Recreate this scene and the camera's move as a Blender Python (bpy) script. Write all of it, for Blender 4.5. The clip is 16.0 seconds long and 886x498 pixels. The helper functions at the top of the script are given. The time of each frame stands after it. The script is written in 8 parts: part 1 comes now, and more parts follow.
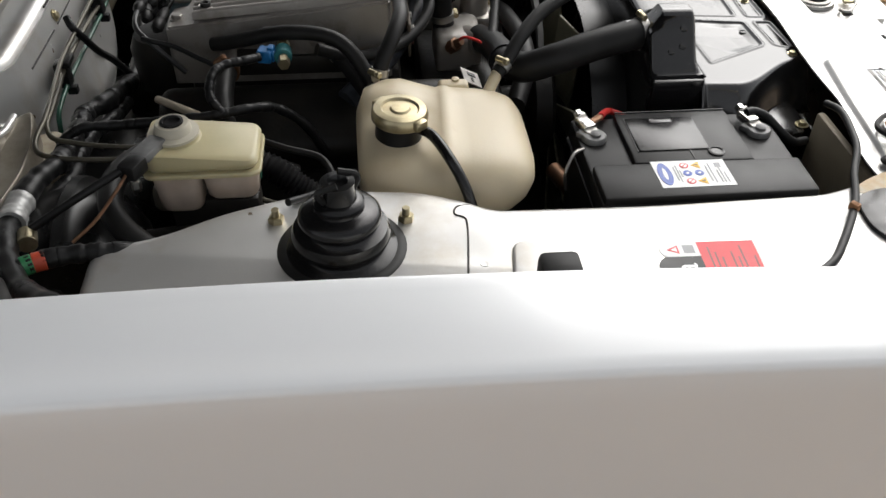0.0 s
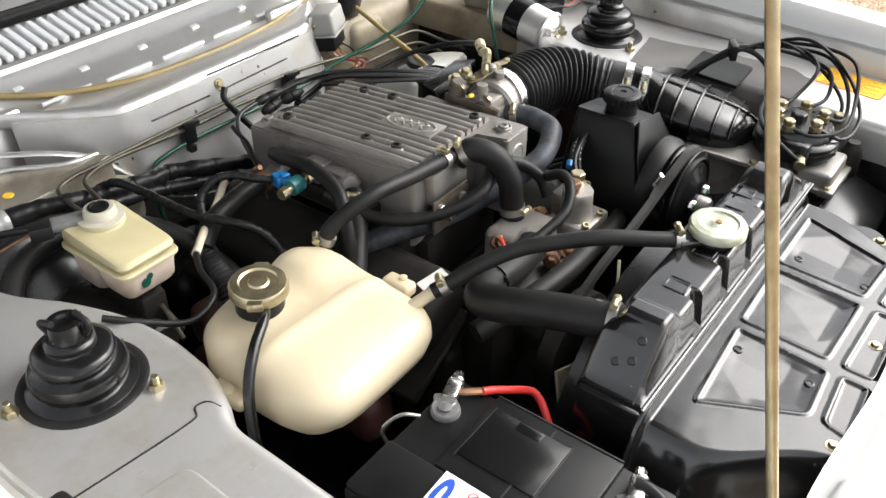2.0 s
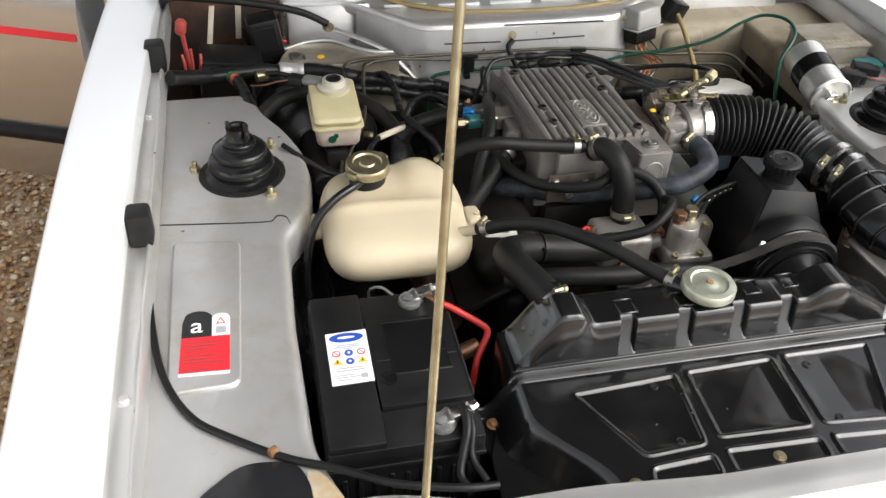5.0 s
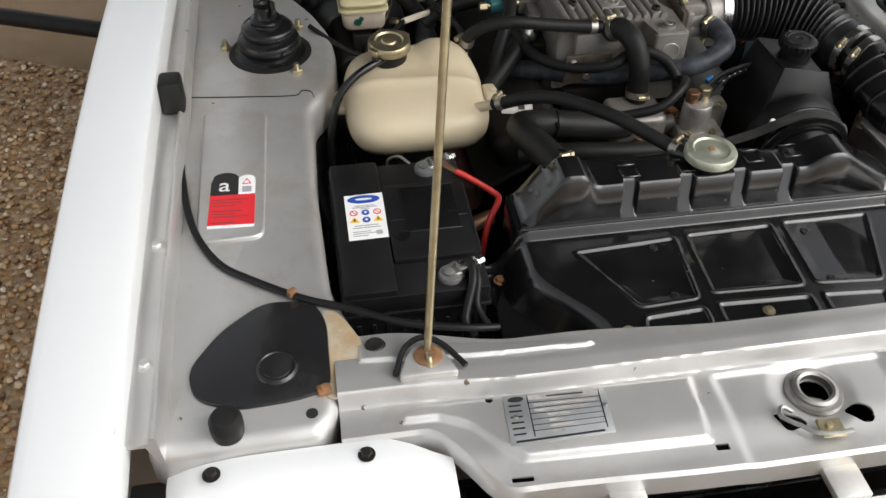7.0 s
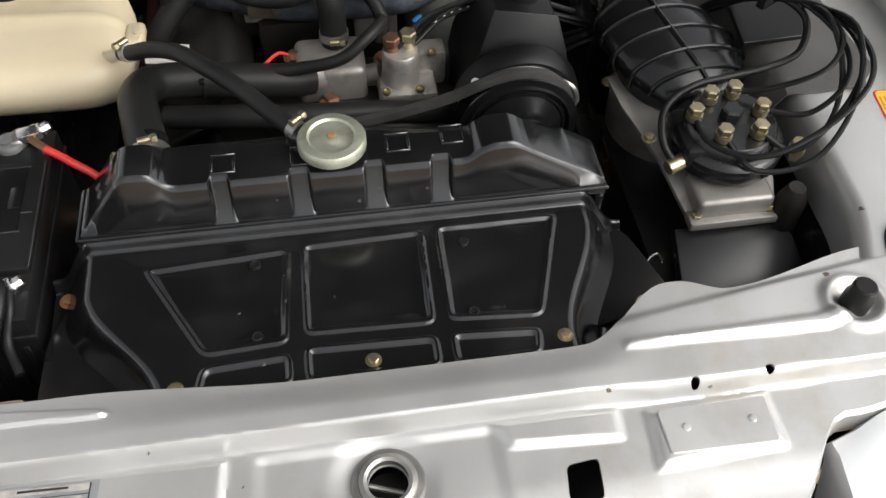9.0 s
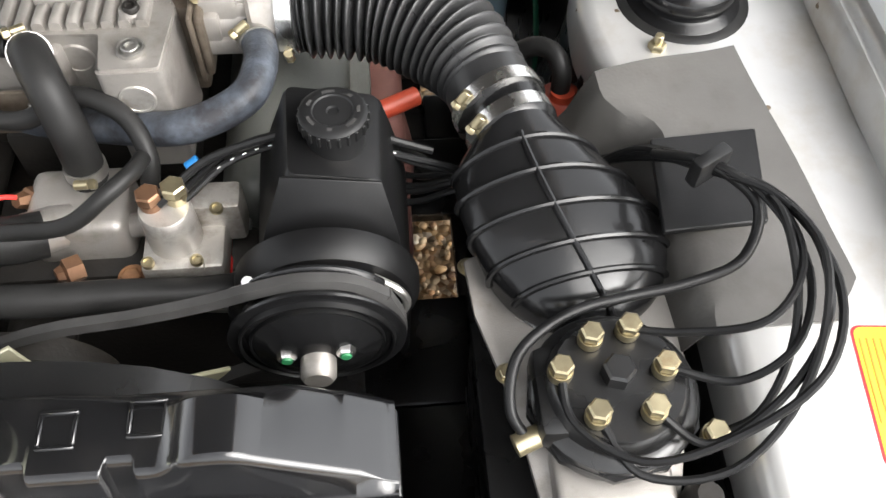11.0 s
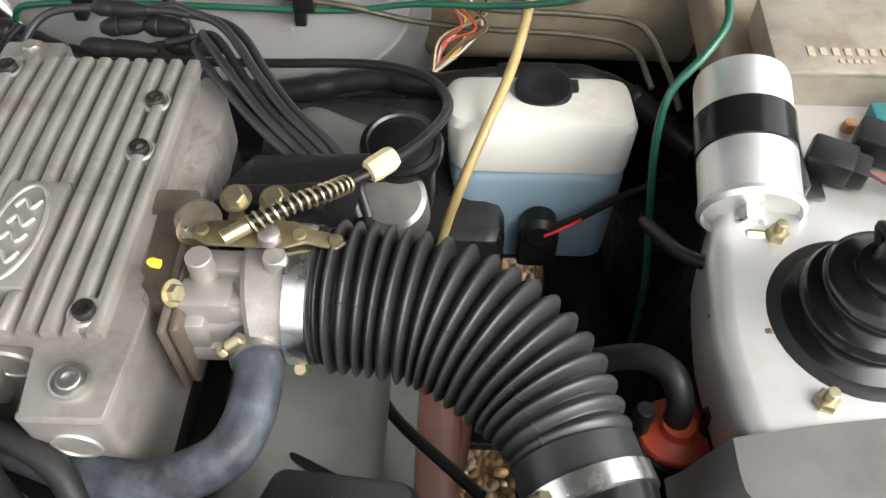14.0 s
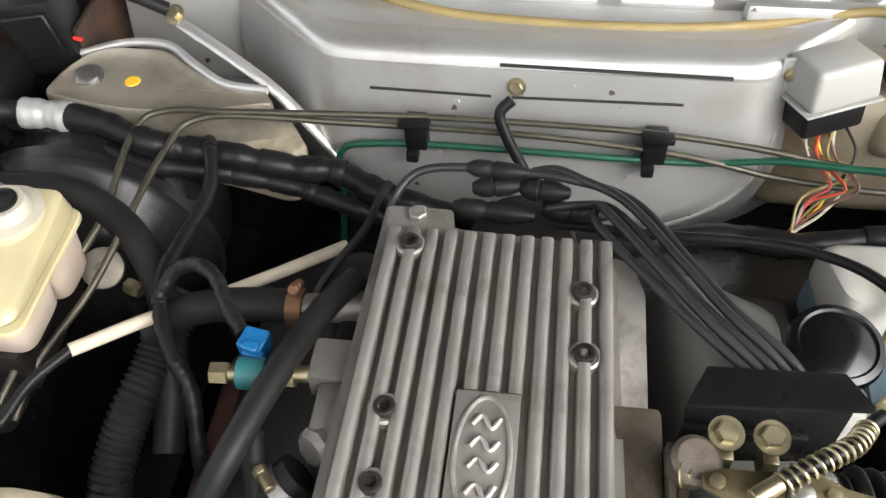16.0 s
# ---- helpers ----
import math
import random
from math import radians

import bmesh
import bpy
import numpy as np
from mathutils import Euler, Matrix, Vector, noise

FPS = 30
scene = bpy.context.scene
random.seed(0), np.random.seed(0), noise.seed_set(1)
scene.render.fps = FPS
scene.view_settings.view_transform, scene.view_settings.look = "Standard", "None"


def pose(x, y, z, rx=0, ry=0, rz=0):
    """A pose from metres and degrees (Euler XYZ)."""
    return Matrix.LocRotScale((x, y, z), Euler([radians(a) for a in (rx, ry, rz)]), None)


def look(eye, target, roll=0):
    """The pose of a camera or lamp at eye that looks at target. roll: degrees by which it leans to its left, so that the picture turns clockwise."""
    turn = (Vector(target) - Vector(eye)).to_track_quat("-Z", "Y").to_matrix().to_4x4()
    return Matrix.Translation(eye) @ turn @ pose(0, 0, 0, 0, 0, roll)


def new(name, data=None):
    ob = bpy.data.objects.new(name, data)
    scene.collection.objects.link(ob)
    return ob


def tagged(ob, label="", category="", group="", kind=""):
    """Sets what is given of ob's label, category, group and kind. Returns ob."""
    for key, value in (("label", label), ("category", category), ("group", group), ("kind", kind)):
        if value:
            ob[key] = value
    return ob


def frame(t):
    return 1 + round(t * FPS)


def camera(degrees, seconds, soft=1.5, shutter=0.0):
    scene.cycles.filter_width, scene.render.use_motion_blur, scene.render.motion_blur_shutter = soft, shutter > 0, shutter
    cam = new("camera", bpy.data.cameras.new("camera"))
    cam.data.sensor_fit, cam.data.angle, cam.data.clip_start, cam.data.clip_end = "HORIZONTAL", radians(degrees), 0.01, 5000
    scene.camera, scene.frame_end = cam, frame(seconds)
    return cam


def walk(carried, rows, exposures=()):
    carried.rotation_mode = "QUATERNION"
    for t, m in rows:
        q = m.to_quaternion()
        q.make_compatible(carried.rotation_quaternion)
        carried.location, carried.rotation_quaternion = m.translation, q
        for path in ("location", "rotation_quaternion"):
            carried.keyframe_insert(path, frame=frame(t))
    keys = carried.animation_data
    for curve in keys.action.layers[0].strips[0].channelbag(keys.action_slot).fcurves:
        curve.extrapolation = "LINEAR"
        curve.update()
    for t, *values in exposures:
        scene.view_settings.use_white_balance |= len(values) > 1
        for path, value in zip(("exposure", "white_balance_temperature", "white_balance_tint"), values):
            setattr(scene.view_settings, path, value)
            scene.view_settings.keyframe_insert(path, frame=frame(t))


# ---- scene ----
cam = camera(54.2, 16.0)
PATH = [
    (0, (-1.2133, 0.7058, 1.3243), (0.2930, 0.5424, 0.0188), 1.14),
    (0.5, (-1.1976, 0.4740, 1.3457), (0.3233, 0.6389, 0.0574), 1.02),
    (1, (-1.0440, 0.3476, 1.3739), (0.4400, 0.8392, 0.1264), 0.75),
    (1.5, (-0.9066, 0.2578, 1.3947), (0.5484, 0.9843, 0.2306), 0.57),
    (2, (-0.8379, 0.0790, 1.3901), (0.4557, 1.0307, 0.1981), 0.54),
    (2.5, (-0.7228, 0.0271, 1.3809), (0.3725, 1.1019, 0.0981), 0.98),
    (3, (-0.6168, 0.0112, 1.3932), (0.2897, 1.2318, 0.0939), 1.57),
    (3.5, (-0.5440, -0.0894, 1.4273), (0.1050, 1.2653, 0.1068), 1.44),
    (6, (-0.5120, -0.4792, 1.5281), (-0.1928, 1.0548, 0.2851), 2.35),
    (6.5, (-0.5119, -0.4888, 1.4931), (-0.2435, 0.9672, 0.1485), 1.88),
    (7, (-0.4915, -0.4908, 1.4896), (-0.2359, 0.9269, 0.1023), 1.27),
    (7.5, (-0.4269, -0.4626, 1.4754), (-0.1589, 0.9052, 0.0411), 1.07),
    (8, (-0.3633, -0.3785, 1.4282), (-0.0685, 0.8708, -0.1055), 1.91),
    (8.5, (-0.2236, -0.3071, 1.4302), (0.0323, 0.8733, -0.1639), 1.36),
    (9, (-0.0071, -0.2829, 1.4151), (0.2077, 0.9223, -0.1665), 1.78),
    (9.5, (0.1441, -0.2304, 1.4179), (0.3104, 0.9628, -0.1785), -0.03),
    (10, (0.1917, -0.1056, 1.3942), (0.3817, 1.0641, -0.2169), 0.63),
    (12.5, (0.3259, 0.2646, 1.2602), (0.3073, 1.2696, -0.4688), 2.58),
    (13, (0.3100, 0.3247, 1.2595), (0.2731, 1.3560, -0.4538), 1.69),
    (13.5, (0.2996, 0.3823, 1.2572), (0.2519, 1.4942, -0.4045), 0.03),
    (14, (0.2821, 0.4138, 1.2660), (0.2313, 1.5903, -0.3505), -0.17),
    (14.5, (0.2167, 0.4393, 1.2751), (0.1183, 1.6399, -0.3214), -1.25),
    (15, (0.1345, 0.4787, 1.2861), (-0.0254, 1.7066, -0.2844), -2.96),
    (15.5, (0.0696, 0.5126, 1.2888), (-0.1168, 1.7535, -0.2687), -3.37),
    (16, (0.0107, 0.5187, 1.2900), (-0.1990, 1.7636, -0.2612), -3.09),
]
EXPOSURE = [(0, 0.35), (0.5, 0.1), (1.0, 0.3), (1.5, 1.1), (2, 1.5), (2.5, 1.35), (3.5, 1.1), (6, 0.8), (7, 0.4), (8, 0.55), (9.5, 1.1), (10, 1.65), (12.5, 2.1), (14, 1.85), (15, 1.75), (16, 1.65)]
walk(cam, [(t, look(eye, target, roll)) for t, eye, target, roll in PATH], EXPOSURE)

# ---- daylight: a bright overcast sky with a wide, soft sun ----
world = bpy.data.worlds.new("overcast")
scene.world = world
world.use_nodes = True
_wn = world.node_tree
_sky = _wn.nodes.new("ShaderNodeTexSky")
_sky.sky_type, _sky.sun_disc = "NISHITA", False
_sky.sun_elevation, _sky.sun_rotation = radians(42), radians(123.7)
_sky.air_density, _sky.dust_density, _sky.ozone_density = 1.0, 3.0, 1.0
_hue = _wn.nodes.new("ShaderNodeHueSaturation")
_hue.inputs["Saturation"].default_value = 0.12
_wn.links.new(_sky.outputs[0], _hue.inputs["Color"])
_wn.links.new(_hue.outputs[0], _wn.nodes["Background"].inputs["Color"])
_wn.nodes["Background"].inputs["Strength"].default_value = 0.15
sun = new("sun", bpy.data.lights.new("sun", "SUN"))
sun.data.energy, sun.data.angle, sun.data.color = 1.3, radians(60), (1.0, 0.97, 0.93)
sun.matrix_world = look((3.0, -2.0, 3.75), (0, 0, 0.5))

# ---- tools ----
TAU = 2 * math.pi


def add(*bms):
    """Several bmeshes as one."""
    out = bmesh.new()
    for b in bms:
        me = bpy.data.meshes.new("tmp")
        b.to_mesh(me)
        b.free()
        out.from_mesh(me)
        bpy.data.meshes.remove(me)
    return out


def where(ob):
    p = Vector((0, 0, 0))
    while ob is not None:
        p += ob.location
        ob = ob.parent
    return p


def thing(name, at, label, category, group="", kind=""):
    ob = new(name)
    ob.location = at
    ob.empty_display_size = 0.02
    return tagged(ob, label, category, group, kind)


def part(name, bm, mat, parent=None, label="", smooth=38):
    """Links a bmesh, given in world metres, as one mesh object under its thing or part."""
    base = where(parent)
    bmesh.ops.translate(bm, vec=-base, verts=bm.verts)
    bmesh.ops.recalc_face_normals(bm, faces=bm.faces)
    lim = radians(smooth)
    for f in bm.faces:
        f.smooth = True
    for e in bm.edges:
        e.smooth = len(e.link_faces) == 2 and e.calc_face_angle(0.0) < lim
    me = bpy.data.meshes.new(name)
    bm.to_mesh(me)
    bm.free()
    for m in (mat if isinstance(mat, (list, tuple)) else (mat,)):
        me.materials.append(m)
    ob = new(name, me)
    ob.parent = parent
    if label:
        tagged(ob, label)
    return ob


def solo(name, bm, mat, label, category, group="", kind="", smooth=38):
    """A thing that is one mesh."""
    return tagged(part(name, bm, mat, None, "", smooth), label, category, group, kind)


def frame_of(d):
    d = Vector(d).normalized()
    a = d.orthogonal().normalized() if abs(d.z) > 0.999 else Vector((0, 0, 1)).cross(d).normalized()
    return a, d.cross(a).normalized(), d


def box(c, s, bevel=0.003, seg=2, rot=(0, 0, 0), taper=1.0):
    """A bevelled block: centre, size, turn in degrees; taper scales its top."""
    b = bmesh.new()
    bmesh.ops.create_cube(b, size=1.0)
    for v in b.verts:
        k = taper if v.co.z > 0 else 1.0
        v.co = Vector((v.co.x * s[0] * k, v.co.y * s[1] * k, v.co.z * s[2]))
    if bevel:
        bmesh.ops.bevel(b, geom=list(b.edges), offset=min(bevel, min(s) * 0.49), segments=seg, profile=0.5, affect="EDGES")
    bmesh.ops.transform(b, matrix=pose(*c, *rot), verts=b.verts)
    return b


def rings(rows, close_u=True, cap=True):
    """A skin over rows of points."""
    b = bmesh.new()
    vs = [[b.verts.new(p) for p in r] for r in rows]
    n = len(rows[0])
    for i in range(len(vs) - 1):
        for j in range(n if close_u else n - 1):
            k = (j + 1) % n
            b.faces.new((vs[i][j], vs[i][k], vs[i + 1][k], vs[i + 1][j]))
    if cap and close_u:
        b.faces.new(vs[0])
        b.faces.new(vs[-1])
    return b


def lathe(profile, at, way=(0, 0, 1), seg=28, cap=True):
    """Turns rows of (radius, height) about an axis."""
    a, c, d = frame_of(way)
    at = Vector(at)
    return rings([[at + d * h + (a * math.cos(TAU * k / seg) + c * math.sin(TAU * k / seg)) * max(r, 1e-5) for k in range(seg)]
                  for r, h in profile], True, cap)


def rod(p0, p1, r, seg=14, bevel=0.0006, r1=None):
    p0, p1 = Vector(p0), Vector(p1)
    n = (p1 - p0).length
    r1 = r if r1 is None else r1
    return lathe([(r - bevel, 0), (r, bevel), (r1, n - bevel), (r1 - bevel, n)], p0, p1 - p0, seg)


def spline(pts, step=6):
    """A smooth line through points (centripetal)."""
    p = [Vector(q) for q in pts]
    p = [p[0] * 2 - p[1]] + p + [p[-1] * 2 - p[-2]]
    out = []
    for i in range(1, len(p) - 2):
        a, b, c, d = p[i - 1:i + 3]
        t0 = 0.0
        t1 = t0 + max((b - a).length, 1e-6) ** 0.5
        t2 = t1 + max((c - b).length, 1e-6) ** 0.5
        t3 = t2 + max((d - c).length, 1e-6) ** 0.5
        for k in range(step):
            t = t1 + (t2 - t1) * k / step
            A1 = a * ((t1 - t) / (t1 - t0)) + b * ((t - t0) / (t1 - t0))
            A2 = b * ((t2 - t) / (t2 - t1)) + c * ((t - t1) / (t2 - t1))
            A3 = c * ((t3 - t) / (t3 - t2)) + d * ((t - t2) / (t3 - t2))
            B1 = A1 * ((t2 - t) / (t2 - t0)) + A2 * ((t - t0) / (t2 - t0))
            B2 = A2 * ((t3 - t) / (t3 - t1)) + A3 * ((t - t1) / (t3 - t1))
            out.append(B1 * ((t2 - t) / (t2 - t1)) + B2 * ((t - t1) / (t2 - t1)))
    return out + [p[-2]]


def sweep(line, radius, seg=12, flat=1.0, cap=True):
    """A skin of round (or flattened) sections along a line; radius may be a function of the share of the way."""
    n = len(line)
    rows = []
    tan = [(line[min(i + 1, n - 1)] - line[max(i - 1, 0)]).normalized() for i in range(n)]
    a = tan[0].orthogonal().normalized() if abs(tan[0].z) > 0.95 else Vector((0, 0, 1)).cross(tan[0]).normalized()
    for i in range(n):
        a = (a - tan[i] * a.dot(tan[i])).normalized()
        c = tan[i].cross(a)
        r = radius(i / (n - 1)) if callable(radius) else radius
        rows.append([line[i] + (a * math.cos(TAU * k / seg) + c * (math.sin(TAU * k / seg) * flat)) * r for k in range(seg)])
    return rings(rows, True, cap)


def tube(pts, r, seg=12, step=6, flat=1.0):
    return sweep(spline(pts, step), r, seg, flat)


def prism(outline, z0, z1, bevel=0.0, seg=2, top_only=True):
    """An outline in plan, raised from z0 to z1, with its top edge rounded."""
    b = bmesh.new()
    lo = [b.verts.new((x, y, z0)) for x, y in outline]
    hi = [b.verts.new((x, y, z1)) for x, y in outline]
    n = len(outline)
    b.faces.new(lo)
    top = b.faces.new(hi)
    for i in range(n):
        b.faces.new((lo[i], lo[(i + 1) % n], hi[(i + 1) % n], hi[i]))
    bmesh.ops.recalc_face_normals(b, faces=b.faces)
    if bevel:
        edges = list(top.edges) if top_only else list(b.edges)
        bmesh.ops.bevel(b, geom=edges, offset=bevel, segments=seg, profile=0.5, affect="EDGES")
    return b


def slab(outline3, thick, bevel=0.0, way=None):
    """A flat plate over any plane outline in space, with thickness."""
    b = bmesh.new()
    f = b.faces.new([b.verts.new(p) for p in outline3])
    f.normal_update()
    n = Vector(way).normalized() if way else f.normal.copy()
    r = bmesh.ops.extrude_face_region(b, geom=[f])
    bmesh.ops.translate(b, vec=-n * thick, verts=[v for v in r["geom"] if isinstance(v, bmesh.types.BMVert)])
    bmesh.ops.recalc_face_normals(b, faces=b.faces)
    if bevel:
        bmesh.ops.bevel(b, geom=list(b.edges), offset=bevel, segments=2, profile=0.5, affect="EDGES")
    return b


def rounded(pts, r, n=5):
    """A polygon in plan with its corners rounded."""
    out = []
    m = len(pts)
    for i in range(m):
        p, q, s = (Vector(pts[k % m]).to_2d() for k in (i - 1, i, i + 1))
        u, w = (p - q), (s - q)
        k = min(r, u.length * 0.45, w.length * 0.45)
        a, c = q + u.normalized() * k, q + w.normalized() * k
        for j in range(n + 1):
            t = j / n
            v = a * (1 - t) ** 2 + q * (2 * t * (1 - t)) + c * t ** 2
            out.append((v.x, v.y))
    return out


def circle(x, y, r, n=24):
    return [(x + r * math.cos(TAU * k / n), y + r * math.sin(TAU * k / n)) for k in range(n)]


def field(xs, ya, yb, ny, z, thick=0.003):
    """A pressed sheet: for each x, ny+1 points from ya(x) to yb(x) at height z(x, y), closed with a lower skin."""
    rows = []
    for x in xs:
        a, c = ya(x), yb(x)
        ys = [a + (c - a) * k / ny for k in range(ny + 1)]
        up = [(x, y, z(x, y)) for y in ys]
        rows.append(up + [(p[0], p[1], p[2] - thick) for p in reversed(up)])
    return rings(rows, True, True)


def step(a, b, x):
    t = min(1.0, max(0.0, (x - a) / (b - a)))
    return t * t * (3 - 2 * t)


def inpoly(x, y, poly):
    c = False
    j = len(poly) - 1
    for i in range(len(poly)):
        xi, yi = poly[i]
        xj, yj = poly[j]
        if (yi > y) != (yj > y) and x < (xj - xi) * (y - yi) / (yj - yi) + xi:
            c = not c
        j = i
    return c


def edge_gap(x, y, poly):
    """Distance from a point in plan to an outline."""
    best = 9.0
    for i in range(len(poly)):
        ax, ay = poly[i]
        bx, by = poly[(i + 1) % len(poly)]
        dx, dy = bx - ax, by - ay
        t = max(0.0, min(1.0, ((x - ax) * dx + (y - ay) * dy) / (dx * dx + dy * dy + 1e-12)))
        best = min(best, math.hypot(x - ax - t * dx, y - ay - t * dy))
    return best


def cut(ob, cutters):
    """Cuts bmeshes (in world metres) out of a finished mesh object and keeps the result as its mesh."""
    tmp = []
    base = where(ob)
    for c in cutters:
        bmesh.ops.translate(c, vec=-base, verts=c.verts)
        bmesh.ops.recalc_face_normals(c, faces=c.faces)
        me = bpy.data.meshes.new("cutter")
        c.to_mesh(me)
        c.free()
        o = new("cutter", me)
        o.parent = ob.parent
        o.location = ob.location
        m = ob.modifiers.new("cut", "BOOLEAN")
        m.object, m.operation, m.solver = o, "DIFFERENCE", "EXACT"
        tmp.append((o, me))
    bpy.context.view_layer.update()
    ev = ob.evaluated_get(bpy.context.evaluated_depsgraph_get())
    fresh = bpy.data.meshes.new_from_object(ev)
    ob.modifiers.clear()
    old = ob.data
    ob.data = fresh
    for o, me in tmp:
        bpy.data.objects.remove(o)
        bpy.data.meshes.remove(me)
    bpy.data.meshes.remove(old)


def letters(text, size, at, rot, thick=0.0003):
    """A line of writing as a bmesh, centred at a place."""
    cu = bpy.data.curves.new("writing", "FONT")
    cu.body, cu.size, cu.align_x, cu.align_y, cu.extrude = text, size, "CENTER", "CENTER", thick
    o = new("writing", cu)
    bpy.context.view_layer.update()
    me = bpy.data.meshes.new_from_object(o.evaluated_get(bpy.context.evaluated_depsgraph_get()))
    b = bmesh.new()
    b.from_mesh(me)
    bpy.data.objects.remove(o)
    bpy.data.curves.remove(cu)
    bpy.data.meshes.remove(me)
    bmesh.ops.transform(b, matrix=pose(*at, *rot), verts=b.verts)
    return b


def hexhead(at, way=(0, 0, 1), r=0.007, h=0.006, washer=True):
    """A hexagon bolt head, with its washer."""
    out = lathe([(r * 0.86, 0), (r, h * 0.06), (r, h * 0.82), (r * 0.84, h), (r * 0.5, h * 1.02)], at, way, 6)
    if washer:
        out = add(out, lathe([(r * 1.45, -h * 0.05), (r * 1.5, h * 0.05), (r * 1.45, h * 0.16), (r * 0.8, h * 0.17)], at, way, 18))
    return out


def socket(at, way=(0, 0, 1), r=0.006, h=0.006):
    """A round bolt head with a hexagon recess."""
    return lathe([(r, 0), (r, h * 0.85), (r * 0.9, h), (r * 0.58, h), (r * 0.55, h * 0.45), (r * 0.02, h * 0.4)], at, way, 12)


def clamp(at, way, r, width=0.011, screw=(0, 0, 1)):
    """A worm-drive hose clip: slotted band, housing and screw. Returns band and screw."""
    d = Vector(way).normalized()
    at = Vector(at)
    band = lathe([(r, -width / 2), (r + 0.0012, -width / 2), (r + 0.0012, width / 2), (r, width / 2)], at, d, 28)
    s = Vector(screw)
    s = (s - d * s.dot(d)).normalized()
    t = d.cross(s)
    c = at + s * (r + 0.0035)
    housing = rod(c - t * 0.006, c + t * 0.006, 0.0042, 10)
    head = lathe([(0.0042, 0), (0.0048, 0.001), (0.0048, 0.005), (0.0036, 0.0062)], c + t * 0.0065, t, 6)
    return band, add(housing, head)

# ---- materials ----
def mat(name, col, rough=0.5, metal=0.0, vary=0.12, scale=40.0, bump=0.15, fine=260.0, stain=None, stain_at=(0.55, 0.72), stain_scale=6.0,
        coat=0.0, sub=0.0, spec=0.5, rvary=0.12, wave=0.0, wave_scale=5.0, speck=None, speck_scale=55.0, speck_share=0.07):
    """A surface with grain at two scales, uneven gloss, fine relief and, where given, stains with a shape of their own."""
    m = bpy.data.materials.new(name)
    m.use_nodes = True
    nt = m.node_tree
    p = nt.nodes["Principled BSDF"]
    L = nt.links.new
    tc = nt.nodes.new("ShaderNodeTexCoord")
    geo = nt.nodes.new("ShaderNodeNewGeometry")
    n1 = nt.nodes.new("ShaderNodeTexNoise")
    n1.inputs["Scale"].default_value, n1.inputs["Detail"].default_value = scale, 5.0
    n2 = nt.nodes.new("ShaderNodeTexNoise")
    n2.inputs["Scale"].default_value, n2.inputs["Detail"].default_value = fine, 3.0
    for n in (n1, n2):
        L(geo.outputs["Position"], n.inputs["Vector"])
    mix = nt.nodes.new("ShaderNodeMix")
    mix.data_type = "RGBA"
    c = Vector(col)
    mix.inputs["A"].default_value = (*(c * (1 - vary)), 1)
    mix.inputs["B"].default_value = (*[min(1.0, v) for v in c * (1 + vary)], 1)
    ramp = nt.nodes.new("ShaderNodeMapRange")
    ramp.inputs["From Min"].default_value, ramp.inputs["From Max"].default_value = 0.3, 0.7
    L(n1.outputs["Fac"], ramp.inputs["Value"])
    L(ramp.outputs["Result"], mix.inputs["Factor"])
    out = mix.outputs["Result"]
    if stain:
        n3 = nt.nodes.new("ShaderNodeTexNoise")
        n3.inputs["Scale"].default_value, n3.inputs["Detail"].default_value, n3.inputs["Roughness"].default_value = stain_scale, 8.0, 0.65
        L(geo.outputs["Position"], n3.inputs["Vector"])
        r3 = nt.nodes.new("ShaderNodeMapRange")
        r3.inputs["From Min"].default_value, r3.inputs["From Max"].default_value = stain_at
        L(n3.outputs["Fac"], r3.inputs["Value"])
        mx = nt.nodes.new("ShaderNodeMix")
        mx.data_type = "RGBA"
        L(r3.outputs["Result"], mx.inputs["Factor"])
        L(out, mx.inputs["A"])
        mx.inputs["B"].default_value = (*stain, 1)
        out = mx.outputs["Result"]
    if speck:
        vo = nt.nodes.new("ShaderNodeTexVoronoi")
        vo.inputs["Scale"].default_value = speck_scale
        wob = nt.nodes.new("ShaderNodeVectorMath")
        wob.operation = "MULTIPLY_ADD"
        wob.inputs[1].default_value = (0.006, 0.006, 0.006)
        L(n2.outputs["Color"], wob.inputs[0])
        L(geo.outputs["Position"], wob.inputs[2])
        L(wob.outputs[0], vo.inputs["Vector"])
        near = nt.nodes.new("ShaderNodeMath")
        near.operation, near.inputs[1].default_value = "LESS_THAN", 0.16
        L(vo.outputs["Distance"], near.inputs[0])
        sep = nt.nodes.new("ShaderNodeSeparateColor")
        L(vo.outputs["Color"], sep.inputs[0])
        few = nt.nodes.new("ShaderNodeMath")
        few.operation, few.inputs[1].default_value = "LESS_THAN", speck_share
        L(sep.outputs[0], few.inputs[0])
        both = nt.nodes.new("ShaderNodeMath")
        both.operation = "MULTIPLY"
        L(near.outputs[0], both.inputs[0])
        L(few.outputs[0], both.inputs[1])
        ms = nt.nodes.new("ShaderNodeMix")
        ms.data_type = "RGBA"
        L(both.outputs[0], ms.inputs["Factor"])
        L(out, ms.inputs["A"])
        ms.inputs["B"].default_value = (*speck, 1)
        out = ms.outputs["Result"]
    L(out, p.inputs["Base Color"])
    rr = nt.nodes.new("ShaderNodeMapRange")
    rr.inputs["To Min"].default_value, rr.inputs["To Max"].default_value = max(0.02, rough - rvary), min(1.0, rough + rvary)
    L(n1.outputs["Fac"], rr.inputs["Value"])
    L(rr.outputs["Result"], p.inputs["Roughness"])
    p.inputs["Metallic"].default_value = metal
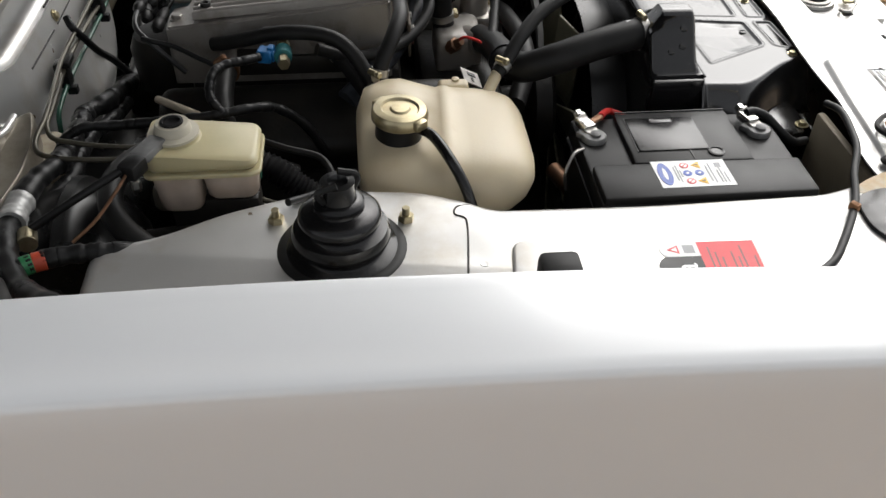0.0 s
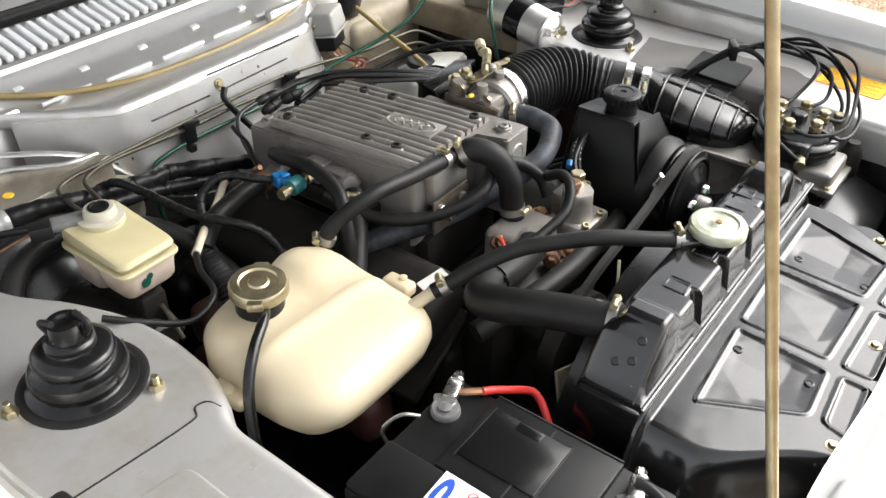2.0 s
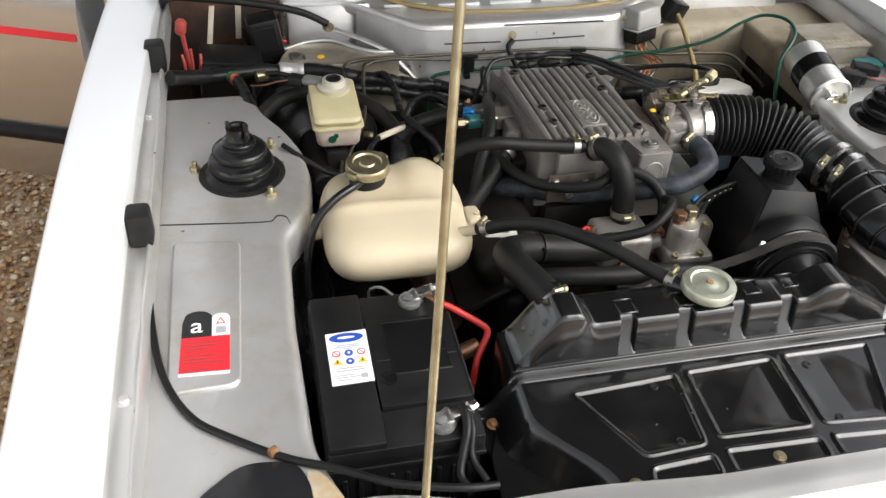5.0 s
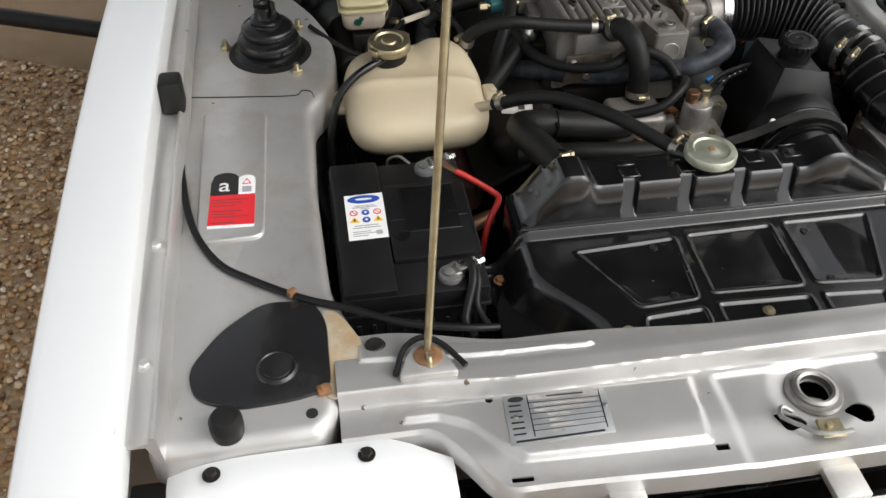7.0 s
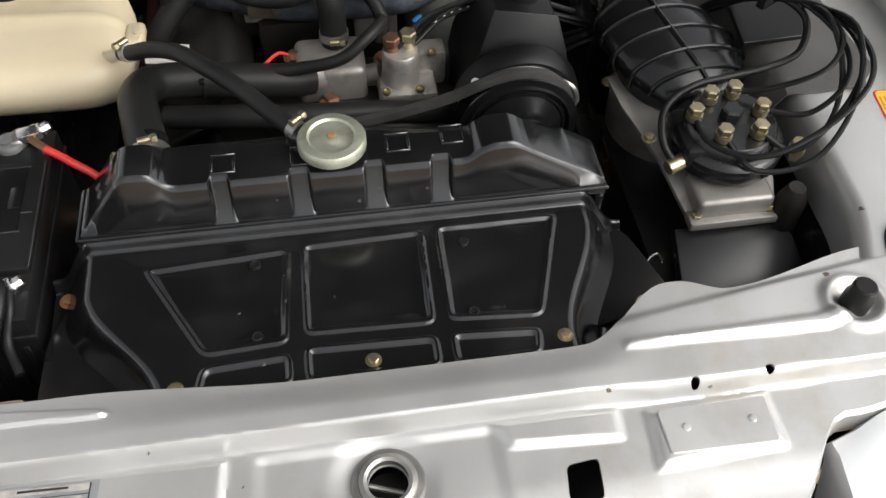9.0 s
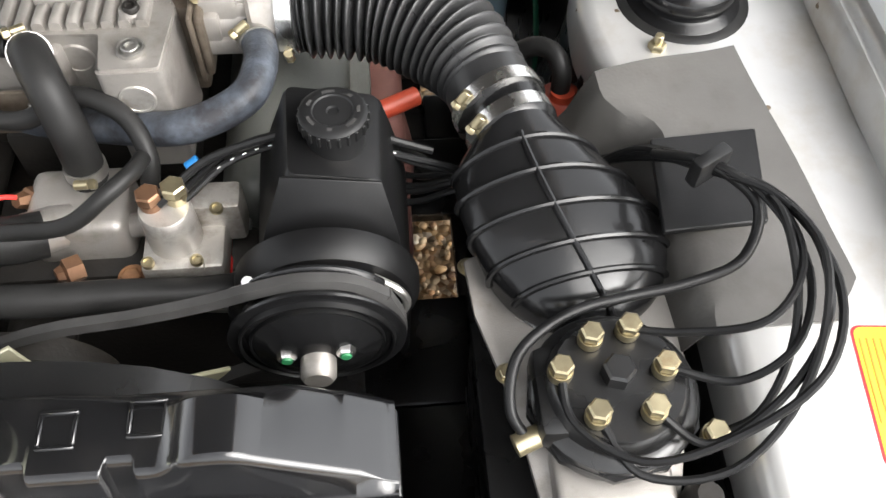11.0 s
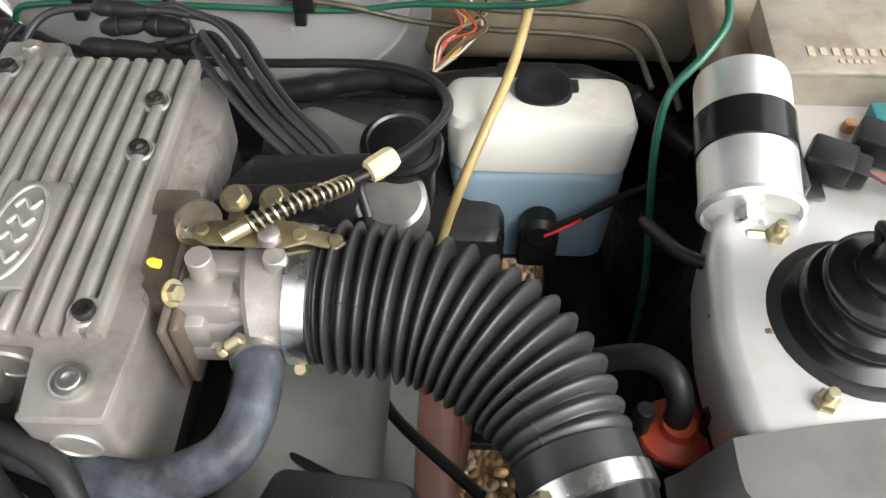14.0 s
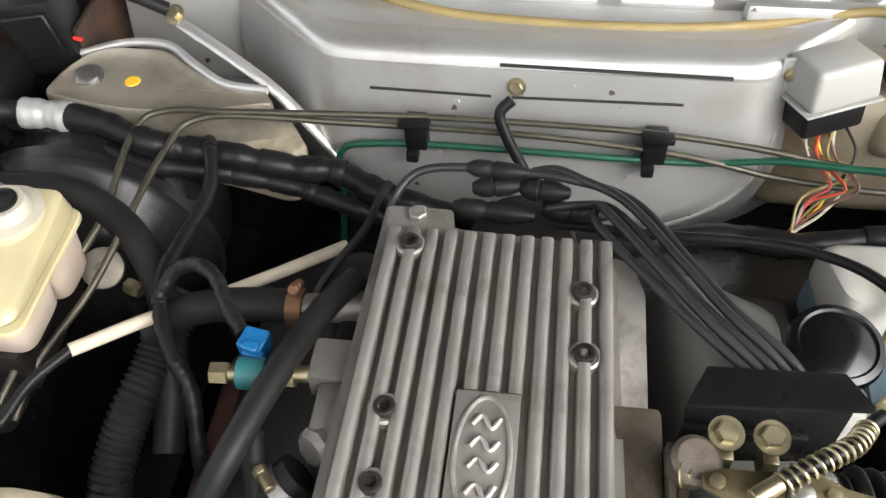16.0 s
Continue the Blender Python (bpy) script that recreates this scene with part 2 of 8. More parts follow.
    p.inputs["Specular IOR Level"].default_value = spec
    if coat:
        p.inputs["Coat Weight"].default_value, p.inputs["Coat Roughness"].default_value = coat, 0.06
    if sub:
        p.inputs["Subsurface Weight"].default_value = sub
        p.inputs["Subsurface Radius"].default_value = (0.02, 0.014, 0.008)
    if bump:
        bp = nt.nodes.new("ShaderNodeBump")
        bp.inputs["Strength"].default_value, bp.inputs["Distance"].default_value = bump, 0.001
        L(n2.outputs["Fac"], bp.inputs["Height"])
        L(bp.outputs["Normal"], p.inputs["Normal"])
    if wave:
        n4 = nt.nodes.new("ShaderNodeTexNoise")
        n4.inputs["Scale"].default_value, n4.inputs["Detail"].default_value = wave_scale, 2.0
        L(geo.outputs["Position"], n4.inputs["Vector"])
        bw = nt.nodes.new("ShaderNodeBump")
        bw.inputs["Strength"].default_value, bw.inputs["Distance"].default_value = wave, 0.01
        L(n4.outputs["Fac"], bw.inputs["Height"])
        if bump:
            L(bw.outputs["Normal"], bp.inputs["Normal"])
        else:
            L(bw.outputs["Normal"], p.inputs["Normal"])
    return m


M_SILVER = mat("silver_paint", (0.80, 0.81, 0.815), 0.32, 0.12, 0.02, 3, 0.015, 900, coat=0.6, rvary=0.04)
M_BAY = mat("dull_silver_bay_paint", (0.565, 0.56, 0.545), 0.36, 0.65, 0.06, 9, 0.05, 500, stain=(0.42, 0.37, 0.29), stain_at=(0.54, 0.82), stain_scale=7, rvary=0.08, wave=0.35, wave_scale=9, speck=(0.16, 0.12, 0.08), speck_share=0.05)
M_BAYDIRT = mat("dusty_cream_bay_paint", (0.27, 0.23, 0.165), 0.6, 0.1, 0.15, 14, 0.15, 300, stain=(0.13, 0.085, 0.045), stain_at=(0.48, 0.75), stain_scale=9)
M_BLACKP = mat("satin_black_paint_and_arch_shade", (0.011, 0.011, 0.0112), 0.28, 0.0, 0.2, 12, 0.06, 500, rvary=0.08, spec=0.5, stain=(0.018, 0.0165, 0.015), stain_at=(0.52, 0.85), stain_scale=18)
M_SHROUD = mat("black_pressed_steel_paint", (0.0065, 0.0065, 0.007), 0.15, 0.0, 0.15, 9, 0.02, 400, rvary=0.04, spec=0.75, wave=0.14, wave_scale=12, stain=(0.02, 0.019, 0.018), stain_at=(0.5, 0.8), stain_scale=14, speck=(0.07, 0.066, 0.06), speck_scale=90, speck_share=0.03)
M_PLAS = mat("black_plastic", (0.010, 0.010, 0.0102), 0.38, 0.0, 0.2, 30, 0.12, 700, spec=0.22)
M_GLOSSPLAS = mat("shiny_black_plastic", (0.007, 0.007, 0.0073), 0.20, 0.0, 0.2, 20, 0.05, 400, rvary=0.05, spec=0.40, wave=0.05, wave_scale=30)
M_RUBBER = mat("black_rubber", (0.0135, 0.0133, 0.0130), 0.45, 0.0, 0.25, 25, 0.12, 500, stain=(0.018, 0.0175, 0.017), stain_at=(0.58, 0.85), stain_scale=30, spec=0.18)
M_LEAD = mat("dull_black_lead_rubber", (0.020, 0.020, 0.021), 0.42, 0.0, 0.25, 30, 0.1, 500, spec=0.45)
M_BELLOW = mat("grey_black_rubber", (0.018, 0.018, 0.0185), 0.42, 0.0, 0.2, 25, 0.12, 500, spec=0.45)
M_BLUEHOSE = mat("worn_blue_grey_rubber", (0.052, 0.060, 0.073), 0.5, 0.0, 0.45, 70, 0.5, 300, stain=(0.020, 0.020, 0.023), stain_at=(0.42, 0.66), stain_scale=38, spec=0.35)
M_GREASE = mat("oily_metal_and_shade", (0.014, 0.0125, 0.011), 0.5, 0.1, 0.4, 22, 0.5, 180, stain=(0.024, 0.019, 0.014), stain_at=(0.55, 0.8), stain_scale=25, spec=0.35)
M_PUMP = mat("satin_black_pump_paint", (0.005, 0.005, 0.0052), 0.40, 0.0, 0.2, 14, 0.08, 500, rvary=0.08, spec=0.22, stain=(0.016, 0.0145, 0.013), stain_at=(0.55, 0.85), stain_scale=20)
M_BELTING = mat("worn_drive_belt", (0.035, 0.034, 0.033), 0.62, 0.0, 0.25, 40, 0.15, 500, spec=0.3)
M_CAST = mat("cast_aluminium_grey", (0.29, 0.272, 0.252), 0.40, 0.5, 0.10, 20, 0.35, 900, stain=(0.11, 0.095, 0.075), stain_at=(0.52, 0.85), stain_scale=22)
M_CASTLITE = mat("bright_cast_aluminium", (0.44, 0.42, 0.39), 0.42, 0.7, 0.12, 30, 0.3, 700, stain=(0.16, 0.13, 0.095), stain_at=(0.48, 0.78), stain_scale=34)
M_STAINED = mat("oil_stained_casting", (0.13, 0.108, 0.085), 0.48, 0.4, 0.2, 24, 0.3, 700, stain=(0.05, 0.036, 0.024), stain_at=(0.42, 0.7), stain_scale=30)
# base tone lowered to carry the bracket's shadow over the rocker cover
M_ROCKER = mat("dusty_shaded_green_grey_paint", (0.085, 0.088, 0.080), 0.5, 0.2, 0.12, 16, 0.2, 300, stain=(0.05, 0.047, 0.04), stain_at=(0.52, 0.8), stain_scale=12)
M_CHROME = mat("bright_plated_steel", (0.74, 0.73, 0.71), 0.27, 1.0, 0.08, 60, 0.06, 500)
M_ZINC = mat("yellow_zinc_plate", (0.42, 0.365, 0.235), 0.34, 0.9, 0.18, 60, 0.12, 500, stain=(0.30, 0.22, 0.12), stain_at=(0.55, 0.8), stain_scale=40)
M_STEEL = mat("grey_steel", (0.34, 0.33, 0.31), 0.4, 0.9, 0.15, 60, 0.15, 500)
M_MILKY = mat("milky_aged_plastic", (0.42, 0.35, 0.29), 0.42, 0.0, 0.15, 30, 0.05, 300, stain=(0.42, 0.33, 0.25), stain_at=(0.45, 0.75), stain_scale=25)
M_OLDCAP = mat("aged_cap_plastic", (0.44, 0.41, 0.33), 0.45, 0.0, 0.12, 30, 0.05, 300)
M_DUSTYPAPER = mat("dusty_paper", (0.36, 0.34, 0.32), 0.7, 0.0, 0.3, 60, 0.05, 300)
M_DULLRED = mat("dusty_red_rubber", (0.36, 0.055, 0.045), 0.5, 0.0, 0.25, 60, 0.1, 300, spec=0.3)
# rust brown, with the deep cavity's shade put into the colour
M_CAVITY = mat("rust_with_cavity_shade", (0.075, 0.036, 0.020), 0.75, 0.1, 0.5, 14, 0.4, 200, stain=(0.02, 0.015, 0.012), stain_at=(0.42, 0.62), stain_scale=11)
M_RUST = mat("rusty_steel", (0.26, 0.13, 0.06), 0.7, 0.3, 0.35, 60, 0.4, 300)
M_CREAM = mat("aged_cream_plastic", (0.53, 0.455, 0.315), 0.42, 0.0, 0.05, 11, 0.08, 300, stain=(0.46, 0.36, 0.22), stain_at=(0.52, 0.85), stain_scale=9, sub=0.1)
M_BRAKE = mat("yellowed_translucent_plastic", (0.45, 0.40, 0.24), 0.38, 0.0, 0.08, 18, 0.06, 300, sub=0.2)
M_WHITEPL = mat("milky_white_plastic", (0.58, 0.57, 0.52), 0.4, 0.0, 0.06, 14, 0.06, 300, stain=(0.45, 0.39, 0.28), stain_at=(0.56, 0.85), stain_scale=12, sub=0.15)
M_FLUID = mat("milky_plastic_with_blue_fluid", (0.20, 0.285, 0.345), 0.4, 0.0, 0.06, 14, 0.06, 300, sub=0.15)
M_RED = mat("red_plastic", (0.62, 0.035, 0.03), 0.4, 0.0, 0.1, 30, 0.05, 300)
M_ORANGE = mat("orange_red_plastic", (0.42, 0.06, 0.028), 0.42, 0.0, 0.12, 30, 0.08, 300)
M_BROWN = mat("dark_red_brown_enamel", (0.13, 0.06, 0.05), 0.5, 0.0, 0.2, 30, 0.2, 300)
M_BLUE = mat("bright_blue_plastic", (0.01, 0.13, 0.34), 0.4, 0.0, 0.08, 30, 0.05, 300)
M_TEAL = mat("teal_plastic", (0.03, 0.16, 0.17), 0.4, 0.0, 0.1, 30, 0.05, 300)
M_GREEN = mat("dark_green_coated_pipe", (0.008, 0.065, 0.038), 0.35, 0.0, 0.15, 30, 0.05, 300)
M_PIPE = mat("olive_bronze_pipe", (0.075, 0.068, 0.05), 0.4, 0.5, 0.2, 40, 0.1, 300)
M_YHOSE = mat("yellowed_clear_hose", (0.31, 0.235, 0.10), 0.35, 0.0, 0.15, 25, 0.05, 300, stain=(0.33, 0.2, 0.07), stain_at=(0.55, 0.75), stain_scale=14, sub=0.2)
M_SLEEVE = mat("cream_fabric_sleeve", (0.52, 0.46, 0.36), 0.75, 0.0, 0.12, 40, 0.4, 600)
M_LABEL = mat("white_paper_label", (0.80, 0.80, 0.79), 0.45, 0.0, 0.03, 30, 0.02, 300)
M_YLABEL = mat("amber_yellow_label", (0.86, 0.50, 0.03), 0.45, 0.0, 0.05, 30, 0.02, 300)
M_INK = mat("black_ink", (0.015, 0.015, 0.015), 0.5, 0.0, 0.1, 30, 0.0, 300)
M_INKBLUE = mat("blue_ink", (0.02, 0.07, 0.38), 0.4, 0.0, 0.05, 30, 0.0, 300)
M_INKRED = mat("red_ink", (0.66, 0.02, 0.03), 0.45, 0.0, 0.04, 30, 0.0, 300)
M_INKGREY = mat("grey_ink", (0.35, 0.35, 0.36), 0.5, 0.0, 0.05, 30, 0.0, 300)
M_PLATE = mat("bare_aluminium_plate", (0.42, 0.43, 0.44), 0.38, 0.6, 0.08, 40, 0.05, 300)
M_COPPER = mat("dull_copper", (0.20, 0.11, 0.065), 0.5, 0.8, 0.2, 50, 0.15, 300)
M_PAD = mat("dark_grey_bitumen_sheet", (0.085, 0.081, 0.076), 0.55, 0.0, 0.2, 14, 0.25, 300, stain=(0.05, 0.045, 0.038), stain_at=(0.5, 0.8), stain_scale=9)
M_GLASS = mat("dark_windscreen_glass", (0.006, 0.007, 0.007), 0.06, 0.0, 0.05, 4, 0.0, 300, spec=0.6, rvary=0.02)
M_DOOR = mat("silver_door_paint", (0.60, 0.595, 0.59), 0.2, 0.9, 0.03, 3, 0.02, 900, coat=0.6, rvary=0.04)
M_CLEARPL = mat("clear_plastic_cap", (0.13, 0.13, 0.128), 0.4, 0.0, 0.3, 60, 0.1, 300, spec=0.4)
M_FELT = mat("black_felt_liner", (0.012, 0.012, 0.012), 0.9, 0.0, 0.2, 20, 0.3, 200)
M_CANISTER = mat("brushed_aluminium", (0.78, 0.77, 0.75), 0.42, 0.85, 0.05, 30, 0.1, 600)
M_BLADE = mat("yellowed_fan_plastic", (0.20, 0.19, 0.13), 0.5, 0.0, 0.15, 20, 0.1, 300)
M_TAPEGREEN = mat("bright_green_tape", (0.02, 0.16, 0.06), 0.5, 0.0, 0.1, 30, 0.05, 300)
M_RELAY = mat("pale_grey_plastic", (0.33, 0.327, 0.305), 0.45, 0.0, 0.06, 20, 0.1, 300, stain=(0.3, 0.28, 0.23), stain_at=(0.55, 0.8), stain_scale=20)
M_FADED = mat("faded_orange_ink", (0.55, 0.25, 0.02), 0.5, 0.0, 0.1, 30, 0.0, 300)
M_COVER = mat("ripply_black_rubber_cover", (0.013, 0.013, 0.014), 0.22, 0.0, 0.2, 20, 0.05, 500, rvary=0.06, spec=0.5, wave=0.5, wave_scale=14)
M_CAPZ = mat("mottled_pale_zinc", (0.50, 0.52, 0.42), 0.42, 0.75, 0.15, 60, 0.2, 500, stain=(0.34, 0.34, 0.25), stain_at=(0.48, 0.7), stain_scale=45)
M_DUSTY = mat("dusty_grey_metal", (0.27, 0.245, 0.20), 0.5, 0.35, 0.15, 18, 0.15, 400, stain=(0.13, 0.10, 0.065), stain_at=(0.48, 0.78), stain_scale=14)
M_OLDZINC = mat("dirty_yellow_zinc", (0.20, 0.165, 0.095), 0.45, 0.7, 0.25, 40, 0.2, 500, stain=(0.10, 0.07, 0.04), stain_at=(0.45, 0.72), stain_scale=30)
M_OLDPAINT = mat("dirty_cream_paint", (0.40, 0.355, 0.27), 0.5, 0.05, 0.15, 16, 0.15, 300, stain=(0.14, 0.085, 0.045), stain_at=(0.50, 0.78), stain_scale=18)
M_FOIL = mat("torn_white_foil", (0.40, 0.40, 0.39), 0.4, 0.3, 0.15, 40, 0.4, 200)
M_SEALER = mat("ochre_sealer", (0.46, 0.40, 0.30), 0.55, 0.1, 0.2, 40, 0.3, 200, stain=(0.40, 0.25, 0.10), stain_at=(0.42, 0.68), stain_scale=26)


def gravel_mat(name, per_piece):
    m = bpy.data.materials.new(name)
    m.use_nodes = True
    nt = m.node_tree
    p = nt.nodes["Principled BSDF"]
    L = nt.links.new
    geo = nt.nodes.new("ShaderNodeNewGeometry")
    ramp = nt.nodes.new("ShaderNodeValToRGB")
    cols = [(0.0, (0.09, 0.05, 0.03)), (0.2, (0.36, 0.195, 0.085)), (0.45, (0.47, 0.30, 0.14)), (0.65, (0.31, 0.22, 0.135)), (0.82, (0.56, 0.42, 0.26)), (1.0, (0.68, 0.6, 0.47))]
    e = ramp.color_ramp.elements
    while len(e) < len(cols):
        e.new(0.5)
    # the flat ground's colours are scaled down for the shade between loose pebbles
    for k, (at, c) in zip(e, cols):
        k.position, k.color = at, (*[v * (1.0 if per_piece else 0.74) for v in c], 1)
    if per_piece:
        L(geo.outputs["Random Per Island"], ramp.inputs["Fac"])
    else:
        vo = nt.nodes.new("ShaderNodeTexVoronoi")
        vo.inputs["Scale"].default_value = 70.0
        L(geo.outputs["Position"], vo.inputs["Vector"])
        L(vo.outputs["Color"], ramp.inputs["Fac"])
        bp = nt.nodes.new("ShaderNodeBump")
        bp.inputs["Strength"].default_value, bp.inputs["Distance"].default_value, bp.invert = 0.9, 0.01, True
        L(vo.outputs["Distance"], bp.inputs["Height"])
        L(bp.outputs["Normal"], p.inputs["Normal"])
    L(ramp.outputs["Color"], p.inputs["Base Color"])
    p.inputs["Roughness"].default_value = 0.6
    return m


M_GRAVEL, M_PEBBLE = gravel_mat("pea_gravel", False), gravel_mat("pebbles", True)

# ---- ground ----
def build_ground():
    b = bmesh.new()
    bmesh.ops.create_grid(b, x_segments=8, y_segments=8, size=60)
    solo("ground", b, M_GRAVEL, "orange-brown pea gravel drive", "gravel", kind="structure")
    rng = np.random.RandomState(4)
    ico = bmesh.new()
    bmesh.ops.create_icosphere(ico, subdivisions=1, radius=1.0)
    base = np.array([v.co[:] for v in ico.verts])
    tri = np.array([[v.index for v in f.verts] for f in ico.faces])
    ico.free()
    pts = []
    for x0, x1, y0, y1, n in ((-2.4, -0.86, -0.6, 3.4, 17000), (-0.4, 0.7, 0.2, 1.2, 3500), (0.86, 2.2, -1.6, 0.8, 6000), (-0.6, 0.9, -1.2, -0.1, 2500)):
        pts.append(np.stack([rng.uniform(x0, x1, n), rng.uniform(y0, y1, n)], 1))
    pts = np.concatenate(pts)
    n = len(pts)
    r = rng.uniform(0.0045, 0.0105, n)
    squash = np.stack([rng.uniform(0.8, 1.35, n), rng.uniform(0.7, 1.1, n), rng.uniform(0.5, 0.8, n)], 1)
    ang = rng.uniform(0, TAU, n)
    loc = base[None] * (r[:, None] * squash)[:, None, :]
    loc += rng.normal(0, 0.0006, loc.shape)
    ca, sa = np.cos(ang)[:, None], np.sin(ang)[:, None]
    x, y = loc[..., 0] * ca - loc[..., 1] * sa, loc[..., 0] * sa + loc[..., 1] * ca
    z = loc[..., 2] + (r * 0.35 + rng.uniform(0, 0.006, n))[:, None]
    verts = np.stack([x + pts[:, :1], y + pts[:, 1:], z], -1).reshape(-1, 3)
    faces = (tri[None] + (np.arange(n) * len(base))[:, None, None]).reshape(-1, 3)
    me = bpy.data.meshes.new("gravel")
    me.from_pydata(verts.tolist(), [], faces.tolist())
    me.materials.append(M_PEBBLE)
    me.shade_smooth()
    tagged(new("gravel", me), "loose brown and cream pebbles over the drive", "gravel", kind="stuff")


build_ground()

# ---- the car's body round the engine bay ----
body = thing("car_body", (0, 0.6, 0), "silver car front with open bonnet on gravel", "car")


def mirror(b):
    bmesh.ops.scale(b, vec=(-1, 1, 1), verts=b.verts)
    return b


def wing_outer():
    """Outer wing: crown rising to its inner edge, soft crease, side falling to the arch."""
    rows = []
    for k in range(41):
        y = -0.16 + k * 1.72 / 40
        u = y - 0.5
        zi = 0.848 + 0.033 * u - 0.084 * u * u + (0.055 * max(0.0, u - 0.6) ** 1.5)
        xi = -0.698 + 0.009 * u + 0.014 * u * u
        zc = 0.832 + 0.023 * u - 0.061 * u * u
        xc = -0.7925 + 0.004 * u + 0.012 * u * u
        top = [(xi - 0.002, zi - 0.045), (xi, zi - 0.004), (xi - 0.0015, zi - 0.001), (xi - 0.006, zi)]
        for j in range(1, 8):
            t = j / 8
            top.append((xi - 0.006 + (xc - xi + 0.006) * t, zi + (zc - zi) * t + 0.0035 * math.sin(math.pi * t)))
        side = [(xc, zc), (xc - 0.003, zc - 0.003), (xc - 0.0055, zc - 0.008), (xc - 0.009, zc - 0.03), (xc - 0.014, zc - 0.075), (xc - 0.022, zc - 0.14), (xc - 0.030, zc - 0.22), (xc - 0.034, zc - 0.31), (xc - 0.032, zc - 0.43), (xc - 0.018, zc - 0.57)]
        back = [(xc + 0.002, zc - 0.57), (xc - 0.014, zc - 0.43), (xc - 0.016, zc - 0.31), (xc - 0.012, zc - 0.22), (xc - 0.004, zc - 0.14), (xc + 0.004, zc - 0.075), (xc + 0.010, zc - 0.02), (xi - 0.012, zi - 0.012), (xi - 0.007, zi - 0.045)]
        rows.append([(x, y, z) for x, z in top + side + back])
    return rings(rows)


wing_r = part("front_wing", wing_outer(), M_SILVER, body, "glossy silver wing panel")
wing_l = part("front_wing", mirror(wing_outer()), M_SILVER, body, "glossy silver wing panel")


def gutter():
    """The channel between wing and inner wing, with its bolting flange."""
    rows = []
    for k in range(76):
        y = 0.004 + k * 1.446 / 75
        prof = [(-0.705, 0.812), (-0.7025, 0.798), (-0.699, 0.793), (-0.6965, 0.7905), (-0.690, 0.7895), (-0.683, 0.7895), (-0.6785, 0.792), (-0.6765, 0.797), (-0.674, 0.7975), (-0.6715, 0.794), (-0.670, 0.757),
                (-0.676, 0.755), (-0.683, 0.784), (-0.709, 0.784)]
        w = 0.0012 * math.sin(41 * y) * math.sin(17 * y + 1)
        rows.append([(x + w, y, z + 0.01 * y + w * (x > -0.68)) for x, z in prof])
    return rings(rows)


def inner_wing(s):
    """The shelf over the wheel, with a raised strut top, in plan; s mirrors it."""
    plan = [(-0.69, 0.008), (-0.518, 0.010), (-0.504, 0.03), (-0.490, 0.09), (-0.465, 0.128), (-0.482, 0.165), (-0.497, 0.21), (-0.502, 0.40), (-0.498, 0.575), (-0.480, 0.602),
            (-0.460, 0.648), (-0.452, 0.72), (-0.458, 0.79), (-0.482, 0.86), (-0.515, 0.92), (-0.530, 0.985), (-0.69, 0.985)]
    plan = rounded(plan, 0.02, 4)
    b = prism(plan, 0.70, 0.762, 0.016, 4)
    return b if s < 0 else mirror(b)


def inner_side(s):
    """The upright wall under the shelf."""
    line = [(-0.47, 0.02), (-0.472, 0.135), (-0.504, 0.21), (-0.508, 0.575), (-0.486, 0.605), (-0.466, 0.648), (-0.458, 0.72), (-0.464, 0.79), (-0.488, 0.86), (-0.521, 0.92), (-0.535, 1.30)]
    rows = []
    for x, y in line:
        rows.append([(x, y, 0.741), (x + 0.006, y, 0.66), (x + 0.05, y, 0.42), (x + 0.06, y, 0.22), (x + 0.056, y, 0.22), (x + 0.046, y, 0.42), (x + 0.001, y, 0.66), (x - 0.005, y, 0.741)])
    b = rings(rows)
    return b if s < 0 else mirror(b)


for s in (-1, 1):
    g = gutter()
    part("wing_flange", g if s < 0 else mirror(g), M_BAY, body)
    iw = part("inner_wing", inner_wing(s), M_BAY, body, "dull silver inner wing shelf")
    # the left wall is blacked to stand in for shade under the shelf
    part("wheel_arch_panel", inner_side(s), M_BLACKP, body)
    # raised pressing and seam of the shelf
    if s < 0:
        part("pressing", prism(rounded([(-0.652, 0.300), (-0.570, 0.303), (-0.562, 0.566), (-0.651, 0.577)], 0.015), 0.758, 0.7672, 0.0035, 3), M_BAY, iw)
        part("seam", tube([(-0.676, 0.623, 0.7620), (-0.60, 0.614, 0.7622), (-0.53, 0.607, 0.7622), (-0.517, 0.608, 0.7622), (-0.510, 0.618, 0.7622), (-0.498, 0.615, 0.762), (-0.493, 0.600, 0.7600)], 0.0011, 6), M_GREASE, iw)
    for y in (0.275, 0.10, 0.86):
        part("flange_bolt", hexhead((s * 0.690, y, 0.7895 + 0.01 * y), (0, 0, 1), 0.0062, 0.005), M_BAY, body)


# ---- slam panel across the nose ----
PAD = [(-0.440, 0.031), (-0.424, 0.041), (-0.122, 0.035), (-0.128, -0.049), (-0.322, -0.043), (-0.346, -0.026), (-0.372, 0.004), (-0.40, 0.017), (-0.440, 0.018)]
RSTEP = [(0.092, 0.037), (0.208, 0.037), (0.206, 0.003), (0.106, 0.009)]


def slam_front(x):
    a = abs(x)
    if x > 0:
        return -0.075 + 0.080 * step(0.32, 0.40, x) + 0.008 * step(0.41, 0.47, x) + 0.07 * step(0.468, 0.50, x)
    return -0.075 + 0.008 * step(0.10, 0.33, a) + 0.078 * step(0.335, 0.415, a)


